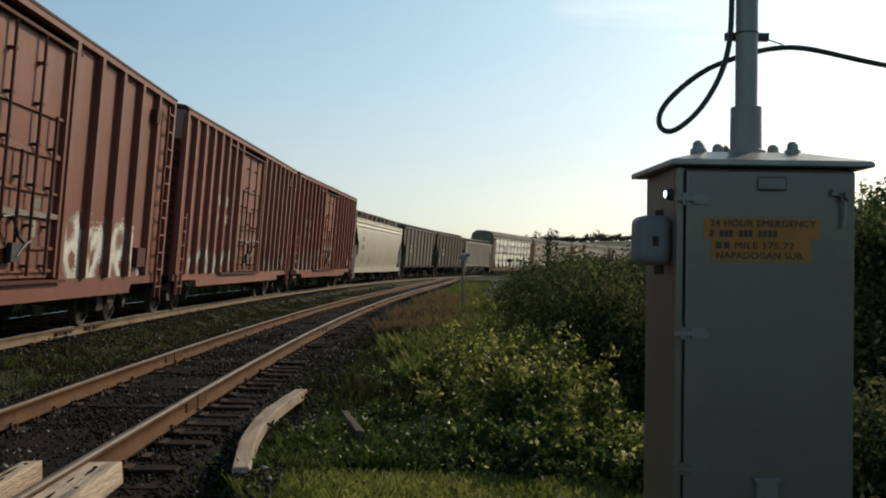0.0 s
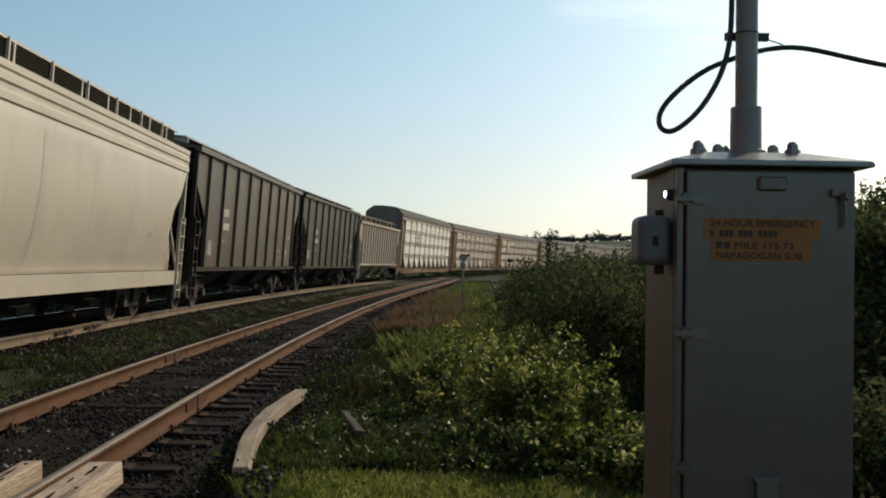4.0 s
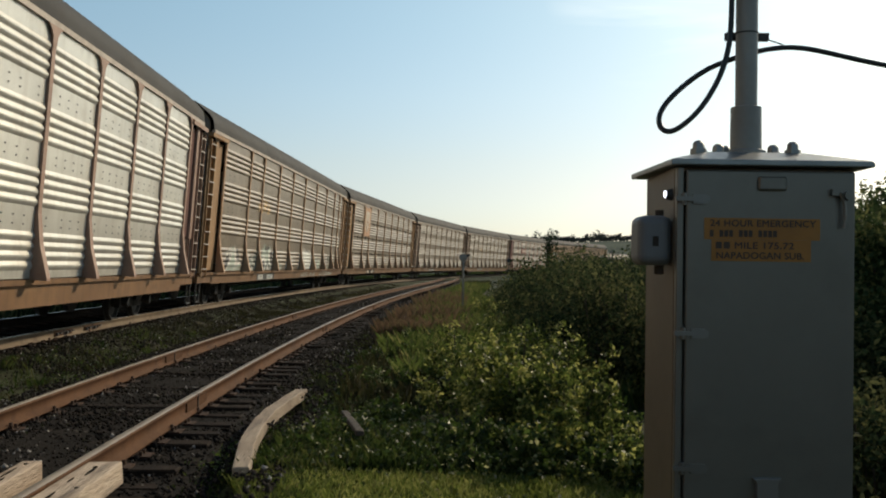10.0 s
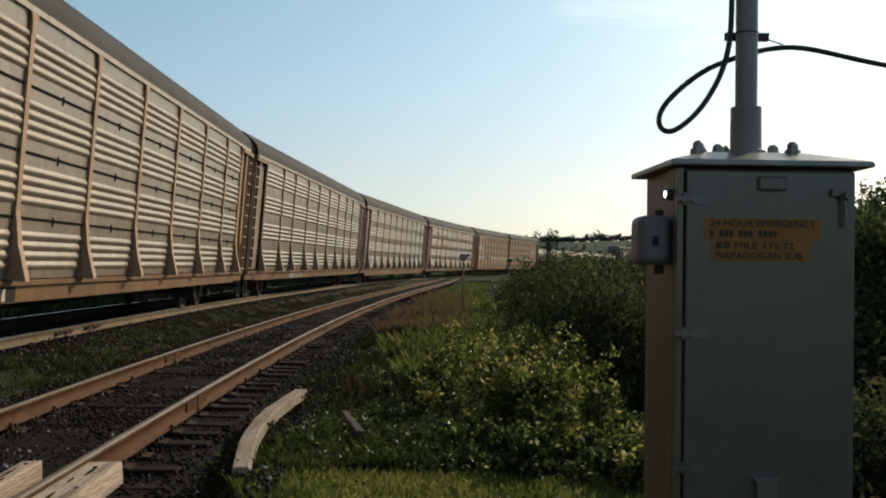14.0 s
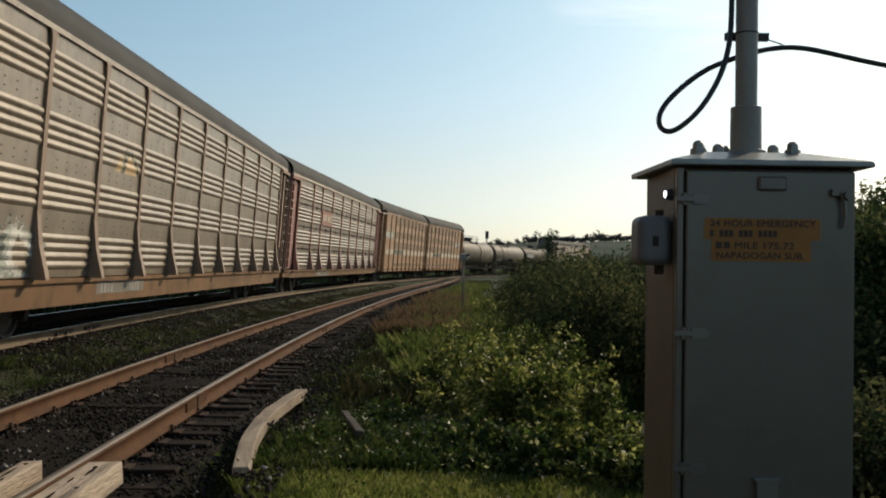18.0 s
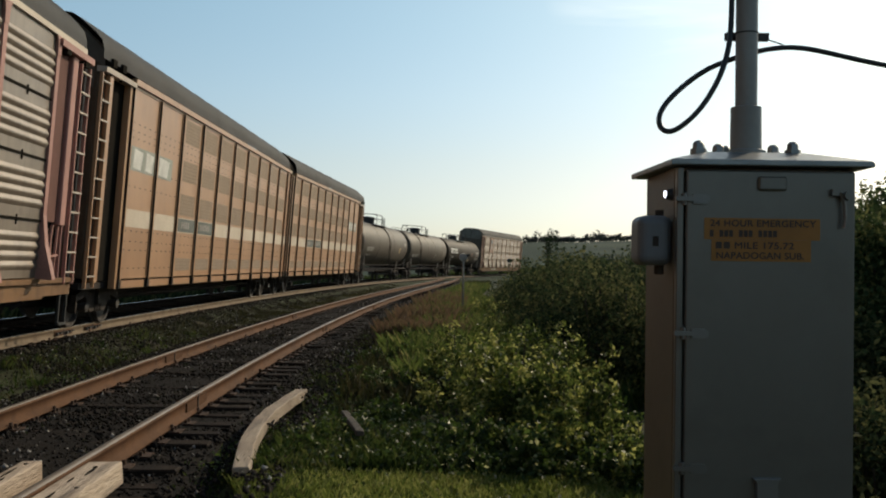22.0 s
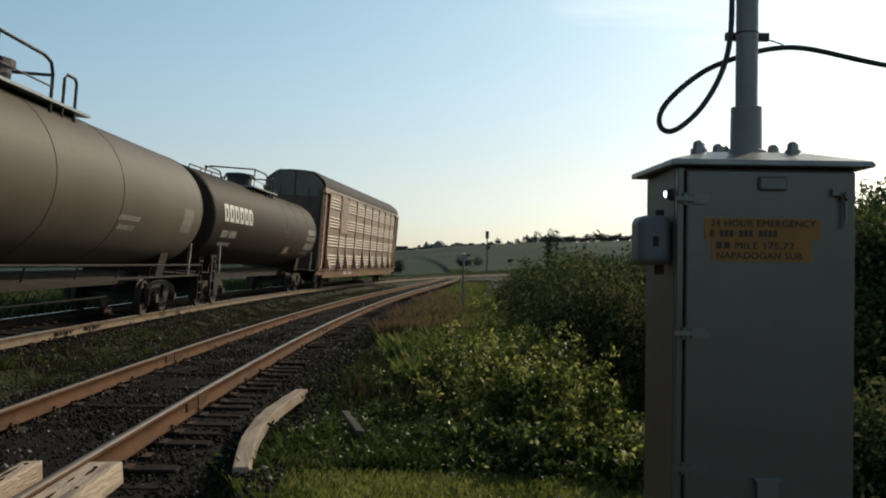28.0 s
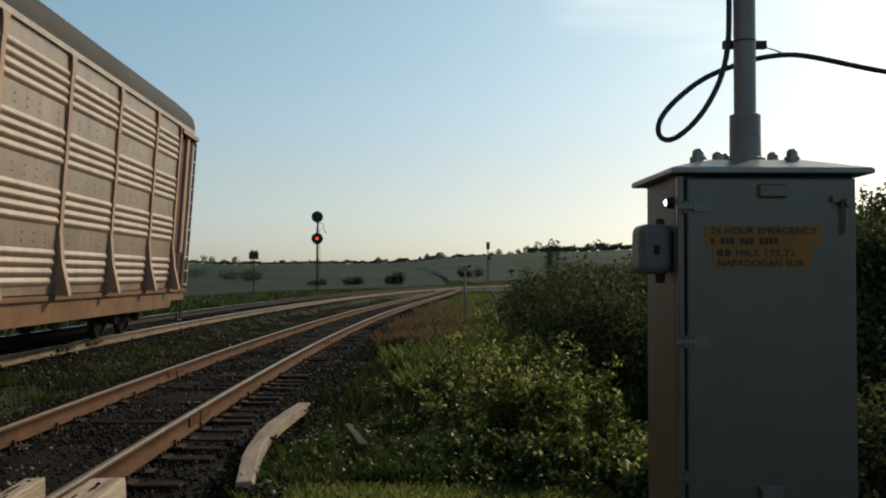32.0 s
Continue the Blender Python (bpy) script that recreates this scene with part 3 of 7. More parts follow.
def track(name, label, line, z_left, z_right, s_near, s_far, tops, far_ties):
    t = thing(name, label, "railway track", kind="structure")
    # far main rail's sides are darkened to stand in for shade under the train
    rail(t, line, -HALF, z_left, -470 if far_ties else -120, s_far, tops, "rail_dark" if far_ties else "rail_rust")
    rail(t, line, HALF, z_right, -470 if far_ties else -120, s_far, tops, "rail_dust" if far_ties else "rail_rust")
    lean = math.atan2(z_left - z_right, 1.505)
    rnd = random.Random(name)
    zc = (z_left + z_right) / 2 - 0.188
    joined, tri = [], []
    s = -118.0
    while s < s_far:
        x, y, h = line.at(s)
        m = Matrix.Translation((x, y, zc + rnd.uniform(-0.030, 0.004))) @ Matrix.Rotation(-h + rnd.uniform(-.02, .02), 4, "Z") @ Matrix.Rotation(lean, 4, "Y")
        if s_near[0] < s < s_near[1]:
            ob = link_part("tie", TIES[rnd.randrange(6)], t, "", m)
            for off in (-HALF, HALF):
                if -8 < s < 30:
                    link_part("tie_plate", PLATE, ob, "", Matrix.Translation((off, 0, 0.0)))
        else:
            base = len(joined) * 8
            joined.append(np.array([(m @ Vector((a, b, c)))[:] for a in (-1.28, 1.28) for b in (-.11, .11) for c in (-.17, 0)]))
            tri += [[base + i for i in q] for q in ((0, 1, 3, 2), (4, 6, 7, 5), (0, 4, 5, 1), (2, 3, 7, 6), (0, 2, 6, 4), (1, 5, 7, 3))]
        s += 0.54 + rnd.uniform(-0.03, 0.03)
    me = array_mesh("far_ties", np.concatenate(joined), np.array(tri), "tie")
    tagged(link_part("far_ties", me, t, "distant wooden ties"), kind="stuff")
    return t


def rail_fittings(t, line, off, z, joints, s0, s1, seed, bolts=False):
    """Bolted joint bars, and spring anchors clipped to the foot of a rail."""
    for s in joints:
        x, y, h = line.at(s, off)
        bm = bmesh.new()
        for sx in (-1, 1):
            box(bm, *sorted((sx * 0.009, sx * 0.028)), -0.45, 0.45, -0.137, -0.043)
        box(bm, -0.039, 0.039, -0.009, 0.009, -0.165, 0.001, 1)
        for k in range(6 if bolts else 0):
            box(bm, 0.028, 0.075, -0.42 + 0.16 * k, -0.36 + 0.16 * k + 0.02 * (k % 2), -0.125 + 0.02 * (k % 3), -0.06, 1)
        link_part("joint_bar", to_mesh(bm, "joint_bar", ["rail_rust", "black"]), t, "bolted joint bar", Matrix.Translation((x, y, z)) @ Matrix.Rotation(-h, 4, "Z"))
    r = random.Random(seed)
    me = shared("anchor", anchor_mesh)
    s = s0
    while s < s1:
        x, y, h = line.at(s, off)
        link_part("rail_anchor", me, t, "", Matrix.Translation((x, y, z)) @ Matrix.Rotation(-h, 4, "Z"))
        s += r.choice([1.08, 2.16, 2.7, 4.3])


def anchor_mesh():
    bm = bmesh.new()
    box(bm, -0.085, 0.085, -0.012, 0.012, -0.185, -0.15)
    box(bm, 0.06, 0.085, -0.018, 0.018, -0.185, -0.125)
    return to_mesh(bm, "rail_anchor", "plate")


def lean_z(off):
    return -off * BANK + 0.05


main_track = track("main_track", "curved banked main line of worn steel rails on ties", MAIN, lean_z(-HALF), lean_z(HALF), (6, 60), 330, "rail_bright", True)
siding_track = track("siding_track", "rusty siding track on dark old wooden ties", SIDE, SIDE_Z, SIDE_Z, (-8, 70), 92, "rail_top", False)

rail_fittings(siding_track, SIDE, HALF, SIDE_Z, (0.4, 12.3, 24.2), -3, 26, 1)
rail_fittings(siding_track, SIDE, -HALF, SIDE_Z, (5.2, 17.1), -3, 26, 2)
rail_fittings(main_track, MAIN, HALF, lean_z(HALF), (8.8, 10.4), 5.8, 34, 3, True)


# ---- train ----
S_REF, V_REF, SLOW, T_EVEN = 13.0, 12.7825, 0.03648, 22.0


def gone(t):
    """Metres run by the train since the time of reference."""
    d = min(t, T_EVEN) - S_REF
    run = V_REF * d - SLOW * d * d / 2
    return run + max(0.0, t - T_EVEN) * (V_REF - SLOW * (T_EVEN - S_REF))


def car_pose(mid, half_wheelbase, t):
    s = mid - gone(t)
    xa, ya, _ = MAIN.at(s - half_wheelbase)
    xb, yb, _ = MAIN.at(s + half_wheelbase)
    h = math.atan2(xb - xa, yb - ya)
    return Matrix.Translation(((xa + xb) / 2, (ya + yb) / 2, 0.05)) @ Matrix.Rotation(math.pi / 2 - h, 4, "Z") @ Matrix.Rotation(BANK, 4, "X")


MOVERS = []


def car(name, label, a, b, wheelbase):
    """A rail car between two coupling points; local x runs up the line, -y faces the siding, z = 0 is the rail head."""
    c = thing(name, label, "rail car", group="freight train")
    MOVERS.append((c, (a + b) / 2, wheelbase / 2))
    return c


def wheelset_mesh():
    bm = bmesh.new()
    lathe(bm, [(-1.0, 0.075), (1.0, 0.075)], "y", sides=10)
    for sg in (-1, 1):
        lathe(bm, [(sg * 0.685, 0.06), (sg * 0.685, 0.455), (sg * 0.715, 0.455), (sg * 0.725, 0.425), (sg * 0.82, 0.42), (sg * 0.82, 0.37),
                   (sg * 0.76, 0.34), (sg * 0.78, 0.14), (sg * 0.84, 0.12), (sg * 0.84, 0.06)], "y", sides=24)
        lathe(bm, [(sg * 1.0, 0.02), (sg * 1.0, 0.10), (sg * 1.13, 0.10), (sg * 1.14, 0.03)], "y", sides=10)
    return to_mesh(bm, "wheelset", "wheel")


def frame_mesh():
    bm = bmesh.new()
    prof = [(-1.12, 0.52), (-0.72, 0.62), (-0.42, 0.30), (0.42, 0.30), (0.72, 0.62), (1.12, 0.52), (1.12, 0.30), (1.18, 0.30), (1.18, 0.66), (0.95, 0.74), (0.45, 0.84), (-0.45, 0.84), (-0.95, 0.74), (-1.18, 0.66), (-1.18, 0.30), (-1.12, 0.30)]
    prism(bm, prof, "y", -0.06, 0.06)
    return to_mesh(bm, "side_frame", "truck")


def bolster_mesh():
    bm = bmesh.new()
    box(bm, -0.2, 0.2, -1.1, 1.1, 0.45, 0.76)
    for y in (-1.0, 1.0):
        for x in (-0.13, 0.0, 0.13):
            lathe(bm, [(0.30, 0.055), (0.47, 0.055)], "z", (x, y, 0), 8)
    return to_mesh(bm, "bolster", "truck")


WHEELSET, FRAME, BOLSTER = wheelset_mesh(), frame_mesh(), bolster_mesh()
WHEELS = []


def truck(c, x):
    t = link_part("truck", BOLSTER, c, "cast steel truck", Matrix.Translation((x, 0, 0)))
    for y in (-0.96, 0.96):
        link_part("side_frame", FRAME, t, "", Matrix.Translation((0, y, 0)))
    for dx in (-0.88, 0.88):
        WHEELS.append((link_part("wheelset", WHEELSET, t, "", Matrix.Translation((dx, 0, 0.42))), dx, x, c))
    return t


def coupler_mesh():
    bm = bmesh.new()
    box(bm, -0.55, 0.0, -0.09, 0.09, 0.78, 0.98)
    prism(bm, [(-0.02, -0.16), (0.10, -0.17), (0.16, -0.05), (0.12, 0.10), (0.0, 0.16)], "z", 0.72, 1.0)
    tube(bm, [(-0.4, 0.35, 0.75), (-0.15, 0.33, 0.45), (0.15, 0.3, 0.38)], 0.03)
    return to_mesh(bm, "coupler", "underframe")


COUPLER = coupler_mesh()


def running_gear(c, length, wheelbase):
    for sg in (-1, 1):
        truck(c, sg * wheelbase / 2)
        m = Matrix.Translation((sg * (length / 2 - 0.08), 0, 0))
        link_part("coupler", COUPLER, c, "", m if sg > 0 else m @ Matrix.Rotation(math.pi, 4, "Z"))


def ladder(c, x, y, z0, z1, width, material, rungs, name="ladder", out=0.06, step="rung"):
    bm = bmesh.new()
    sg = -1 if y < 0 else 1
    for dx in (-width / 2, width / 2):
        box(bm, x + dx - 0.022, x + dx + 0.022, y, y + sg * out, z0, z1)
    for k in range(rungs):
        z = z0 + (k + 0.6) * (z1 - z0) / rungs
        box(bm, x - width / 2 - 0.02, x + width / 2 + 0.02, *sorted((y + sg * (out - 0.03), y + sg * (out + 0.012))), z - 0.016, z + 0.016, 1)
    return link_part(name, to_mesh(bm, name, [material, step]), c)


def bars(c, x, y, z, widths, height, material, name="marking", gap=0.5, label=""):
    """Unreadable lettering: a row of upright bars on the side facing the siding."""
    bm = bmesh.new()
    px = x
    for w in widths:
        box(bm, px, px + w, y - 0.005, y, z, z + height)
        px += w * (1 + gap)
    return part(name, bm, material, c, label or "rows of faded lettering")


# ---- auto rack cars ----
HALF_ROOF = [(1.515, 5.04), (1.51, 5.22), (1.46, 5.38), (1.34, 5.51), (1.00, 5.77), (0.86, 5.84), (0.30, 5.88)]
ROOF = [(-y, z) for y, z in HALF_ROOF] + HALF_ROOF[::-1]


def roof_mesh(half, material, step=0.30, rise=0.018):
    """Corrugated arched roof sheet: cross ribs every step metres."""
    bm = bmesh.new()
    xs, x, k = [], -half, 0
    while x <= half + 1e-6:
        xs.append((x, rise if k % 2 else 0.0))
        x += step / 2
        k += 1
    rings = [[bm.verts.new((x, y * (1 + d / 3), z + d)) for y, z in ROOF] for x, d in xs]
    for a, b in zip(rings, rings[1:]):
        for i in range(len(ROOF) - 1):
            bm.faces.new((a[i], b[i], b[i + 1], a[i + 1]))
    bmesh.ops.recalc_face_normals(bm, faces=list(bm.faces))
    me = to_mesh(bm, "roof", material, True)
    me.set_sharp_from_angle(angle=radians(38))
    return me


def panel_profile(z0, z1, bands, ribs, depth=0.037):
    """(z, out) up a rack panel: groups of rounded ribs with flat strips between."""
    pts = [(z0, 0.0)]
    bh = (z1 - z0) / bands
    share = 0.74 if ribs < 6 else 0.84
    for b in range(bands):
        base = z0 + b * bh
        lo, hi = base + (0.12 if ribs < 6 else 0.05) * bh, base + share * bh
        w = (hi - lo) / ribs
        for r in range(ribs):
            a = lo + r * w
            pts += [(a + 0.04 * w, 0.0), (a + 0.22 * w, 0.55 * depth), (a + 0.42 * w, depth), (a + 0.58 * w, depth), (a + 0.78 * w, 0.55 * depth), (a + 0.96 * w, 0.0)]
    pts.append((z1, 0.0))
    return pts


def panel_mesh(w, z0, z1, bands, ribs, material, dots=True):
    bm = bmesh.new()
    pr = panel_profile(z0, z1, bands, ribs, 0.03)
    xs = [-w / 2, -w / 2 + 0.05, w / 2 - 0.05, w / 2]
    grid = [[bm.verts.new((x, -(o if 0 < i < 3 else 0.0), z)) for z, o in pr] for i, x in enumerate(xs)]
    for a, b in zip(grid, grid[1:]):
        for i in range(len(pr) - 1):
            bm.faces.new((a[i], b[i], b[i + 1], a[i + 1]))
    # rivet holes in the flat strips
    bh = (z1 - z0) / bands
    for b in range(bands):
        for row in ((0.84, 0.97) if dots and b < bands - 1 else ()):
            z = z0 + (b + row) * bh
            for k in range(4):
                x = -w / 2 + (k + 0.8 + 0.15 * ((b * 7 + k * 3) % 4)) * w / 5.0
                vs = [bm.verts.new((x + dx, -0.006, z + dz)) for dx, dz in ((-.030, -.013), (.030, -.013), (.030, .013), (-.030, .013))]
                bm.faces.new(vs).material_index = 1
    return to_mesh(bm, "side_panel", [material, "black"])


def post_mesh(z0, z1, material, wedge=True, flare=0.12):
    bm = bmesh.new()
    box(bm, -0.072, 0.072, -0.028, 0.02, z0, z1)
    if wedge:
        pr = [(-0.25, z0), (-0.25, z0 + 0.03), (-0.10, z0 + 0.55), (-0.035, z0 + 1.0), (-0.02, z0 + 1.05), (-0.02, z0)]
        prism(bm, pr, "x", -0.078, 0.078)
    gusset = [(0.072 + flare, z1), (0.072 + 0.52 * flare, z1 - 0.05), (0.072 + 0.13 * flare, z1 - 0.15), (0.072, z1 - 0.32)]
    prism(bm, [(-x, z) for x, z in gusset] + gusset[::-1], "y", -0.036, -0.004)
    return to_mesh(bm, "side_post", material)


def end_doors(c, sg, tone, x, label):
    """Closed end doors, two leaves under the arched roof, set back at the sides, with bars, paler upper sheets and a hinge."""
    m = Matrix.Translation((x, 0, 0))

    def made(draw, material, name):
        bm = bmesh.new()
        draw(bm)
        return to_mesh(bm, name, material)

    for side in (-1, 1):
        leaf = [(side * 0.015, 1.0), (side * 1.42, 1.0)] + [(side * abs(y) * 0.93, z - 0.03) for y, z in HALF_ROOF[1:-1]] + [(side * 0.015, 5.85)]
        link_part("end_door", shared(("end", sg, side, tone), lambda: made(lambda bm: prism(bm, leaf, "x", 0.0, sg * 0.09), tone, "end_door")), c, label, m)
        top = [(side * 0.04, 4.62), (side * 1.40, 4.62), (side * 1.40, 5.16)] + [(side * y * 0.92, z - 0.06) for y, z in HALF_ROOF[2:-1]] + [(side * 0.04, 5.80)]
        link_part("upper_sheet", shared(("end_top", sg, side), lambda: made(lambda bm: prism(bm, top, "x", sg * 0.091, sg * 0.102), "end_pale", "upper_sheet")), c, "paler upper sheet of the end door", m)
        for y in (0.7, 1.25):
            link_part("door_bar", shared(("end_bar", sg, side * y, tone), lambda: made(lambda bm: box(bm, *sorted((0.091 * sg, 0.13 * sg)), side * y - 0.035, side * y + 0.035, 1.05, 5.1), tone, "door_bar")), c, "", m)
    link_part("door_hinge", shared(("end_hinge", sg, tone), lambda: made(lambda bm: box(bm, *sorted((sg * 0.092, sg * 0.15)), -0.05, 0.05, 4.50, 4.75), tone, "door_hinge")), c, "", m)


def autorack(label, a, b, panel, post, sill, ends, posts, bands=4, ribs=4, sign=None, seams=False, roof="roof_rack", chord=None, belly=0.72, plate=("stencil_dim", "stencil"), skin=None):
    c = car("autorack_car", label, a, b, 19.8)
    length = b - a
    hb = length / 2 - 0.35
    running_gear(c, length, 19.8)
    bm = bmesh.new()
    box(bm, -hb, hb, -1.35, 1.35, 0.98, 1.08)
    box(bm, -hb, hb, -0.3, 0.3, 0.42, 0.98)
    for y in (-0.75, 0.75):
        tube(bm, [(-hb + 1.5, y, 0.66), (hb - 1.5, y, 0.66)], 0.03, 5)
    for k in range(9):
        box(bm, -8 + 2 * k - 0.06, -8 + 2 * k + 0.06, -1.35, 1.35, 0.70, 0.98)
    part("deck", bm, "underframe", c, "dark steel deck and centre beam")
    for y in (-1, 1):
        bm = bmesh.new()
        pr = [(-hb, 0.98), (-hb, 0.76), (1.3 - hb, 0.76), (1.4 - hb, belly), (hb - 1.4, belly), (hb - 1.3, 0.76), (hb, 0.76), (hb, 0.98)]
        prism(bm, pr, "y", y * 1.36, y * 1.46)
        box(bm, -hb, hb, min(y * 1.36, y * 1.52), max(y * 1.36, y * 1.52), 0.98, 1.06)
        part("side_sill", bm, sill, c, "painted steel side beam")
        bm = bmesh.new()
        box(bm, -hb + 0.35, hb - 0.35, min(y * 1.44, y * 1.53), max(y * 1.44, y * 1.53), 5.00, 5.09)
        part("top_chord", bm, chord or "rung", c)
        # added plate closes the eaves gap; near-black puts in its shade
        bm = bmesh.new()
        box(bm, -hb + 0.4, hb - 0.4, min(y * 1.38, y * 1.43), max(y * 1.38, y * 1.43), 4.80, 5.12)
        part("header_beam", bm, "recess", c, "added filler plate, near-black for the shade of the eaves gap")
    link_part("roof", shared(("roof", round(hb, 1), roof), lambda: roof_mesh(hb - 0.25, roof)), c, "grey ribbed arched roof", Matrix())
    x0, x1 = -hb + 1.75, hb - 1.75
    total = posts[-1]
    xs = [x0 + p / total * (x1 - x0) for p in posts]
    pm = shared(("post", post), lambda: post_mesh(1.06, 4.995, post, flare=0.24 if post == "post_red" else 0.07))
    flip = Matrix.Rotation(math.pi, 4, "Z")
    for i, x in enumerate(xs):
        link_part("side_post", pm, c, "", Matrix.Translation((x, -1.50, 0)))
        link_part("side_post", pm, c, "", Matrix.Translation((x, 1.50, 0)) @ flip)
        if i + 1 < len(xs):
            w = round(xs[i + 1] - x, 2)
            me = shared(("panel", w, bands, ribs, panel, seams), lambda: panel_mesh(w, 1.08, 5.00, bands, ribs, panel, not seams))
            mid = (x + xs[i + 1]) / 2
            link_part("side_panel", me, c, "", Matrix.Translation((mid, -1.48, 0)))
            link_part("side_panel", me, c, "", Matrix.Translation((mid, 1.48, 0)) @ flip)
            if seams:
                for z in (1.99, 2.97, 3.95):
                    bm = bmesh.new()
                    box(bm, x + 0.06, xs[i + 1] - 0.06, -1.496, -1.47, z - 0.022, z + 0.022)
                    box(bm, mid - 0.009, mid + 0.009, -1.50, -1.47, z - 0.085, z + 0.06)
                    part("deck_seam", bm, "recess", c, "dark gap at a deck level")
    # ends: near-black sheet for the shaded slot, edge of the radial door, ladder
    for sg in (-1, 1):
        tone = {"end_yellow": "end_tan", "post_red": "end_pale"}.get(ends, "end_grey")
        end_doors(c, sg, tone, sg * (hb - 0.32), "weathered steel end door")
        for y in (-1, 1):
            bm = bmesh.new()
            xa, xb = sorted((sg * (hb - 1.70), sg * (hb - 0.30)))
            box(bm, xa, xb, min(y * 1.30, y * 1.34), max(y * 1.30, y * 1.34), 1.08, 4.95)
            part("door_pocket", bm, "recess", c, "near-black sheet for the shade in the end door's recess")
            bm = bmesh.new()
            xa, xb = sorted((sg * (hb - 0.94), sg * (hb - 0.66)))
            box(bm, xa, xb, min(y * 1.36, y * 1.50), max(y * 1.36, y * 1.50), 1.95 if sg > 0 else 1.12, 4.86)
            bmesh.ops.bevel(bm, geom=list(bm.edges), offset=0.02, segments=1, profile=0.5, affect="EDGES")
            box(bm, *sorted((sg * (hb - 0.70), sg * (hb - 0.62))), min(y * 1.36, y * 1.46), max(y * 1.36, y * 1.46), 1.06, 1.95)
            part("door_edge", bm, ends, c, "painted edge of the end door")
            bm = bmesh.new()
            xa, xb = sorted((sg * (hb - 1.62), sg * (hb - 0.94)))
            box(bm, xa, xb, min(y * 1.36, y * 1.43), max(y * 1.36, y * 1.43), 2.0 if sg > 0 else 1.12, 4.86)
            part("door_skin", bm, (ends if ends == "end_yellow" else "door_red") if sg > 0 else skin or ends, c, "painted skin of the end door")
            if sg > 0:
                bm = bmesh.new()
                for dx, za, zb, lean in ((0.86, 1.1, 1.95, 0.0), (1.05, 1.15, 1.8, 0.12), (1.22, 1.1, 1.95, -0.1), (1.42, 1.3, 1.9, 0.06)):
                    tube(bm, [(sg * (hb - dx), y * 1.42, za), (sg * (hb - dx - lean), y * 1.44, zb)], 0.028, 5)
                tube(bm, [(sg * (hb - 0.75), y * 1.44, 1.45), (sg * (hb - 1.6), y * 1.44, 1.38)], 0.022, 5)
                part("door_lever", bm, ends, c, "levers and rods of the end door")
            bm = bmesh.new()
            xa, xb = sorted((sg * (hb - 1.75), sg * (hb - 0.06)))
            box(bm, xa, xb, min(y * 1.36, y * 1.58), max(y * 1.36, y * 1.58), 4.86, 4.97)
            part("end_bracket", bm, ends, c, "end door track bracket")
            for q, (dx, dz) in enumerate(((0.30, 0.08), (1.28, 0.10))):
                bm = bmesh.new()
                xa, xb = sorted((sg * (hb - dx), sg * (hb - dx - 0.20)))
                box(bm, xa, xb, min(y * 1.44, y * 1.57), max(y * 1.44, y * 1.57), 4.68 + dz, 4.86)
                part("door_roller", bm, "recess", c, "greasy black door roller")
            ladder(c, sg * (hb - 0.33), y * 1.48, 0.95, 4.80, 0.46, ends, 11)
            bm = bmesh.new()
            tube(bm, [(sg * hb, y * 1.40, 1.0), (sg * hb, y * 1.40, 5.0)], 0.035, 6)
            part("grab_bar", bm, "black", c)
            bm = bmesh.new()
            box(bm, sg * (hb - 0.42), sg * (hb - 0.38), min(y * 1.40, y * 1.44), max(y * 1.40, y * 1.44), 0.25, 0.98)
            box(bm, sg * (hb - 0.06), sg * (hb - 0.02), min(y * 1.40, y * 1.44), max(y * 1.40, y * 1.44), 0.25, 0.98)
            box(bm, *sorted((sg * (hb - 0.42), sg * (hb - 0.02))), min(y * 1.40, y * 1.46), max(y * 1.40, y * 1.46), 0.22, 0.26)
            part("stirrup_step", bm, "black", c)
    # lettering on the sill
    bars(c, -6.6, -1.462, 0.75, [0.13] * 4, 0.18, plate[1], label="faded lettering on the side beam")
    bars(c, -5.2, -1.462, 0.75, [0.11] * 6, 0.18, plate[1], label="faded lettering on the side beam")
    bm = bmesh.new()
    box(bm, -6.8, -3.9, -1.461, -1.455, 0.73, 0.96)
    part("number_patch", bm, plate[0], c, "darker patch behind the lettering")
    if sign:
        kind, i, za, zb, mats = sign
        xa, xb = xs[i] + 0.09, xs[i + 1] - (0.20 if kind == "shield" else 0.09)
        w = xb - xa
        blocks = []
        if kind != "grid":
            bm = bmesh.new()
            box(bm, xa, xb, -1.552, -1.50, za, zb)
            part("sign_panel", bm, mats[0], c, "painted sign board")
        if kind == "shield":
            # a shield: eared top field, then stripes that shorten towards the point
            edge = [(0.14, -0.20), (0.24, -0.16), (0.33, -0.26), (0.50, -0.22), (0.67, -0.26), (0.76, -0.16), (0.86, -0.20), (0.84, -0.42), (0.88, -0.80), (0.12, -0.80), (0.16, -0.42)]
            bm = bmesh.new()
            prism(bm, [(xa + u * w, zb + v) for u, v in edge], "y", -1.5555, -1.551)
            part("sign_mark", bm, "sign_blue" if mats[1] == "stencil" else mats[1], c, "worn plain emblem block")
            spans = [(xa + (0.13 + 0.108 * q) * w, 0.062 * w, za + 0.28 + 0.018 * (q - 3) ** 2, zb - 0.83) for q in range(7)]
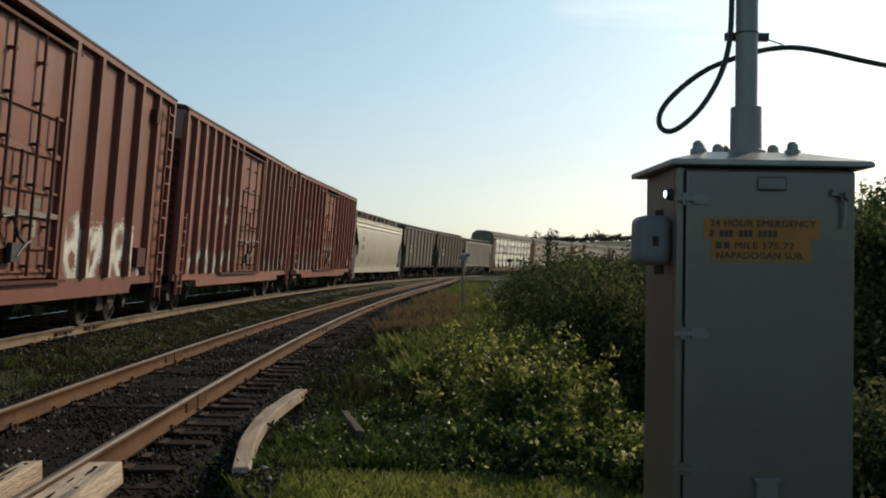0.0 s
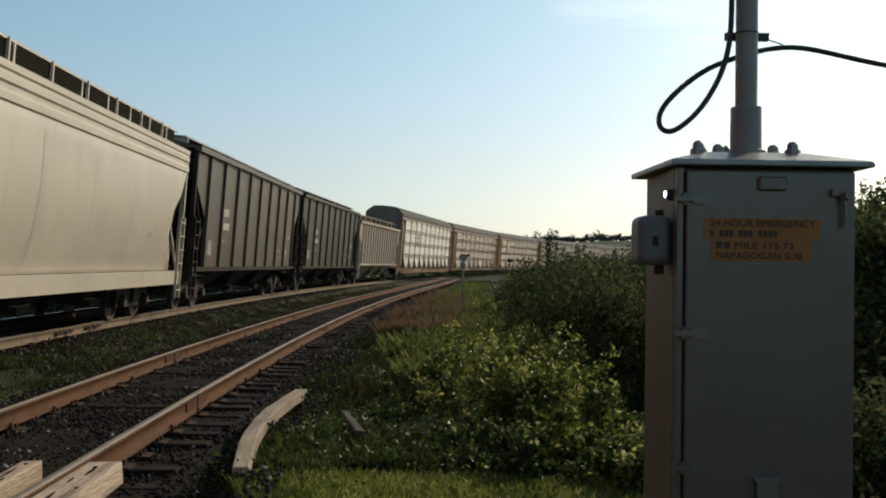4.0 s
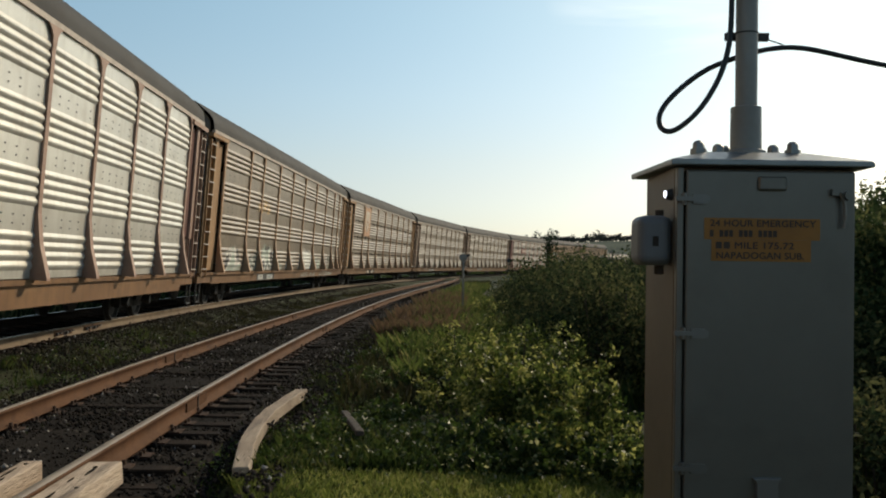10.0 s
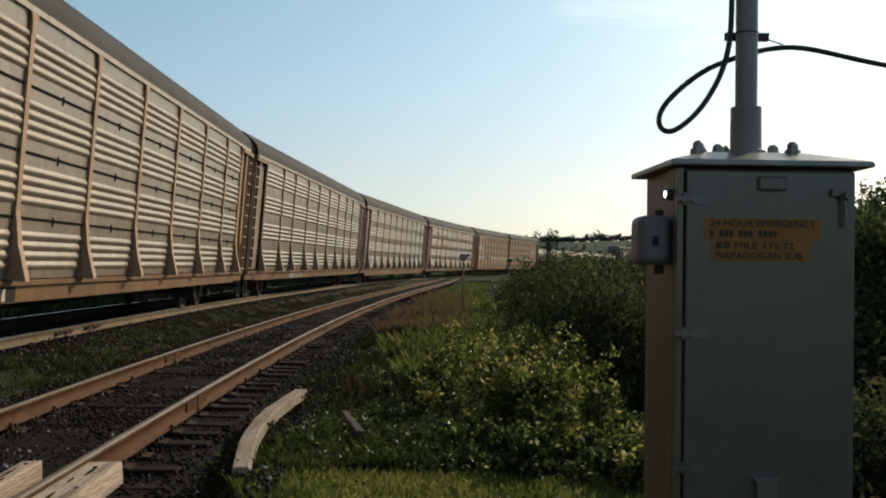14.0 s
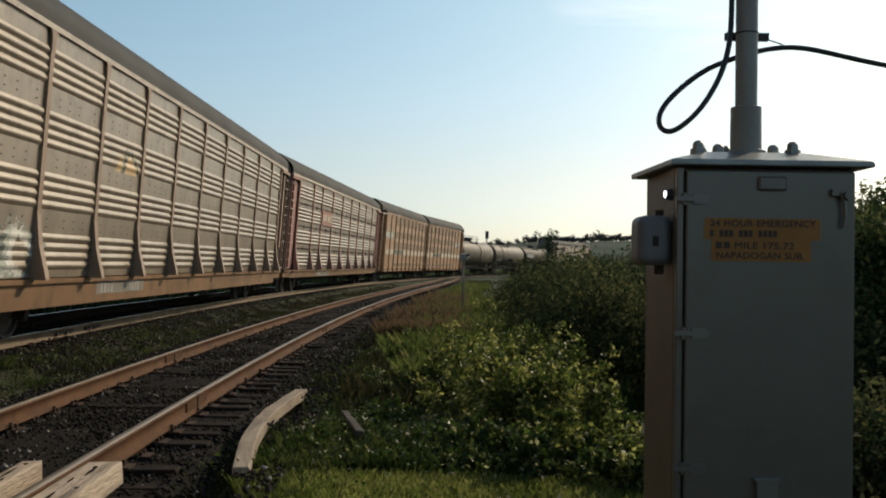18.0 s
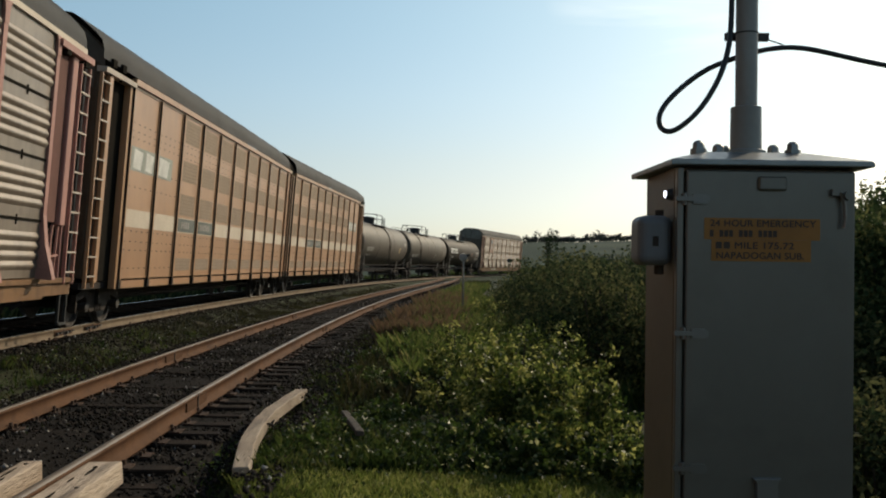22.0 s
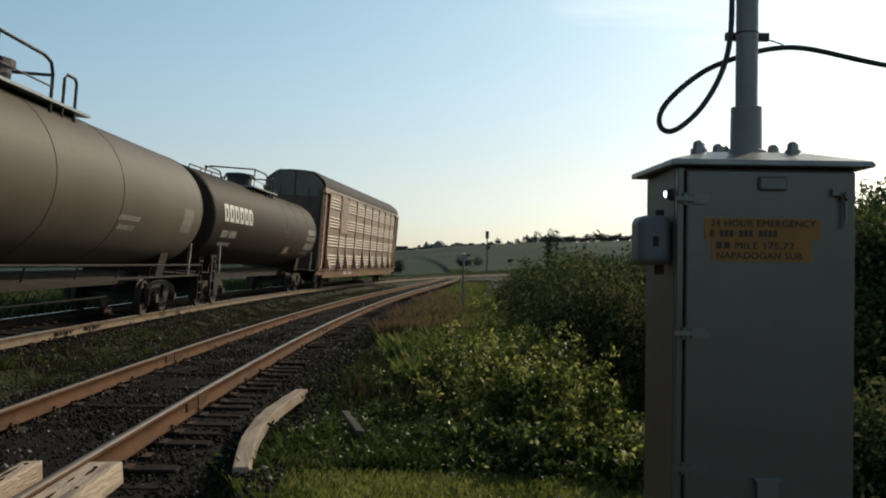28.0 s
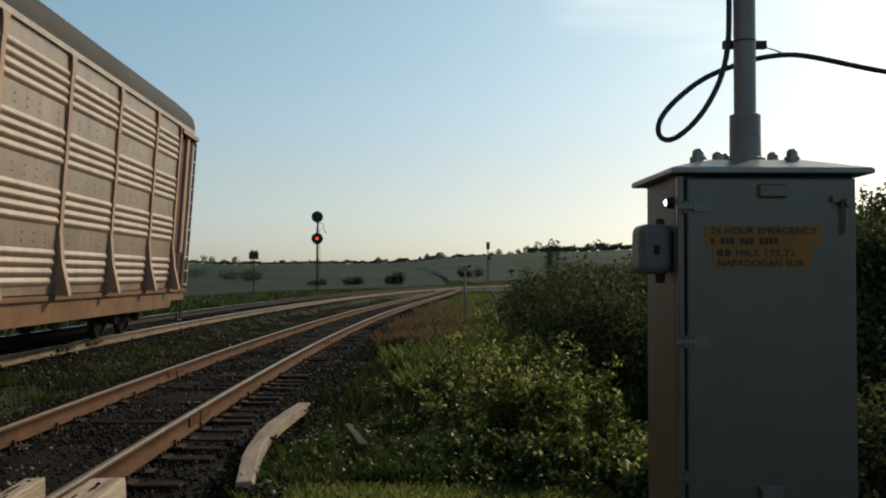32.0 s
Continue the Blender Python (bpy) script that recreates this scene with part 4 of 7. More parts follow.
            for q, zz in enumerate((-0.44, -0.66)):
                spans += [(xa + (0.22 + 0.10 * k) * w, 0.062 * w, zb + zz - 0.07, zb + zz + 0.07) for k in range(6)] if mats[1] == "stencil" else []
        elif kind == "grid":
            spans = [(xa + (0.20 + 0.22 * q) * w, 0.15 * w, za + 0.25 * j + 0.02, za + 0.25 * j + 0.20) for q in range(3) for j in range(4)]
        else:
            spans = [(xa + (0.08 + 0.145 * q) * w, 0.09 * w, za + 0.3 * (zb - za), za + 0.75 * (zb - za)) for q in range(6)]
        blocks += [[(x, lo), (x + wide, lo), (x + wide, hi), (x, hi)] for x, wide, lo, hi in spans]
        for pts in blocks:
            bm = bmesh.new()
            prism(bm, pts, "y", *((-1.517, -1.49) if kind == "grid" else (-1.556, -1.551)))
            part("sign_mark", bm, mats[1], c, "worn plain emblem block")
    return c


P9 = [0, 3.1, 5.2, 8.0, 10.9, 13.8, 16.6, 19.4, 22.2, 24.4]
P11 = [0, 2.2, 4.4, 6.6, 8.8, 11.0, 13.2, 15.4, 17.6, 19.8, 22.0]
PG = [0, 3.2, 5.1, 7.8, 10.4, 13.1, 16.0, 18.9, 21.5, 23.2, 24.4]
PI = [0, 2.9, 5.1, 7.9, 10.6, 13.4, 16.2, 18.9, 21.2, 24.4]
P10 = [0, 2.4, 4.9, 7.4, 9.9, 12.4, 14.9, 17.4, 19.9, 22.4, 24.4]


# ---- boxcars ----
def boxcar(label, a, b, body, roof_end, ribs, climb=2.6, step="boxcar_faded"):
    c = car("boxcar", label, a, b, 12.4)
    length = b - a
    hb = length / 2 - 0.45
    running_gear(c, length, 12.4)
    top = 5.14
    bm = bmesh.new()
    box(bm, -hb, hb, -0.25, 0.25, 0.68, 1.0)
    box(bm, -hb + 0.1, hb - 0.1, -1.40, 1.40, 0.94, 1.04)
    for k in range(7):
        box(bm, -6 + 2 * k - 0.08, -6 + 2 * k + 0.08, -1.4, 1.4, 0.80, 0.94)
    part("underframe", bm, "underframe", c, "black steel underframe")
    bm = bmesh.new()
    prism(bm, [(-1.59, top - 0.02), (-1.59, top + 0.02), (-1.50, top + 0.08), (0, top + 0.22), (1.50, top + 0.08), (1.59, top + 0.02), (1.59, top - 0.02)], "x", -hb - 0.06, hb + 0.06)
    for k in range(int(hb * 2 / 1.2) + 1):
        x = -hb + 0.2 + 1.2 * k
        prism(bm, [(-1.44, top + 0.07), (-1.40, top + 0.115), (0, top + 0.25), (1.40, top + 0.115), (1.44, top + 0.07)], "x", x - 0.04, x + 0.04)
    part("roof", bm, "boxcar_dark", c, "pressed steel roof")
    for sg in (-1, 1):
        # end wall and ribs take the darker brown to stand in for shade
        bm = bmesh.new()
        box(bm, *sorted((sg * hb, sg * (hb - 0.06))), -1.5, 1.5, 1.0, top - 0.75)
        part("end_wall", bm, "boxcar_dark", c, "ribbed steel end, its shade put into a darker brown")
        for k in range(12):
            bm = bmesh.new()
            z = 1.15 + 0.26 * k
            prism(bm, [(sg * hb, z), (sg * (hb + 0.05), z + 0.06), (sg * (hb + 0.05), z + 0.12), (sg * hb, z + 0.18)], "y", -1.4, 1.4)
            part("end_rib", bm, "boxcar_dark", c)
        bm = bmesh.new()
        box(bm, *sorted((sg * (hb + 0.01), sg * (hb - 0.06))), -1.5, 1.5, top - 0.75, top)
        part("end_top", bm, roof_end, c, "upper end sheet")
    # sides: sheet left and right of the door, posts, sill that dips at the middle
    door = 1.75
    for y in (-1, 1):
        ys = lambda p, q: (min(y * p, y * q), max(y * p, y * q))
        for x0, x1 in ((-hb, -door), (door, hb)):
            bm = bmesh.new()
            box(bm, x0, x1, *ys(1.40, 1.46), 1.0, top - 0.10)
            part("side_sheet", bm, body, c)
            n = ribs
            for k in range(n + 1):
                x = x0 + 0.07 + (x1 - x0 - 0.14) * k / n
                link_part("side_post", shared(("bpost", body), lambda: rib_mesh(1.05, top - 0.12, body)), c, "", Matrix.Translation((x, y * 1.46, 0)) @ (Matrix.Rotation(math.pi, 4, "Z") if y > 0 else Matrix()))
        bm = bmesh.new()
        prism(bm, [(-hb, 1.04), (-hb, 0.88), (2.2 - hb, 0.88), (2.3 - hb, 0.70), (hb - 2.3, 0.70), (hb - 2.2, 0.88), (hb, 0.88), (hb, 1.04)], "y", y * 1.42, y * 1.50)
        box(bm, -hb, hb, *ys(1.42, 1.578), top - 0.12, top - 0.03)
        part("side_sill", bm, body, c, "side sill and eaves rail")
        # sliding plug door
        bm = bmesh.new()
        box(bm, -door, door, *ys(1.40, 1.47), 1.08, top - 0.30)
        d = part("door", bm, body, c, "closed plug door with locking bars")
        # stiles at the edges, pressed cross ribs, and lock rods with their guides, cranks and placards
        for x in (-door + 0.07, door - 0.07):
            bm = bmesh.new()
            box(bm, x - 0.07, x + 0.07, *ys(1.46, 1.55), 1.08, top - 0.30)
            part("door_stile", bm, body, d)
        for k, z in enumerate((1.16, 1.52, 2.02, 2.40, 2.98, 3.62)):
            bm = bmesh.new()
            wide = 0.055 if k in (2, 4) else 0.032
            prism(bm, [(y * 1.465, z), (y * (1.54 if k == 2 else 1.515), z + 0.012), (y * (1.54 if k == 2 else 1.515), z + wide * 1.6), (y * 1.465, z + wide * 2)], "x", -door + 0.14, door - 0.14)
            part("door_rib", bm, "stencil_dim" if k == 2 else body, d, "pale scuffed cross rib" if k == 2 else "")
        for x, low, high in ((-1.30, 1.12, 3.66), (-0.62, 1.12, top - 0.34), (-0.06, 1.20, 3.0), (0.48, 1.12, top - 0.34), (1.18, 1.12, 3.66)):
            bm = bmesh.new()
            tube(bm, [(x, y * 1.555, low), (x, y * 1.555, high)], 0.026, 6)
            for z in np.arange(low + 0.15, high, 0.62):
                box(bm, x - 0.05, x + 0.05, *ys(1.47, 1.585), z - 0.022, z + 0.022)
            part("lock_bar", bm, "boxcar_dark", d, "dark lock rod in its guides")
        bm = bmesh.new()
        tube(bm, [(-0.62, y * 1.58, 1.98), (-0.34, y * 1.62, 2.02), (-0.06, y * 1.60, 1.72), (0.2, y * 1.60, 1.62)], 0.026, 6)
        tube(bm, [(0.48, y * 1.58, 1.66), (0.20, y * 1.61, 1.60), (-0.06, y * 1.60, 1.42)], 0.022, 6)
        part("door_handle", bm, "black", d, "black crank handle")
        bm = bmesh.new()
        box(bm, -0.24, 0.08, *ys(1.53, 1.60), 1.34, 1.62)
        part("lock_box", bm, "black", d, "black gear box of the lock")
        for xa, xb, za, zb, mt in ((-1.15, -0.92, 2.55, 2.78, "stencil"), (0.62, 1.02, 2.18, 2.33, "stencil_dim"), (0.66, 0.88, 1.72, 1.98, "stencil"), (-1.10, -0.80, 2.20, 2.32, "stencil_dim")):
            bm = bmesh.new()
            box(bm, xa, xb, *ys(1.468, 1.476), za, zb)
            part("placard", bm, mt, d, "small worn placard")
        for za, zb, yy in ((1.00, 1.05, 1.59), (top - 0.33, top - 0.28, 1.575)):
            bm = bmesh.new()
            box(bm, -2 * door, door + 0.3, *ys(1.46, yy), za, zb)
            part("door_track", bm, "boxcar_dark", c)
        ladder(c, hb - 0.35, y * 1.53, 0.55, climb, 0.42, body, int(climb * 2.4), step=step)
        ladder(c, -hb + 0.35, y * 1.53, 0.55, 2.6, 0.42, body, 6, step=step)
        bm = bmesh.new()
        box(bm, hb - 2.15, hb - 1.55, *ys(1.46, 1.58), 1.25, 1.65)
        part("route_board", bm, "boxcar_dark", c)
        bm = bmesh.new()
        box(bm, hb - 1.6, hb - 1.35, *ys(1.46, 1.60), top - 0.75, top - 0.45)
        part("card_board", bm, "boxcar_dark", c)
    return c


def rib_mesh(z0, z1, material, deep=0.125, wide=0.075):
    """Hat-shaped side post."""
    bm = bmesh.new()
    prism(bm, [(-wide - 0.015, 0.0), (-wide, -deep), (wide, -deep), (wide + 0.015, 0.0)], "z", z0, z1)
    return to_mesh(bm, "side_post", material)


# ---- covered hoppers ----
def hopper_roof(c, hb, z, material, rail, w=1.45, trough=False):
    bm = bmesh.new()
    prism(bm, [(-w - 0.04, z - 0.06), (-w - 0.04, z), (-0.55, z + 0.16), (0.55, z + 0.16), (w + 0.04, z), (w + 0.04, z - 0.06)], "x", -hb, hb)
    part("roof", bm, material, c, "sloping roof")
    bm = bmesh.new()
    for k in range(int(hb)):
        x = -hb + 1.0 + k * 2.0
        if x < hb - 0.6:
            box(bm, x - 0.6, x + 0.6, -0.5, 0.5, z + 0.16, z + 0.26)
    part("hatch", bm, material, c, "roof hatch covers")
    bm = bmesh.new()
    for y in (-0.9, 0.9):
        box(bm, -hb - 0.1, hb + 0.1, y - 0.22, y + 0.22, z + rail - 0.04, z + rail)
        for k in range(int(hb * 2 / 1.5) + 1):
            x = -hb + 0.1 + k * 1.5
            box(bm, x - 0.03, x + 0.03, y - 0.22, y + 0.22, z + 0.05, z + rail - 0.04)
    part("running_board", bm, material if trough else "galv", c, "grated roof walkway on brackets")
    if trough:
        # shade under the walkway is put into the coaming's near-black
        bm = bmesh.new()
        for y in (-1, 1):
            box(bm, -hb + 0.1, hb - 0.1, *sorted((y * 0.98, y * 1.10)), z + 0.02, z + rail - 0.06)
        part("hatch_coaming", bm, "recess", c, "coaming under the walkway, near-black for its shade")
        for y in (-1, 1):
            for k in range(int(hb * 2 / 1.75) + 1):
                x = -hb + 0.1 + k * 1.75
                bm = bmesh.new()
                box(bm, x - 0.024, x + 0.024, *sorted((y * 1.10, y * 1.15)), z - 0.02, z + rail)
                part("walk_bracket", bm, material, c)


def hopper_frame(c, hb, z_sill, material, deep=0.32):
    bm = bmesh.new()
    for y in (-1, 1):
        box(bm, -hb, hb, *sorted((y * 1.36, y * 1.50)), z_sill - deep, z_sill)
    for sg in (-1, 1):
        box(bm, *sorted((sg * hb, sg * (hb - 0.12))), -1.5, 1.5, z_sill - 0.35, z_sill)
        box(bm, *sorted((sg * hb, sg * (hb - 2.2))), -1.3, 1.3, z_sill - 0.30, z_sill - 0.20)
    box(bm, -hb, hb, -0.2, 0.2, 0.7, 0.95)
    return part("sill_frame", bm, material, c, "side sills and end platforms")


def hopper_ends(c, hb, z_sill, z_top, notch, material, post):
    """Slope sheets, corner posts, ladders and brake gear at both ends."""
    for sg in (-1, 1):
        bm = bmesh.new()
        # slope sheets get a near-black material in place of their full shade
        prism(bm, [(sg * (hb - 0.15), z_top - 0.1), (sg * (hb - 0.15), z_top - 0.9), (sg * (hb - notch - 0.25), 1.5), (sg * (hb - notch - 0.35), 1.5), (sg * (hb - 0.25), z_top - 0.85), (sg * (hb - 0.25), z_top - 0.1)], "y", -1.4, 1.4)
        part("slope_sheet", bm, material, c, "sloping end sheet, its full shade put into near-black")
        for y in (-1, 1):
            bm = bmesh.new()
            box(bm, *sorted((sg * (hb - 0.02), sg * (hb - 0.12))), *sorted((y * 1.36, y * 1.48)), z_sill, z_top - 0.05)
            tube(bm, [(sg * (hb - 0.08), y * 1.40, z_sill), (sg * (hb - notch), y * 1.40, z_sill + 1.1)], 0.04, 5)
            part("corner_post", bm, post, c)
            ladder(c, sg * (hb - 0.30), y * 1.48, 0.45, z_sill + 1.35, 0.40, post, 6, step="truck" if post == "underframe" else "rung")
        bm = bmesh.new()
        lathe(bm, [(-0.5, 0.18), (0.5, 0.18)], "y", (sg * (hb - 0.8), 0.2, z_sill + 0.3), 12)
        box(bm, *sorted((sg * (hb - 0.5), sg * (hb - 0.35))), -0.5, 0.1, z_sill, z_sill + 0.6)
        part("brake_gear", bm, "underframe", c)


def bays(c, hb, n, z_top, material, half=1.35, foot=0.55):
    """Discharge hoppers under the body."""
    w = (2 * hb - 4.4) / n
    for k in range(n):
        x = -hb + 2.2 + (k + 0.5) * w
        bm = bmesh.new()
        top = [bm.verts.new((x + sx * w * 0.49, sy * half, z_top)) for sx, sy in ((-1, -1), (1, -1), (1, 1), (-1, 1))]
        bot = [bm.verts.new((x + sx * 0.35, sy * foot, 0.48)) for sx, sy in ((-1, -1), (1, -1), (1, 1), (-1, 1))]
        for i in range(4):
            bm.faces.new((top[i], top[(i + 1) % 4], bot[(i + 1) % 4], bot[i]))
        bm.faces.new(bot)
        box(bm, x - 0.42, x + 0.42, -0.75, 0.75, 0.36, 0.50)
        bmesh.ops.recalc_face_normals(bm, faces=list(bm.faces))
        part("discharge_bay", bm, material, c)


def ribbed_hopper(label, a, b, body, z_sill, z_top, ribs, n_bays, notch, rail, name="hopper_car", bay_mat=None, frame_mat="underframe"):
    length = b - a
    c = car(name, label, a, b, length - 5.2)
    hb = length / 2 - 0.45
    running_gear(c, length, length - 5.2)
    hopper_frame(c, hb, z_sill, frame_mat, 0.12)
    hopper_roof(c, hb - 0.1, z_top, body, rail, trough=bay_mat is not None)
    zm = z_sill + (z_top - z_sill) * 0.42
    for y in (-1, 1):
        bm = bmesh.new()
        pr = [(-hb + notch, z_sill), (hb - notch, z_sill), (hb - notch, zm), (hb - 0.15, z_top - 0.95), (hb - 0.15, z_top), (-hb + 0.15, z_top), (-hb + 0.15, z_top - 0.95), (-hb + notch, zm)]
        prism(bm, pr, "y", y * 1.40, y * 1.45)
        part("side_sheet", bm, body, c, "steel side sheet")
        bm = bmesh.new()
        box(bm, -hb, hb, *sorted((y * 1.40, y * 1.56)), z_top - 0.14, z_top)
        part("top_chord", bm, body, c)
        for k in range(ribs + 1):
            x = -hb + notch + 0.06 + (2 * (hb - notch) - 0.12) * k / ribs
            me = shared(("hrib", body, z_sill, z_top), lambda: rib_mesh(z_sill, z_top - 0.12, body, 0.075, 0.034))
            link_part("side_post", me, c, "", Matrix.Translation((x, y * 1.45, 0)) @ (Matrix.Rotation(math.pi, 4, "Z") if y > 0 else Matrix()))
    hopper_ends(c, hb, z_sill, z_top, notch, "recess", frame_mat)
    bays(c, hb, n_bays, z_sill - 0.10 if bay_mat else z_sill + 0.02, bay_mat or "underframe", 1.40 if bay_mat else 1.35, 0.80 if bay_mat else 0.55)
    bars(c, -hb + notch + 2.1, -1.456, 2.72, [0.11] * 4, 0.22, "paint", gap=0.35)
    bars(c, -hb + notch + 2.1, -1.456, 2.32, [0.11] * 5, 0.20, "paint", gap=0.35)
    bars(c, -hb + notch + 2.1, -1.456, 1.95, [0.09] * 5, 0.08, "stencil", gap=0.35)
    bars(c, -hb + notch + 0.5, -1.456, 1.55, [0.42], 0.42, "stencil", label="small data stencil")
    bars(c, hb - notch - 3.2, -1.456, 1.5, [0.07] * 9, 0.10, "stencil", label="small data stencil")
    bars(c, hb - notch - 3.2, -1.456, 1.75, [0.07] * 7, 0.10, "stencil", label="small data stencil")
    bars(c, hb - notch - 1.6, -1.456, 1.6, [0.5], 0.30, "stencil", label="small data stencil")
    bars(c, hb - notch - 1.0, -1.456, 2.3, [0.5], 0.16, "stencil", label="small data stencil")
    return c


def smooth_hopper(label, a, b, body):
    length = b - a
    c = car("hopper_car", label, a, b, length - 5.6)
    hb = length / 2 - 0.45
    running_gear(c, length, length - 5.6)
    z_sill, z_top = 1.12, 4.16
    hopper_frame(c, hb, z_sill, body)
    hopper_roof(c, hb - 0.1, z_top, body, 0.50, trough=True)
    cross = [(1.28, 1.12), (1.42, 1.6), (1.485, 2.0), (1.53, 2.6), (1.54, 3.0), (1.52, 3.5), (1.50, 3.60), (1.54, 3.62), (1.54, 3.72), (1.49, 3.78), (1.49, 3.86), (1.53, 3.88), (1.53, 3.98), (1.48, 4.04), (1.52, 4.06), (1.52, 4.16)]
    inset = [0.45, 0.95, 1.45, 1.30, 0.75, 0.35, 0.20, 0.18, 0.18, 0.18, 0.18, 0.15, 0.15, 0.15, 0.12, 0.12]
    zf = sorted(set([z for _, z in cross] + [1.12 + 0.12 * k for k in range(20)]))
    inset = list(np.interp(zf, [z for _, z in cross], inset))
    bend = np.polyfit([z for _, z in cross[:6]], [w for w, _ in cross[:6]], 3)
    cross = [(float(np.polyval(bend, z)) if z < 3.5 else float(np.interp(z, [q for _, q in cross], [w for w, _ in cross])), z) for z in zf]
    for y in (-1, 1):
        bm = bmesh.new()
        cols = []
        for i in range(25):
            f = i / 24 * 2 - 1
            cols.append([bm.verts.new((f * (hb - e), y * w, z)) for (w, z), e in zip(cross, inset)])
        for p, q in zip(cols, cols[1:]):
            for i in range(len(cross) - 1):
                bm.faces.new((p[i], q[i], q[i + 1], p[i + 1]))
        bmesh.ops.recalc_face_normals(bm, faces=list(bm.faces))
        bmesh.ops.solidify(bm, geom=list(bm.faces), thickness=0.03)
        sheet = part("side_sheet", bm, body, c, "smooth bulging steel side", smooth=True)
        sheet.data.set_sharp_from_angle(angle=radians(22))
        for k in range(7):
            x = -hb + 2.2 + k * (2 * hb - 4.4) / 6
            bm = bmesh.new()
            ring = [[bm.verts.new((x + dx, y * (w + 0.004), z)) for w, z in cross if z < 3.5] for dx in (-0.012, 0.012)]
            for i in range(len(ring[0]) - 1):
                bm.faces.new((ring[0][i], ring[1][i], ring[1][i + 1], ring[0][i + 1]))
            part("weld_seam", bm, "stain", c, "faint upright weld seam")
    hopper_ends(c, hb, z_sill, z_top, 1.1, "recess", body)
    bays(c, hb, 4, 1.15, "underframe", 1.2)
    def on_side(x, widths, z, h, gap, label):
        """Dull paint that follows the curved side."""
        zs = np.linspace(z, z + h, 5)
        ys = np.interp(zs, [q[1] for q in cross], [q[0] for q in cross]) + 0.006
        bm = bmesh.new()
        for w in widths:
            va = [bm.verts.new((x, -yy, zz)) for yy, zz in zip(ys, zs)]
            vb = [bm.verts.new((x + w, -yy, zz)) for yy, zz in zip(ys, zs)]
            for i in range(4):
                bm.faces.new((va[i], vb[i], vb[i + 1], va[i + 1]))
            x += w * (1 + gap)
        part("marking", bm, "lettering" if "lettering" in label else "stain", c, label)

    on_side(-7.3, [0.17] * 4, 2.75, 0.30, 0.35, "faded grey lettering")
    on_side(-7.4, [0.17] * 5, 2.25, 0.28, 0.35, "faded grey lettering")
    on_side(-6.6, [0.7], 1.45, 0.55, 0, "grey overpainted patch")
    on_side(-4.4, [0.9], 1.30, 0.50, 0, "grey overpainted patch")
    on_side(-5.6, [0.35], 2.5, 0.4, 0, "grey overpainted patch")
    on_side(6.3, [0.06] * 5, 1.9, 0.1, 0.5, "small data stencil")
    return c


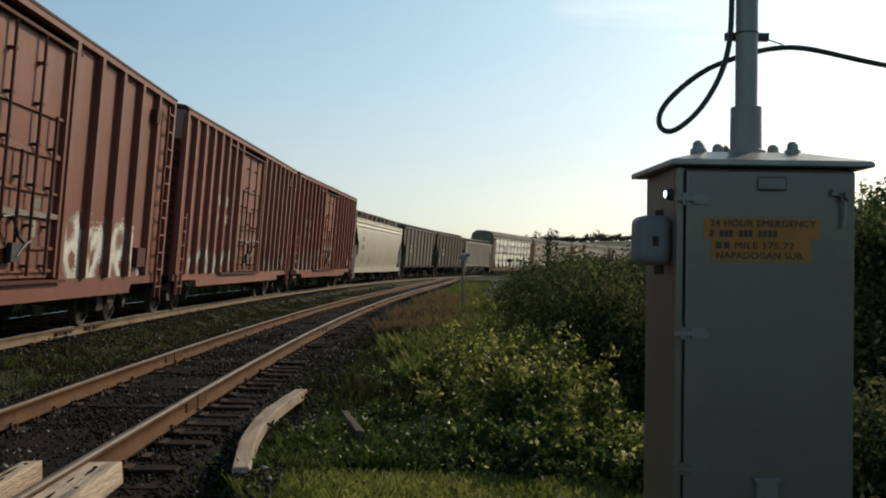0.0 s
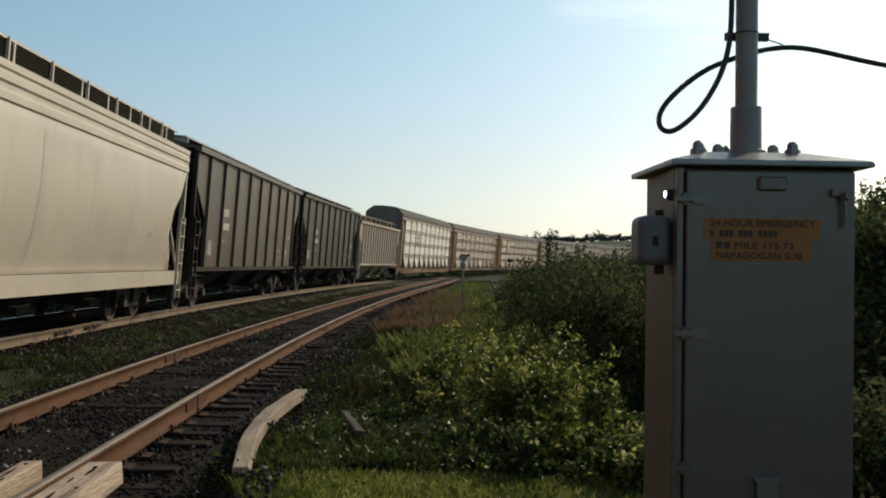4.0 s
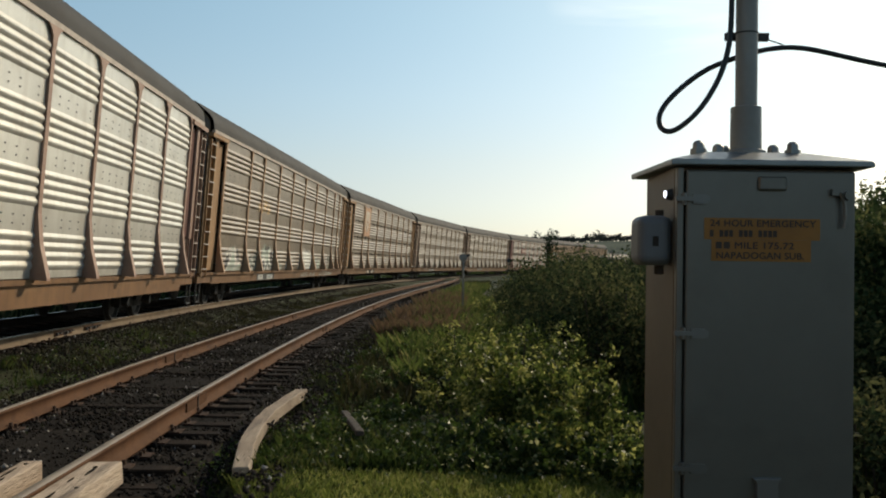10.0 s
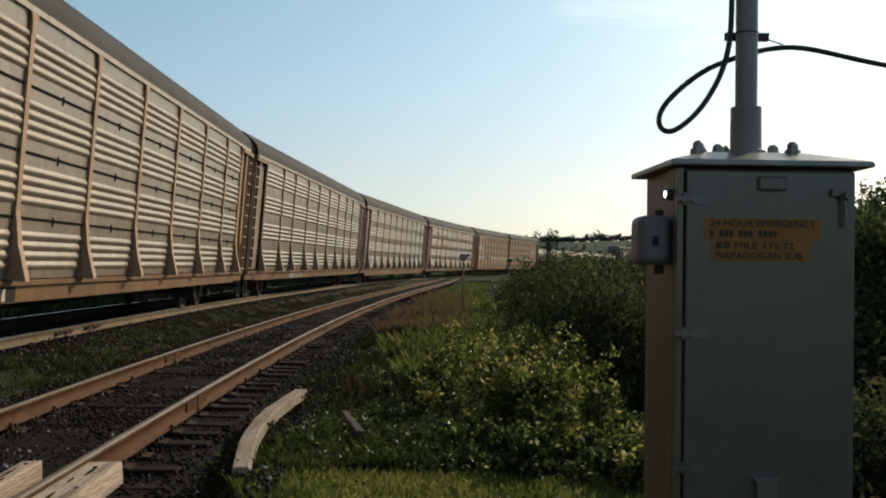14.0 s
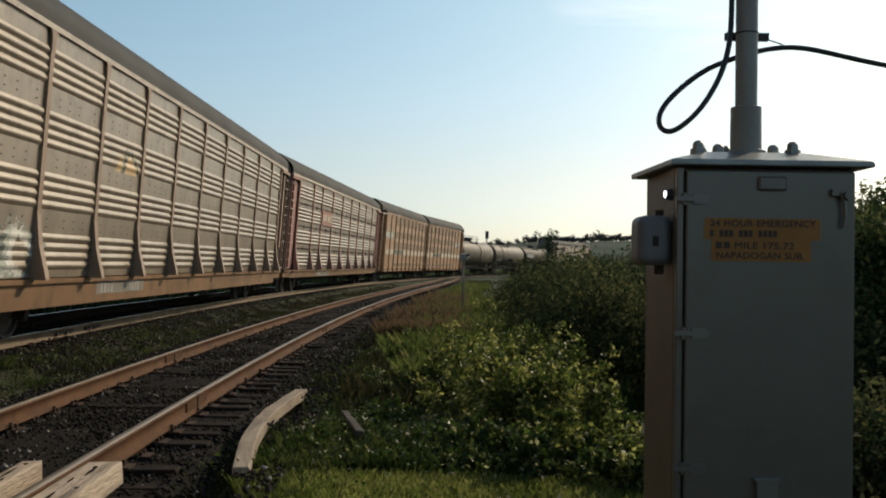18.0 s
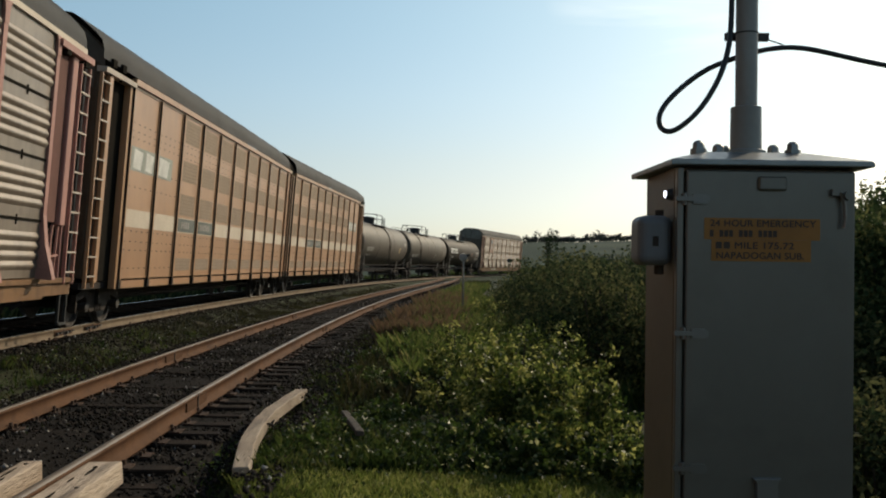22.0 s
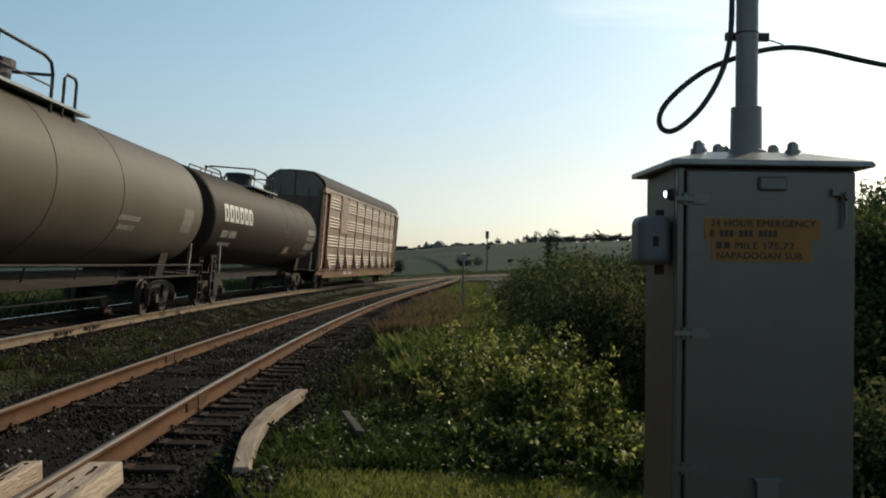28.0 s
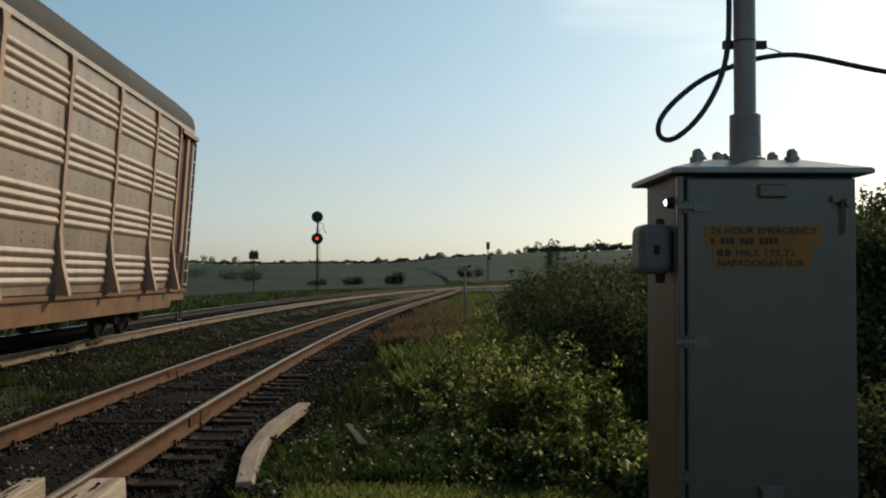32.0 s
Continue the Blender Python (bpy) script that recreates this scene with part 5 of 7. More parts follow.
# ---- tank cars ----
def tank_car(label, a, b, body, radius, marks, bands=(), climb=None, reach=0.0, rail=0.22, guard=0.61, walkway=True):
    """reach: how much nearer the low end the tank's head stands; rail: height of the top rails."""
    length = b - a
    c = car("tank_car", label, a, b, length - 5.4)
    hb = length / 2 - 0.5
    running_gear(c, length, length - 5.4)
    zc = 1.18 + radius
    end = hb - 0.25
    bm = bmesh.new()
    near = end + reach
    head = [(0.16, 0.05), (0.14, 0.3), (0.09, 0.6), (0.02, 0.82), (-0.05, 0.93), (-0.12, 0.985), (-0.20, 1.0)]
    prof = [(-near - x, r * radius) for x, r in head] + [(end - 0.1 + x, r * radius) for x, r in head[::-1]]
    lathe(bm, prof, "x", (0, 0, zc), 48)
    part("tank", bm, body, c, "dusty welded cylindrical tank", smooth=True)
    for x in (-near + 0.24, end - 0.34, *bands):
        bm = bmesh.new()
        lathe(bm, [(x - 0.014, radius - 0.02), (x - 0.014, radius + 0.008), (x + 0.014, radius + 0.008), (x + 0.014, radius - 0.02)], "x", (0, 0, zc), 48)
        part("tank_band", bm, "tank_dark", c, "weld seam round the tank")
    bm = bmesh.new()
    box(bm, -hb, hb, -0.3, 0.3, 0.72, 1.02)
    for sg in (-1, 1):
        box(bm, *sorted((sg * hb, sg * (hb - 0.12))), -1.48, 1.48, 0.82, 1.02)
        box(bm, *sorted((sg * hb, sg * (hb - 1.5))), -1.45, 1.45, 0.98, 1.03)
    part("underframe", bm, "underframe", c, "centre sill and end platforms")
    for sg in (-1, 1):
        bm = bmesh.new()
        x = sg * (length / 2 - 2.7)
        pts = [(radius * 1.005 * math.sin(t), zc - radius * 1.005 * math.cos(t)) for t in np.linspace(-0.72, 0.72, 13)]
        prism(bm, pts + [(0.9, 0.95), (-0.9, 0.95)], "x", x - 0.35, x + 0.35)
        part("saddle", bm, "underframe", c, "tank saddle over the truck")
        for y in (-1, 1):
            bm = bmesh.new()
            prism(bm, [(sg * (hb - 1.32), 1.0), (sg * (hb - 1.20), 1.0), (sg * (hb - 1.14), 1.85), (sg * (hb - 1.24), 1.85)], "y", y * 1.36, y * 1.42)
            part("end_brace", bm, "stencil_dim", c)
            ladder(c, sg * (hb - 0.25), y * 1.44, 0.35, 1.5, 0.40, "underframe", 4, step="truck")
    for y in (-1, 1) if walkway else ():
        bm = bmesh.new()
        pts = [(-hb + 0.2, y * 1.52, 1.02), (-hb + 0.5, y * 1.55, 1.28), (hb - 0.5, y * 1.55, 1.28), (hb - 0.2, y * 1.52, 1.02)]
        tube(bm, pts, 0.025, 6)
        box(bm, -hb + 0.6, hb - 0.6, *sorted((y * 1.38, y * 1.52)), 0.98, 1.02)
        for k in range(9):
            x = (k - 4) / 4 * (hb - 0.8)
            tube(bm, [(x, y * 1.50, 1.02), (x, y * 1.55, 1.28)], 0.018, 5)
        tube(bm, [(-3.4, y * 1.30, 0.98), (-3.1, y * 1.1, 0.6), (3.1, y * 1.1, 0.6), (3.4, y * 1.30, 0.98)], 0.02, 5)
        part("side_walk", bm, "underframe", c, "narrow side walkway and handrail")
    # top platform, housing, guard rails
    zt = zc + radius
    bm = bmesh.new()
    lathe(bm, [(zt - 0.15, 0.46), (zt + 0.30, 0.46), (zt + 0.32, 0.52), (zt + 0.43, 0.52), (zt + 0.48, 0.2)], "z", (-0.9, 0, 0), 18)
    part("dome_housing", bm, "black", c, "black valve housing")
    for y in (-1, 1):
        bm = bmesh.new()
        box(bm, -2.6, 1.7, *sorted((y * 0.55, y * 0.95)), zt - 0.12, zt - 0.07)
        part("platform", bm, "galv", c, "grated platform")
    for x, low in ((-2.4, guard), (-0.2, 0.34)):
        bm = bmesh.new()
        tube(bm, [(x, -0.9, zt + low), (x, 0.72, zt + low), (x, 0.86, zt + low - 0.05), (x, 0.9, zt + low - 0.2)], 0.03, 6)
        part("cross_rail", bm, "black", c, "black rail across the tank")
    for y in (-0.9, 0.9):
        bm = bmesh.new()
        tube(bm, [(-2.4, y, zt - 0.36), (-2.4, y, zt + guard), (-0.65, y, zt + guard), (-0.32, y, zt + guard - 0.06), (-0.2, y, zt + 0.36), (-0.2, y, zt - 0.36)], 0.032, 6)
        tube(bm, [(-2.4, y, zt + 0.14), (-0.2, y, zt + 0.14)], 0.018, 5)
        part("guard_rail", bm, "black", c, "black tubular guard rail")
        bm = bmesh.new()
        tube(bm, [(0.35, y, zt - 0.36), (0.35, y, zt + 0.40), (0.48, y, zt + 0.48), (0.85, y, zt + 0.48), (0.95, y, zt + 0.40), (0.95, y, zt - 0.42)], 0.03, 6)
        part("hoop", bm, "black", c, "black hoop over the side ladder")
        xa, xb = -near + 0.7, -5.0
        bm = bmesh.new()
        tube(bm, [(xa, y * 0.45, zt - 0.05), (xa + 0.1, y * 0.45, zt + rail), (xb - 0.1, y * 0.45, zt + rail), (xb, y * 0.45, zt - 0.05)], 0.024, 6)
        for k in (1, 2):
            x = xa + (xb - xa) * k / 3
            tube(bm, [(x, y * 0.45, zt - 0.12), (x, y * 0.45, zt + rail)], 0.022, 5)
        part("top_rail", bm, "black", c)
        if climb is None:
            continue
        bm = bmesh.new()
        sy = 1 if y > 0 else -1
        rr = radius + 0.06
        for dx in (-0.22, 0.22):
            tube(bm, [(climb + dx, sy * rr * math.sin(t), zc - rr * math.cos(t)) for t in np.linspace(1.35, 2.75, 12)], 0.02, 5)
            tube(bm, [(climb + dx, sy * (radius + 0.04), zc), (climb + dx, sy * 1.5, 0.5)], 0.02, 5)
        for t in np.linspace(1.5, 2.7, 7):
            tube(bm, [(climb - 0.22, sy * rr * math.sin(t), zc - rr * math.cos(t)), (climb + 0.22, sy * rr * math.sin(t), zc - rr * math.cos(t))], 0.014, 5)
        for z in np.linspace(0.6, zc - 0.1, 6):
            tube(bm, [(climb - 0.22, sy * 1.5, z), (climb + 0.22, sy * 1.5, z)], 0.014, 5)
        part("ladder", bm, "truck", c)

    def on_tank(x, w, h, z, material, label, n=1, gap=0.4):
        """Curved plates of paint on the tank's side."""
        bm = bmesh.new()
        ta, tb = math.acos((zc - z) / radius) , math.acos((zc - z - h) / radius)
        for k in range(n):
            xa = x + k * w * (1 + gap)
            vs = [[bm.verts.new((xx, -(radius + 0.006) * math.sin(t), zc - (radius + 0.006) * math.cos(t))) for t in np.linspace(ta, tb, 4)] for xx in (xa, xa + w)]
            for i in range(3):
                bm.faces.new((vs[0][i], vs[1][i], vs[1][i + 1], vs[0][i + 1]))
        part("marking", bm, material, c, label)

    for mk in marks:
        on_tank(*mk)
    return c


# ---- articulated two-unit car carriers ----
def carrier_unit(label, a, b, closed_end):
    """One unit of the two-unit carrier; closed_end: -1 where the doors are at the low end, 1 at the high end."""
    length = b - a
    c = car("car_carrier_unit", label, a, b, length - 4.6)
    hb = length / 2 - 0.12
    for sg in (-1, 1):
        truck(c, sg * (length - 4.6) / 2)
    m = Matrix.Translation((closed_end * (length / 2 - 0.08), 0, 0))
    link_part("coupler", COUPLER, c, "", m if closed_end > 0 else m @ Matrix.Rotation(math.pi, 4, "Z"))
    lo, hi = -hb, hb
    door_x = closed_end * (hb - 0.55)
    # the units meet with a gap; a near-black bellows block puts in its shade
    lo, hi = (lo, hi - 0.42) if closed_end < 0 else (lo + 0.42, hi)
    x0, x1 = (lo + 1.9, hi) if closed_end < 0 else (lo, hi - 1.9)
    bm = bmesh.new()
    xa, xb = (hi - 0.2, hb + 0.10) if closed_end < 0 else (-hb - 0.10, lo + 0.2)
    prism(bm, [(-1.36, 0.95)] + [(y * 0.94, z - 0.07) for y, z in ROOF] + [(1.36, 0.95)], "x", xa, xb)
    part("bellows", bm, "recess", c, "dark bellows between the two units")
    bm = bmesh.new()
    box(bm, lo + 0.3, hi - 0.3, -1.3, 1.3, 0.80, 0.92)
    box(bm, lo + 0.3, hi - 0.3, -0.3, 0.3, 0.38, 0.80)
    tube(bm, [(lo + 2.4, -0.7, 0.52), (hi - 2.4, -0.7, 0.52)], 0.045, 6)
    part("deck", bm, "underframe", c, "dark deck and centre beam")
    link_part("roof", shared(("roof", round(hb, 1), "amax"), lambda: roof_mesh((hi - lo) / 2 - 0.03, "roof_rack", 1.9, 0.006)), c, "grey arched roof", Matrix.Translation(((lo + hi) / 2, 0, 0.06)))
    n, w = 10, 1.88
    rest = (x1 - x0) - n * w
    if closed_end < 0:
        edges = [x0 + k * w for k in range(n + 1)] + [x1]
    else:
        edges = [x0] + [x0 + rest + k * w for k in range(n + 1)]
        x0 = x0 + rest
    x_lo, x_hi = edges[0], edges[-1]
    flip = Matrix.Rotation(math.pi, 4, "Z")
    for y in (-1, 1):
        bm = bmesh.new()
        box(bm, x_lo, x_hi, *sorted((y * 1.44, y * 1.54)), 4.96, 5.08)
        part("top_chord", bm, "amax", c)
        for k, x in enumerate(edges):
            if k + 1 < len(edges):
                pw = edges[k + 1] - x
                plain = pw < 1.5 or (k < 2 and closed_end < 0) or (k > n - 2 and closed_end > 0)
                me = shared(("amp", round(pw, 2), plain), lambda: carrier_panel(pw, plain))
                link_part("side_panel", me, c, "", Matrix.Translation((x + pw / 2, y * 1.47, 0)) @ (flip if y > 0 else Matrix()))
            link_part("side_post", shared("ampost", carrier_post), c, "", Matrix.Translation((x, y * 1.47, 0)) @ (flip if y > 0 else Matrix()))
    sg = closed_end
    end_doors(c, sg, "end_grey", door_x, "dark end door")
    for y in (-1, 1):
        # the opening's shade is put into this sheet's near-black
        bm = bmesh.new()
        xa, xb = sorted((sg * (hb - 1.9), sg * (hb - 0.50)))
        box(bm, xa, xb, *sorted((y * 1.28, y * 1.33)), 0.95, 5.0)
        part("door_pocket", bm, "recess", c, "near-black sheet for the shade in the end door's recess")
        bm = bmesh.new()
        box(bm, *sorted((sg * (hb - 0.68), sg * (hb - 0.54))), *sorted((y * 1.36, y * 1.50)), 0.95, 4.9)
        part("door_edge", bm, "amax", c, "painted edge of the end door")
        bm = bmesh.new()
        box(bm, *sorted((sg * (hb - 1.83), sg * (hb - 1.70))), *sorted((y * 1.36, y * 1.49)), 0.80, 4.9)
        part("door_jamb", bm, "amax", c, "tan jamb of the end door")
        for dx in (0.42, 0.95):
            bm = bmesh.new()
            box(bm, *sorted((sg * (hb - dx), sg * (hb - dx - 0.20))), *sorted((y * 1.40, y * 1.57)), 5.02, 5.17)
            tube(bm, [(sg * (hb - dx - 0.1), y * 1.5, 4.84), (sg * (hb - dx - 0.16), y * 1.5, 5.14)], 0.03, 5)
            part("door_roller", bm, "recess", c, "greasy black door roller")
        bm = bmesh.new()
        xa, xb = sorted((sg * (hb - 1.9), sg * (hb - 0.15)))
        box(bm, xa, xb, *sorted((y * 1.36, y * 1.55)), 4.88, 4.98)
        part("end_bracket", bm, "rung", c, "pale header of the end door")
        ladder(c, sg * (hb - 0.28), y * 1.46, 0.85, 4.85, 0.40, "amax", 11)
    for k in (2, 3):
        bm = bmesh.new()
        box(bm, x0 + k * w + 0.16, x0 + (k + 1) * w - 0.14, -1.482, -1.475, 2.10, 2.42)
        part("number_plate", bm, "paint_dark", c, "dark plate for lettering")
    bars(c, (x0 + 2 * w + 0.5), -1.484, 2.18, [0.13] * 4, 0.17, "stencil")
    bars(c, (x0 + 3 * w + 0.4), -1.484, 2.18, [0.12] * 6, 0.17, "stencil")
    # worn sign of plain blocks
    xs = x0 if closed_end < 0 else x0 + (n - 2) * w
    bm = bmesh.new()
    box(bm, xs + 0.22, xs + w - 0.10, -1.4765, -1.4715, 3.24, 3.74)
    box(bm, xs + w + 0.10, xs + 2 * w - 0.62, -1.4765, -1.4715, 3.24, 3.74)
    part("sign_panel", bm, "paint_grey", c, "faded grey sign ground")
    for dx, wide in ((0.34, 0.62), (1.14, 0.56), (2.10, 0.80)):
        bm = bmesh.new()
        prism(bm, [(xs + dx, 3.30), (xs + dx + wide * 0.85, 3.28), (xs + dx + wide, 3.66), (xs + dx + 0.05, 3.70)], "y", -1.4800, -1.4755)
        part("sign_mark", bm, "white", c, "worn pale block mark")
    return c


def carrier_post():
    """Narrow tan-capped post between two panels, shade put into its dark sides, with a foot over the sill."""
    bm = bmesh.new()
    # dark underframe colour stands in for the tan post's shaded side
    box(bm, -0.028, 0.028, -0.055, 0.05, 0.92, 4.93)
    box(bm, -0.030, 0.030, -0.062, -0.056, 0.92, 4.93, 1)
    box(bm, -0.065, 0.065, -0.062, 0.05, 0.80, 0.98)
    return to_mesh(bm, "side_post", ["underframe", "amax"])


def carrier_panel(w, plain):
    """Sheet with a folded rim, four punched fields, a pale stripe, rows of slots and a skirt below a gap."""
    bm = bmesh.new()
    a, b = -w / 2 + 0.042, w / 2 - 0.042
    box(bm, a, b, 0.0, 0.03, 1.00, 4.95)
    for x0, x1 in ((a, a + 0.045), (b - 0.045, b)):
        box(bm, x0, x1, -0.022, 0.0, 1.00, 4.95)
    box(bm, a + 0.045, b - 0.045, -0.016, 0.0, 1.00, 1.035)
    box(bm, a + 0.045, b - 0.045, -0.016, 0.0, 4.90, 4.95)
    box(bm, a + 0.05, b - 0.05, 0.0, 0.03, 0.80, 0.955)

    def flat(x0, x1, z0, z1, out, k):
        vs = [bm.verts.new((x, -out, z)) for x, z in ((x0, z0), (x1, z0), (x1, z1), (x0, z1))]
        bm.faces.new(vs).material_index = k

    wide = b - a > 1.2
    for z0, z1 in (() if plain or not wide else ((4.28, 4.84), (3.34, 3.84), (2.50, 3.02), (1.14, 1.44))):
        flat(a + 0.26, b - 0.22, z0, z1, 0.004, 1)
        for k in range(int((z1 - z0) / 0.085)):
            flat(a + 0.28, b - 0.24, z0 + 0.03 + 0.085 * k, z0 + 0.055 + 0.085 * k, 0.006, 4)
    flat(a + 0.045, b - 0.045, 2.07, 2.44, 0.004, 2)
    n = 5 if wide else 2
    for z in (4.20, 4.04, 3.90, 1.98, 1.76, 1.58) + ((3.3, 2.9, 1.2) if plain else ()):
        for k in range(n):
            x = a + 0.12 + k * (b - a - 0.34) / max(1, n - 1)
            flat(x, x + 0.10, z, z + 0.022, 0.005, 3)
    return to_mesh(bm, "side_panel", ["amax", "amax_mesh", "stripe", "black", "amax_slot"])


def sprayed(c, x0, x1, z0, z1, depth, mats, seed, edge=0.35, pitch=1.0):
    """Spray paint in bands and loops with a soft ragged border, laid on the relief of a side; depth(x, z) gives the distance out, "" leaves the side bare."""
    r = random.Random(seed)
    ph = [r.uniform(0, 6) for _ in range(8)]
    tones = [k for k in dict.fromkeys(mats) if k]
    step = 0.036
    nx, nz = int((x1 - x0) / step), int((z1 - z0) / step)
    bm = bmesh.new()
    for k in range(nx):
        x = x0 + k * step
        if abs(depth(x, z0) - depth(x + step, z0)) > 0.05:
            continue
        ends = min(k, nx - 1 - k) * step
        top = z1 - (z1 - z0) * edge * (0.5 + 0.5 * math.sin(3.4 * x + ph[0]) * math.sin(1.3 * x + ph[1])) - 0.5 * max(0.0, 0.5 - ends)
        for j in range(nz):
            z = z0 + j * step
            soft = min((top - z) / 0.22, ends / 0.15 + 0.3)
            if soft < r.random():
                continue
            v = math.sin(pitch * 4.6 * x + ph[2] + 1.4 * math.sin(3.3 * z + ph[3])) + math.sin(pitch * 5.2 * z + ph[4] + 1.6 * math.sin(2.4 * x + ph[5])) + r.uniform(-0.3, 0.3)
            tone = mats[min(len(mats) - 1, max(0, int((v + 2.0) / 4.0 * len(mats))))]
            if tone:
                q = [bm.verts.new((xx, -depth(xx, zz) - 0.004, zz)) for xx, zz in ((x, z), (x + step, z), (x + step, z + step), (x, z + step))]
                bm.faces.new(q).material_index = tones.index(tone)
    return link_part("graffiti", to_mesh(bm, "graffiti", tones), c, "sprayed graffiti in faded paint")


def rack_relief(x, z):
    return 1.48 + float(np.interp(z, *RACK_PROFILE))


RACK_PROFILE = [np.array(q) for q in zip(*panel_profile(1.08, 5.00, 4, 4, 0.03))]


def box_relief(half, n):
    """Sheet and posts of a boxcar side."""
    def depth(x, z):
        x0, x1 = (1.75, half) if x > 0 else (-half, -1.75)
        p = (x1 - x0 - 0.14) / n
        near = abs((x - x0 - 0.07 + p / 2) % p - p / 2)
        return 1.585 if near < 0.078 else 1.46
    return depth


def build_train():
    A = boxcar("brown ribbed steel boxcar with white graffiti", -173.9, -156.2, "boxcar", "boxcar", 5, 4.9)
    sprayed(A, 2.0, 5.9, 1.05, 2.3, box_relief(8.4, 5), ["", "stencil", "paint", "white", "paint", ""], 3, 0.2, 1.4)
    sprayed(A, 6.2, 7.4, 1.05, 1.75, box_relief(8.4, 5), ["", "paint", ""], 4, 0.3)
    B = boxcar("brown ribbed steel boxcar with a galvanized roof end", -155.9, -138.8, "boxcar_faded", "roof_galv", 7)
    sprayed(B, -6.8, -2.0, 1.05, 1.9, box_relief(8.1, 7), ["", "paint_green", "paint", "paint_green", ""], 8)
    sprayed(B, 2.4, 6.2, 0.98, 1.7, box_relief(8.1, 7), ["", "paint_grey", ""], 18)
    C = boxcar("brown ribbed steel boxcar with colourful graffiti", -138.8, -121.6, "boxcar_red", "roof_galv", 7, step="rung")
    sprayed(C, -7.4, -1.9, 0.98, 2.2, box_relief(8.15, 7), ["paint_green", "paint_grey", "", "paint"], 21)
    sprayed(C, 2.6, 6.8, 0.98, 1.9, box_relief(8.15, 7), ["", "paint_rust", "", "paint_grey"], 23)
    for car_, off in ((A, 0.0), (B, 0.2), (C, -0.3)):
        for k in range(3):
            bars(car_, -5.6 + 1.15 * k + off, -1.465, 3.0, [0.16, 0.16], 0.3, "paint")
            bars(car_, -5.6 + 1.15 * k + off, -1.465, 2.5, [0.14, 0.14], 0.26, "paint")
    smooth_hopper("smooth tan covered hopper with a railed roof walk", -121.6, -101.5, "tan")
    ribbed_hopper("dark brown ribbed covered hopper", -101.5, -84.3, "hopper_dark", 1.22, 4.42, 8, 3, 1.25, 0.24)
    ribbed_hopper("dark brown ribbed covered hopper with white stencils", -84.3, -67.2, "hopper_black", 1.22, 4.42, 8, 3, 1.25, 0.24)
    ribbed_hopper("light grey ribbed covered hopper with rusty streaks", -67.2, -50.0, "hopper_grey", 1.36, 4.02, 15, 3, 1.15, 0.42, bay_mat="hopper_bay", frame_mat="hopper_grey")
    autorack("silver panelled autorack with brown posts", -50.0, -22.0, "panel_silver", "post_red", "sill", "post_red", P11, 4, 4,
             ("grid", 2, 2.95, 3.95, ("panel_silver", "sign_faded")), belly=0.62)
    G = autorack("weathered tan autorack with graffiti along its foot", -22.0, 6.77, "panel_warm", "post_tan", "sill", "end_yellow", PG, 4, 4, plate=("black", "white"))
    for x0, x1, z1, mats, seed in ((-11.4, -9.4, 2.0, ["black", "paint", "paint_green", "paint_grey"], 41), (-9.2, -6.8, 1.9, ["paint_dark", "paint_grey", "paint_dark", "paint"], 42),
                                   (-6.6, -4.6, 2.15, ["black", "white", "paint_green", "black", "paint"], 43), (-4.5, -2.6, 1.6, ["panel_warm", "paint_grey"], 44),
                                   (-2.2, -0.6, 1.75, ["paint", "white"], 45), (0.6, 4.0, 2.05, ["white", "paint", "white", "white"], 47), (4.5, 6.2, 1.8, ["paint_grey", "paint_green", "panel_warm"], 46), (6.8, 10.4, 1.8, ["paint_grey", "panel_warm", "paint_dark"], 48)):
        sprayed(G, x0, x1, 1.10, z1, rack_relief, mats, seed, 0.12 if seed == 47 else 0.35)
    for x0, x1, seed in ((1.2, 5.6, 71), (6.2, 11.0, 72)):
        sprayed(G, x0, x1, 0.765, 0.975, lambda x, z: 1.463, ["sill", "stencil", "paint_grey", "stencil_dim"], seed, 0.1)
    sprayed(G, -7.6, -5.6, 3.10, 3.62, rack_relief, ["yellow", "panel_warm", "yellow"], 63, 0.1)
    autorack("weathered autorack with tan ends and a shield board", 6.77, 35.47, "panel_dull", "post_tan", "sill", "end_yellow", P9, 4, 4,
             ("shield", 1, 3.08, 4.88, ("sign_orange", "stripe")), seams=True, chord="rung", plate=("underframe", "stripe"))
    autorack("weathered silver autorack with brown posts", 35.47, 64.17, "panel_dull", "post_pale", "sill", "post_pale", PI, 4, 4, chord="rung")
    J = autorack("dull silver autorack with punched panels", 64.17, 92.87, "panel_dull", "post_pale", "sill", "post_pale", P10, 4, 4, chord="rung", belly=0.58)
    sprayed(J, -12.0, -9.4, 1.10, 2.05, rack_relief, ["paint_dark", "paint_grey", "paint", "panel_dull"], 61)
    sprayed(J, -6.4, -4.9, 3.10, 3.62, rack_relief, ["yellow", "paint_dark", "yellow"], 62, 0.1)
    autorack("dull silver autorack with red ends and a red board", 92.87, 121.2, "panel_worn", "post_pink", "sill", "post_pink", P9, 4, 4,
             ("bars", 2, 3.2, 3.9, ("red_sign", "stripe")), seams=True, chord="stripe")
    carrier_unit("tan two-level car carrier unit with a pale stripe", 121.2, 143.3, -1)
    carrier_unit("tan two-level car carrier unit with a pale stripe", 143.3, 164.2, 1)
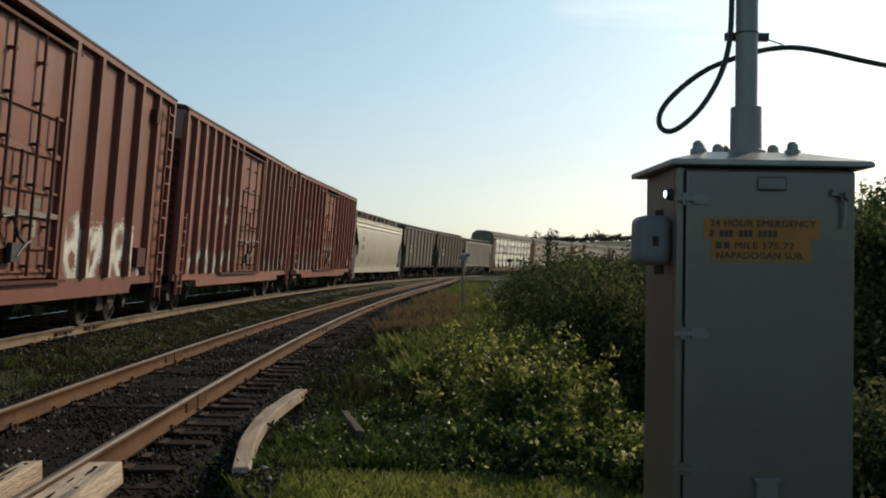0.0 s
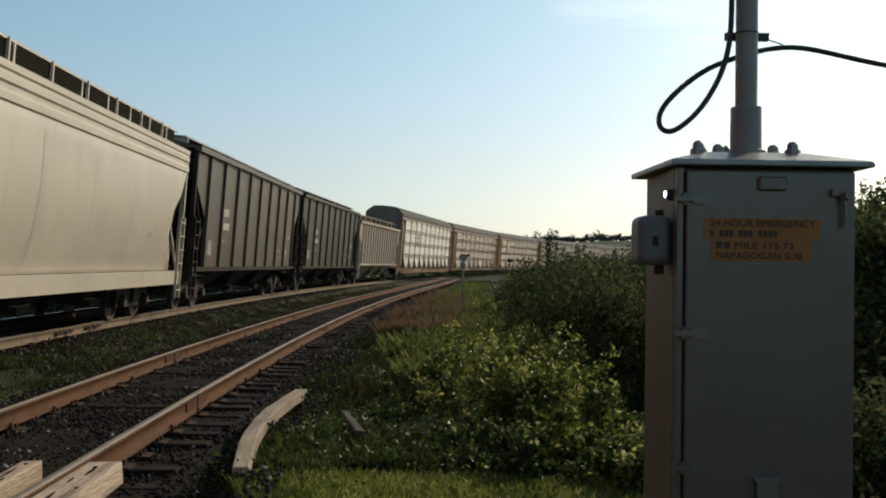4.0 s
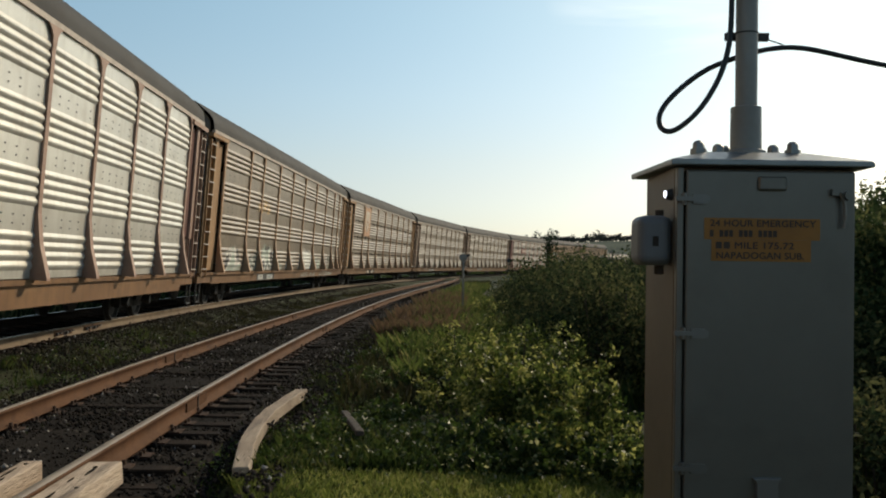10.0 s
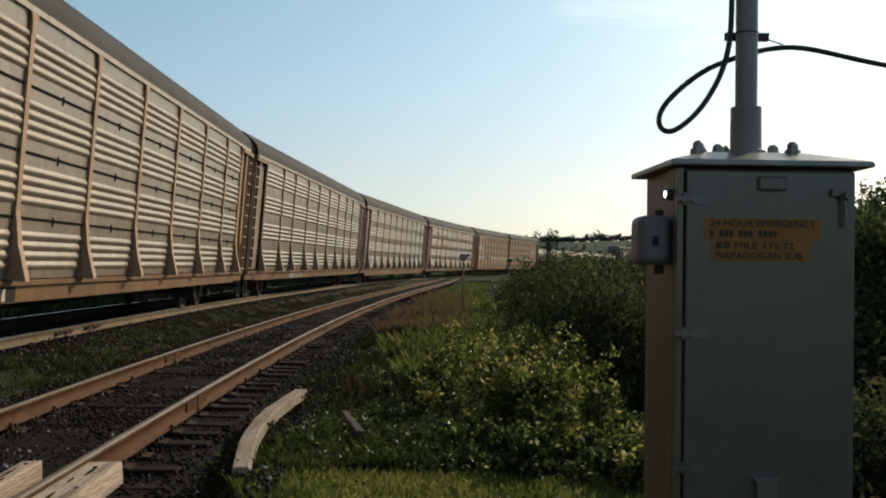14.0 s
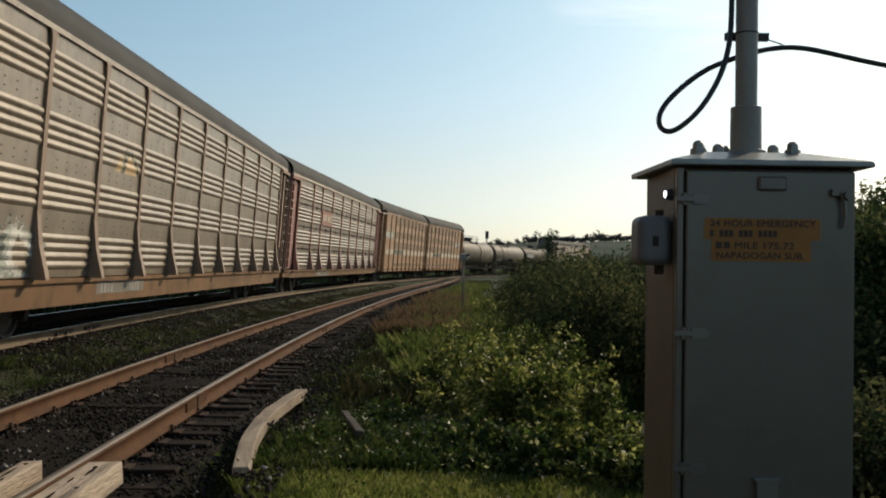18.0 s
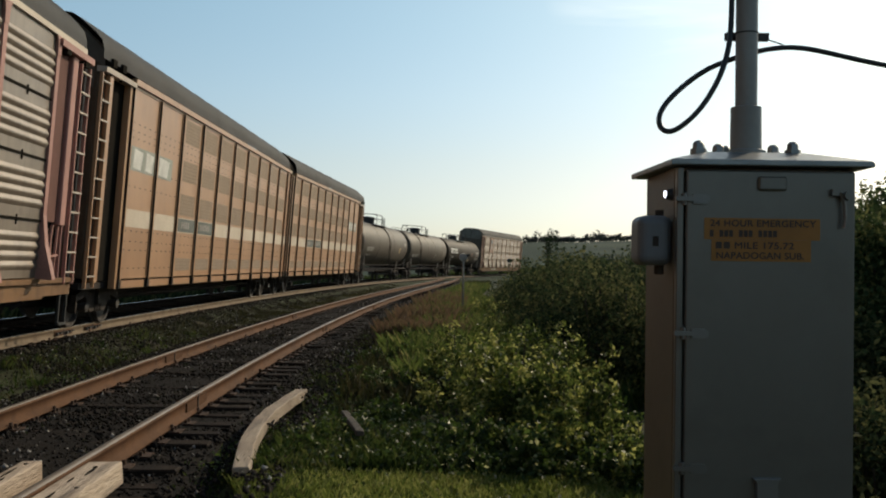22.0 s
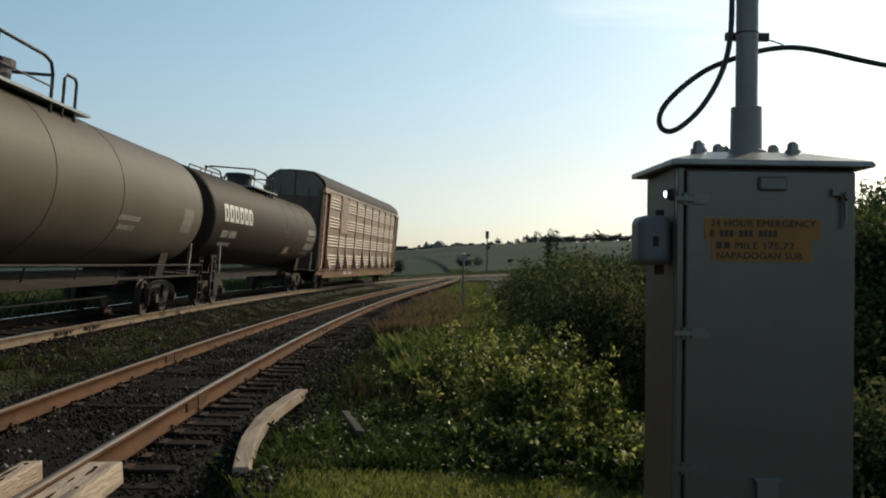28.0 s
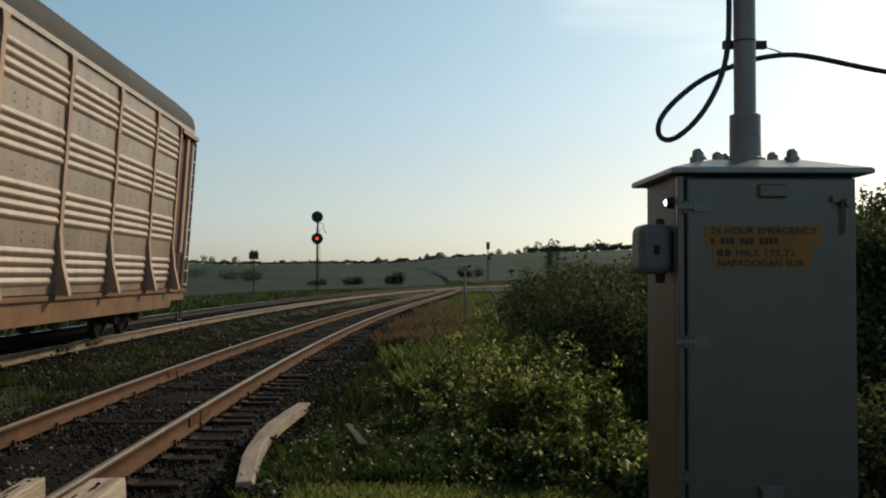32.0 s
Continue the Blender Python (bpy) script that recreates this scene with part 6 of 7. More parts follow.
    tank_car("grey-brown tank car with a railed top platform", 164.2, 184.7, "tank", 1.5,
             [(-7.9, 0.17, 0.28, 2.2, "stencil", "faded lettering", 10, 0.4), (-7.9, 0.1, 0.10, 1.9, "stencil", "small faded lettering", 12, 0.5),
              (7.6, 0.9, 0.26, 2.75, "stencil", "pale patch"), (7.9, 0.5, 0.6, 2.0, "tank_dark", "dark patch"), (5.3, 0.4, 0.4, 2.2, "yellow", "yellow patch")],
             (-3.6, 0.4, 2.9), 0.45)
    tank_car("grey-brown tank car with a railed top platform", 184.7, 205.6, "tank", 1.5,
             [(-8.3, 0.2, 0.3, 1.95, "stencil", "faded lettering", 10, 0.35), (2.4, 0.12, 0.1, 2.2, "stencil", "small faded lettering", 8, 0.5), (2.6, 0.12, 0.1, 2.0, "stencil", "small faded lettering", 6, 0.5), (7.4, 1.0, 0.6, 2.1, "stencil_dim", "worn data panel")], (-1.2, 2.4), -5.1)
    tank_car("dark brown tank car with a pale block emblem", 205.6, 225.6, "tank_brown", 1.48,
             [(-8.3, 0.16, 0.52, 2.59, "white", "pale emblem of open frames", 6, 3.02), (-7.96, 0.16, 0.52, 2.59, "white", "pale emblem of open frames", 6, 3.02),
              (-8.14, 0.18, 0.13, 2.98, "white", "pale emblem of open frames", 6, 2.57), (-8.14, 0.18, 0.12, 2.59, "white", "pale emblem of open frames", 6, 2.57), (-8.3, 0.13, 0.22, 2.10, "stencil", "faded lettering", 4, 0.4), (-7.4, 0.13, 0.22, 2.10, "stencil", "faded lettering", 5, 0.4),
              (-8.2, 0.08, 0.10, 1.85, "stencil", "small faded lettering", 12, 0.5), (6.55, 1.9, 0.24, 2.62, "stencil_dim", "pale data panel"), (6.4, 0.5, 0.20, 2.34, "stencil_dim", "pale data panel", 4, 0.15), (6.35, 2.2, 0.30, 1.95, "stencil_dim", "pale data panel"),
              (6.3, 0.12, 0.14, 1.72, "stencil_dim", "small faded lettering", 10, 0.5), (1.58, 0.07, 0.48, 2.26, "reflector", "orange reflector strip"), (3.92, 0.07, 0.45, 2.26, "reflector", "orange reflector strip"),
              (2.35, 0.22, 0.30, 1.70, "stencil", "pale placard"), (2.6, 0.45, 0.28, 1.71, "yellow", "yellow placard"), (3.1, 0.10, 0.07, 1.72, "stencil", "small faded lettering", 5, 0.5)],
             (1.6, 4.0, 6.5), reach=0.25, rail=0.04, guard=0.53, walkway=False)
    autorack("weathered silver autorack closing the train", 225.6, 253.6, "panel_rose", "post_rose", "sill", "post_rose", P9, 4, 4,
             ("shield", 1, 3.0, 4.88, ("sign_faded", "stencil")), chord="rung", belly=0.60, plate=("stencil_dim", "stripe"), skin="door_red")


build_train()


# ---- instrument case beside the track ----
def instrument_case():
    z = EYE[2]
    x0, x1 = 0.695, 1.232
    c = thing("instrument_case", "grey steel trackside instrument case with a mast", "equipment cabinet")
    y0, y1 = 2.9, 3.32
    top = z + 0.305
    bm = bmesh.new()
    box(bm, x0, x1, y0 + 0.02, y1, 0.12, top)
    bmesh.ops.bevel(bm, geom=list(bm.edges), offset=0.006, segments=2, profile=0.5, affect="EDGES")
    part("body", bm, "case_body", c, "grey painted steel cabinet body, warm glow put into its colour")
    bm = bmesh.new()
    box(bm, x0 + 0.028, x1 - 0.004, y0 - 0.012, y0 + 0.017, 0.16, top - 0.012)
    bmesh.ops.bevel(bm, geom=list(bm.edges), offset=0.006, segments=2, profile=0.5, affect="EDGES")
    post = bmesh.new()
    box(post, x0 + 0.001, x0 + 0.0215, y0 - 0.008, y0 + 0.0175, 0.14, top - 0.004)
    bmesh.ops.bevel(post, geom=list(post.edges), offset=0.004, segments=2, profile=0.5, affect="EDGES")
    part("corner_post", post, "case", c, "grey folded edge of the door frame")
    door = part("door", bm, "case", c, "closed cabinet door")
    for zz in (z + 0.205, z - 0.195, z - 0.595):
        bm = bmesh.new()
        tube(bm, [(x0 + 0.022, y0 - 0.012, zz - 0.018), (x0 + 0.022, y0 - 0.012, zz + 0.018)], 0.008, 8)
        box(bm, x0 - 0.006, x0 + 0.050, y0 - 0.026, y0 - 0.011, zz - 0.006, zz + 0.007)
        arc = [(x0 + 0.084 + 0.013 * math.cos(t), zz + 0.014 * math.sin(t)) for t in np.linspace(-1.5, 1.5, 7)]
        prism(bm, [(x0 + 0.046, zz + 0.014), (x0 + 0.046, zz - 0.014)] + arc, "y", y0 - 0.021, y0 - 0.0115)
        part("hinge", bm, "hinge", door, "steel strap hinge")
    bm = bmesh.new()
    box(bm, x0 + 0.24, x0 + 0.325, y0 - 0.026, y0 - 0.013, top - 0.072, top - 0.03)
    bmesh.ops.bevel(bm, geom=list(bm.edges), offset=0.005, segments=1, profile=0.5, affect="EDGES")
    part("name_plate", bm, "case", door, "small raised plate")
    bm = bmesh.new()
    prism(bm, [(x0 + 0.229, z - 0.618), (x0 + 0.314, z - 0.618), (x0 + 0.303, z - 0.634), (x0 + 0.305, z - 0.705), (x0 + 0.239, z - 0.705), (x0 + 0.240, z - 0.634)], "y", y0 - 0.034, y0 - 0.0115)
    bmesh.ops.bevel(bm, geom=list(bm.edges), offset=0.003, segments=2, profile=0.5, affect="EDGES")
    part("vent_hood", bm, "hinge", door, "small vent hood")
    bm = bmesh.new()
    box(bm, x1 - 0.08, x1 - 0.02, y0 - 0.03, y0 - 0.013, top - 0.085, top - 0.065)
    lathe(bm, [(y0 - 0.045, 0.014), (y0 - 0.013, 0.014)], "y", (x1 - 0.035, 0, top - 0.085), 10)
    tube(bm, [(x1 - 0.055, y0 - 0.03, top - 0.075), (x1 - 0.045, y0 - 0.03, top - 0.11), (x1 - 0.042, y0 - 0.03, top - 0.15), (x1 - 0.046, y0 - 0.03, top - 0.18)], 0.006, 6)
    part("latch", bm, "case", door, "door latch with a hasp")
    # sticker
    bm = bmesh.new()
    sx, sz = x0 + 0.082, z + 0.150
    for a, b, zt, zb in ((0.0, 0.345, 0.0, -0.064), (0.022, 0.318, -0.0645, -0.128)):
        box(bm, sx + a, sx + b, y0 - 0.0145, y0 - 0.0122, sz + zb, sz + zt)
    sticker = part("sticker", bm, "decal", door, "orange-yellow emergency sticker with black text")

    def words(text, x, zz, size, wide=1.0):
        cu = bpy.data.curves.new("lettering", "FONT")
        cu.body, cu.size, cu.extrude = text, size * 1.06, 0.0004
        cu.space_character = 1.05
        ob = new("lettering", cu)
        dg = bpy.context.evaluated_depsgraph_get()
        me = bpy.data.meshes.new_from_object(ob.evaluated_get(dg))
        bpy.data.objects.remove(ob)
        bpy.data.curves.remove(cu)
        me.materials.clear()
        me.materials.append(MAT["ink"])
        ws = max(v.co.x for v in me.vertices)
        for v in me.vertices:
            v.co.x *= wide / ws
        # a heavier stroke: the same shapes once more, a hair aside
        bm = bmesh.new()
        bm.from_mesh(me)
        for dx, dz in ((0.0011, 0.0), (0.0, 0.0009), (0.0011, 0.0009)):
            n0 = len(bm.verts)
            bm.from_mesh(me)
            bm.verts.ensure_lookup_table()
            for v in bm.verts[n0:]:
                v.co += Vector((dx, dz, 0.00003 * (n0 // len(me.vertices))))
        bm.to_mesh(me)
        bm.free()
        link_part("lettering", me, sticker, "black lettering", Matrix.Translation((x, y0 - 0.0155, zz)) @ Matrix.Rotation(math.pi / 2, 4, "X"))

    words("24 HOUR EMERGENCY", sx + 0.016, sz - 0.025, 0.026, 0.315)
    words("MILE 175.72", sx + 0.088, sz - 0.091, 0.026, 0.178)
    words("NAPADOGAN SUB.", sx + 0.034, sz - 0.121, 0.026, 0.262)
    bm = bmesh.new()
    for k in range(14):
        if k not in (1, 5, 9):
            box(bm, sx + 0.016 + 0.0145 * k, sx + 0.027 + 0.0145 * k, y0 - 0.0162, y0 - 0.0146, sz - 0.056, sz - 0.036)
    for k in range(2):
        box(bm, sx + 0.034 + 0.024 * k, sx + 0.052 + 0.024 * k, y0 - 0.0162, y0 - 0.0146, sz - 0.091, sz - 0.071)
    part("blanked_text", bm, "ink", sticker, "plain bars in place of lettering")
    # lid: a shallow pyramid with an overhanging rim
    bm = bmesh.new()
    la, lb, ya, yb = x0 - 0.021, x1 + 0.046, y0 - 0.03, y1 + 0.06
    rim = [(la, ya), (lb, ya), (lb, yb), (la - 0.02, yb)]
    v0 = [bm.verts.new((x, y, top + 0.0)) for x, y in rim]
    v1 = [bm.verts.new((x, y, top + 0.018)) for x, y in rim]
    xm, ym = (x0 + x1) / 2, (y0 + y1) / 2
    v2 = [bm.verts.new((xm + sx_ * 0.15, ym + sy_ * 0.10, top + 0.057)) for sx_, sy_ in ((-1, -1), (1, -1), (1, 1), (-1, 1))]
    for p, q in ((v0, v1), (v1, v2)):
        for i in range(4):
            bm.faces.new((p[i], p[(i + 1) % 4], q[(i + 1) % 4], q[i]))
    bm.faces.new(v2)
    bm.faces.new(v0[::-1])
    bmesh.ops.recalc_face_normals(bm, faces=list(bm.faces))
    bmesh.ops.bevel(bm, geom=[e for e in bm.edges if e.calc_length() > 0.2], offset=0.004, segments=2, profile=0.5, affect="EDGES")
    part("lid", bm, "galv", c, "galvanized lid with a sloping top")
    # mast
    mx, my = 0.9645, y0 + 0.20
    bm = bmesh.new()
    lathe(bm, [(top + 0.03, 0.065), (top + 0.07, 0.062), (top + 0.075, 0.049), (top + 0.21, 0.048), (top + 0.215, 0.034)], "z", (mx, my, 0), 40)
    part("mast_socket", bm, "mast_grey", c, "pipe socket")
    bm = bmesh.new()
    lathe(bm, [(top + 0.2, 0.0345), (top + 1.9, 0.0345)], "z", (mx, my, 0), 40)
    part("mast", bm, "mast_grey", c, "galvanized pipe mast")
    bm = bmesh.new()
    box(bm, mx - 0.056, mx + 0.084, my + 0.036, my + 0.056, top + 0.436, top + 0.461)
    lathe(bm, [(top + 0.446, 0.0345), (top + 0.446, 0.0362), (top + 0.451, 0.0362), (top + 0.451, 0.0345)], "z", (mx, my, 0), 24)
    part("clamp", bm, "black", c, "cable clamp")
    for dx, dy in ((-0.172, -0.06), (-0.088, 0.02), (0.088, 0.02), (0.122, -0.06), (-0.055, 0.06)):
        bm = bmesh.new()
        zb = top + 0.056
        lathe(bm, [(zb - 0.04, 0.026), (zb + 0.010, 0.026), (zb + 0.011, 0.019), (zb + 0.028, 0.018), (zb + 0.036, 0.009)], "z", (mx + dx, my + dy - 0.02, 0), 6)
        part("bolt", bm, "galv", c, "hex bolt")
    # side box, and a glowing disc added for a bright spot
    bm = bmesh.new()
    box(bm, x0 - 0.104, x0 - 0.001, y0 + 0.030, y0 + 0.17, z + 0.006, z + 0.158)
    bmesh.ops.bevel(bm, geom=list(bm.edges), offset=0.026, segments=4, profile=0.5, affect="EDGES")
    jb = part("junction_box", bm, "jbox", c, "small grey junction box on the side")
    for za, zb, rr in ((-0.022, 0.010, 0.015), (0.152, 0.176, 0.013)):
        bm = bmesh.new()
        lathe(bm, [(z + za, rr * 0.8), (z + za + 0.004, rr), (z + zb, rr)], "z", (x0 - 0.030, y0 + 0.085, 0), 16)
        part("fitting", bm, "truck", jb, "dark cable fitting")
    bm = bmesh.new()
    box(bm, x0 - 0.062, x0 - 0.044, y0 + 0.0285, y0 + 0.032, z + 0.064, z + 0.094)
    part("data_plate", bm, "truck", jb, "small dark data plate")
    bm = bmesh.new()
    lathe(bm, [(x0 - 0.020, 0.014), (x0 - 0.001, 0.019)], "x", (0, y0 + 0.050, z + 0.222), 16)
    lamp = part("lamp_socket", bm, "black", c, "black ring round the bright spot")
    bm = bmesh.new()
    lathe(bm, [(x0 - 0.027, 0.003), (x0 - 0.024, 0.009), (x0 - 0.019, 0.012)], "x", (0, y0 + 0.048, z + 0.223), 14)
    part("lens", bm, "pilot", lamp, "small glowing disc added for a bright spot")
    # foot
    bm = bmesh.new()
    box(bm, x0 - 0.05, x1 + 0.05, y0 - 0.03, y1 + 0.05, -0.35, 0.12)
    bmesh.ops.bevel(bm, geom=list(bm.edges), offset=0.02, segments=1, profile=0.5, affect="EDGES")
    part("footing", bm, "board", c, "concrete footing")
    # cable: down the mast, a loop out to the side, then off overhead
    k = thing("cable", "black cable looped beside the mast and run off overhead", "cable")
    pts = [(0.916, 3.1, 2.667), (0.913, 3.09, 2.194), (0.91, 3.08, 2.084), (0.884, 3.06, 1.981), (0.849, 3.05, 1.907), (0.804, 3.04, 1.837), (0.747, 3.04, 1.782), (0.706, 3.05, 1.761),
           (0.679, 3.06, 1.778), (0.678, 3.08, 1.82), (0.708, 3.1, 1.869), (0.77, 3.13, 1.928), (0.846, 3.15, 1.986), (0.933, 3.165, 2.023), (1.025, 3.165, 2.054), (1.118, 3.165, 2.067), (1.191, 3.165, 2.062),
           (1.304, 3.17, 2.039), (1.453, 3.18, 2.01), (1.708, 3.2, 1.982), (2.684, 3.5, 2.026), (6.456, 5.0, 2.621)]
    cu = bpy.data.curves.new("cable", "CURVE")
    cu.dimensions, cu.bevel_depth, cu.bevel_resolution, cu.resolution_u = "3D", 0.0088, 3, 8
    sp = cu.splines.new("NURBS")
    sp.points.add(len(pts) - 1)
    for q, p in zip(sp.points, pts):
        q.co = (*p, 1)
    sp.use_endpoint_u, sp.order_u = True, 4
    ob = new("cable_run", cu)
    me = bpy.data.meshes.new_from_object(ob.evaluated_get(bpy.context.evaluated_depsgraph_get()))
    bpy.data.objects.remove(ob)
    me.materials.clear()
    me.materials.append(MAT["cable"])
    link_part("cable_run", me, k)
    bm = bmesh.new()
    tube(bm, [(1.039, 3.15, 2.088), (1.081, 3.155, 2.077), (1.112, 3.16, 2.067)], 0.0025, 5)
    part("tie_wire", bm, "galv", k)


instrument_case()


# ---- crossing boards and planks ----
def timber(name, label, x0, y0, x1, y1, w, h, z, material, bend=0.0, group=""):
    """A timber lying on the ground from one point to the other."""
    r = random.Random(name + str(x0))
    bm = bmesh.new()
    a, b = Vector((0, 0, 0)), Vector((math.hypot(x1 - x0, y1 - y0), 0, 0))
    d = Vector((1, 0, 0))
    side = Vector((d.y, -d.x, 0))
    rings = []
    n = 14
    for i in range(n + 1):
        t = i / n
        c = a.lerp(b, t) + side * bend * math.sin(math.pi * t)
        rag = (0.016 if 0 < i < n else 0.045) * w / 0.25
        rings.append([bm.verts.new(c + side * (sx * w / 2 + r.uniform(-rag, rag) * 0.4) + Vector((0, 0, z + (h if top else 0) + r.uniform(-0.006, 0.006)))) for sx, top in ((-1, 0), (1, 0), (1, 1), (-1, 1))])
    for p, q in zip(rings, rings[1:]):
        for i in range(4):
            bm.faces.new((p[i], p[(i + 1) % 4], q[(i + 1) % 4], q[i]))
    bm.faces.new(rings[0])
    bm.faces.new(rings[-1][::-1])
    bmesh.ops.recalc_face_normals(bm, faces=list(bm.faces))
    bmesh.ops.bevel(bm, geom=[e for e in bm.edges if len(e.link_faces) == 2 and e.calc_face_angle(0) > 0.8], offset=0.012, segments=2, profile=0.5, affect="EDGES")
    ob = tagged(new(name, to_mesh(bm, name, material)), label, "timber", group)
    ob.matrix_world = Matrix.Translation((x0, y0, 0)) @ Matrix.Rotation(math.atan2(y1 - y0, x1 - x0), 4, "Z")
    return ob


def crossing():
    for off, wide, end in ((HALF + 0.185, 0.25, -3.15), (HALF - 0.325, 0.15, -3.15), (HALF - 0.50, 0.16, -3.5)):
        x1, y1, _ = SIDE.at(end, off)
        x0, y0, _ = SIDE.at(-9.5, off)
        board = timber("crossing_board", "worn pale timber crossing board beside the rail", x0, y0, x1, y1, wide, 0.16, SIDE_Z - 0.165, "board", group="crossing boards")
        # splits and spike holes in the top
        r = random.Random(str(off))
        length = math.hypot(x1 - x0, y1 - y0)
        for k in range(9):
            px_, py_ = length - 0.12 - 0.22 * k - r.uniform(0, 0.12), r.uniform(-0.34, 0.34) * wide
            la, wa = (r.uniform(0.05, 0.16), r.uniform(0.004, 0.010)) if k % 3 else (0.022, 0.014)
            bm = bmesh.new()
            prism(bm, [(px_ - la, py_), (px_ - la * 0.3, py_ + wa), (px_ + la * 0.5, py_ + wa * 0.8), (px_ + la, py_ + 0.002), (px_ + la * 0.2, py_ - wa)], "z", SIDE_Z - 0.012, SIDE_Z + 0.003)
            part("split", bm, "recess", board)
    timber("bent_plank", "weathered pale bent plank lying beside the ties", -1.42, 6.95, -1.62, 11.3, 0.135, 0.12, -0.25, "plank", bend=-0.16)
    timber("wood_scrap", "short grey stick of scrap wood in the weeds", -0.66, 8.0, -0.90, 9.1, 0.07, 0.05, -0.09, "bark")


crossing()


# ---- signals and posts ----
def mast_signal(x, y, height, heads, lit, label):
    g = ground_at(x, y)
    c = thing("railway_signal", label, "railway signal", Matrix.Translation((x, y, g)))
    h = height - g
    bm = bmesh.new()
    tube(bm, [(0, 0, 0), (0, 0, h)], 0.075, 10)
    box(bm, -0.25, 0.25, -0.25, 0.25, -0.1, 0.25)
    part("mast", bm, "black", c)
    for k, z in enumerate(heads):
        bm = bmesh.new()
        zz = z - g
        lathe(bm, [(-0.24, 0.50), (-0.20, 0.50), (-0.19, 0.16), (0.2, 0.16), (0.22, 0.05)], "y", (0, -0.1, zz), 24)
        hd = part("signal_head", bm, "black", c, "round black signal head")
        bm = bmesh.new()
        lathe(bm, [(-0.26, 0.10), (-0.243, 0.13)], "y", (0, -0.1, zz), 16)
        part("lens", bm, "red_lamp" if k == lit else "lens_dark", hd, "red lit lens" if k == lit else "")
        bm = bmesh.new()
        pts = [(0.17 * math.cos(t), zz + 0.17 * math.sin(t)) for t in np.linspace(-0.2, math.pi + 0.2, 10)]
        pts += [(0.15 * math.cos(t), zz + 0.15 * math.sin(t)) for t in np.linspace(math.pi + 0.2, -0.2, 10)]
        prism(bm, pts, "y", -0.62, -0.34)
        part("visor", bm, "black", hd)
    bm = bmesh.new()
    for sx in (-0.15, 0.15):
        tube(bm, [(sx, 0.32, h - 1.3), (sx, 0.45, 0.0)], 0.018, 5)
    for k in range(16):
        z = 0.3 + k * (h - 1.7) / 16
        tube(bm, [(-0.15, 0.44 - 0.12 * z / h, z), (0.15, 0.44 - 0.12 * z / h, z)], 0.012, 4)
    part("ladder", bm, "black", c)
    if heads:
        bm = bmesh.new()
        tube(bm, [(0.0, 0, h - 1.0), (0.55, 0, h - 1.1), (0.45, 0, h - 1.5), (0.75, 0, h - 1.9)], 0.03, 5)
        part("bracket", bm, "black", c, "bent bracket between the heads")
    return c


mast_signal(-11.1, 85.0, 6.95, (6.45, 4.55), 1, "two-head signal mast with its lower lamp lit red")
c_far = mast_signal(7.45, 165.0, 6.95, (), -1, "slim far signal mast with a narrow head")
bm = bmesh.new()
h_far = 6.95 - ground_at(7.45, 165.0)
box(bm, -0.28, 0.28, -0.25, 0.15, h_far - 1.15, h_far + 0.1)
part("signal_head", bm, "black", c_far, "upright black signal head")
bm = bmesh.new()
box(bm, 0.05, 0.5, -0.2, 0.1, h_far - 2.9, h_far - 2.3)
part("relay_box", bm, "black", c_far)


def post_box():
    x, y = -10.9, 55.5
    g = ground_at(x, y)
    c = thing("post_sign", "small dark box on a thin trackside post", "trackside sign", Matrix.Translation((x, y, g)))
    bm = bmesh.new()
    tube(bm, [(0, 0, -0.1), (0, 0, 2.4 - g)], 0.04, 8)
    part("post", bm, "black", c)
    bm = bmesh.new()
    box(bm, -0.26, 0.26, -0.08, 0.08, 2.25 - g, 2.66 - g)
    box(bm, -0.16, -0.02, -0.1, 0.1, 2.66 - g, 2.78 - g)
    box(bm, 0.06, 0.2, -0.1, 0.1, 2.66 - g, 2.75 - g)
    part("box", bm, "black", c)


post_box()


def switch_marker(x, y, top, size, label, tone="stencil"):
    g = ground_at(x, y)
    c = thing("switch_stand", label, "switch stand", Matrix.Translation((x, y, g)))
    bm = bmesh.new()
    tube(bm, [(0, 0, -0.1), (0, 0, top - g - 0.1)], 0.03, 8)
    part("post", bm, "galv", c, "thin grey post")
    bm = bmesh.new()
    lathe(bm, [(-size * 0.5, size * 0.45), (size * 0.45, size * 0.5), (size * 0.5, size * 0.3)], "y", (0, 0, top - g - size * 0.5), 12)
    part("lamp_body", bm, tone, c, "small lamp housing")
    bm = bmesh.new()
    prism(bm, [(size * 0.3, top - g - size * 0.5), (size * 0.8, top - g - size * 0.3), (size * 0.8, top - g - size * 0.1), (size * 0.3, top - g - size * 0.15)], "y", -0.03, 0.03)
    part("visor", bm, "black", c)


switch_marker(0.58, 27.5, 1.66, 0.24, "small lamp on a thin grey post in the weeds")
switch_marker(5.6, 82.0, 1.9, 0.35, "dark switch lamp on a thin post beside the track", "black")


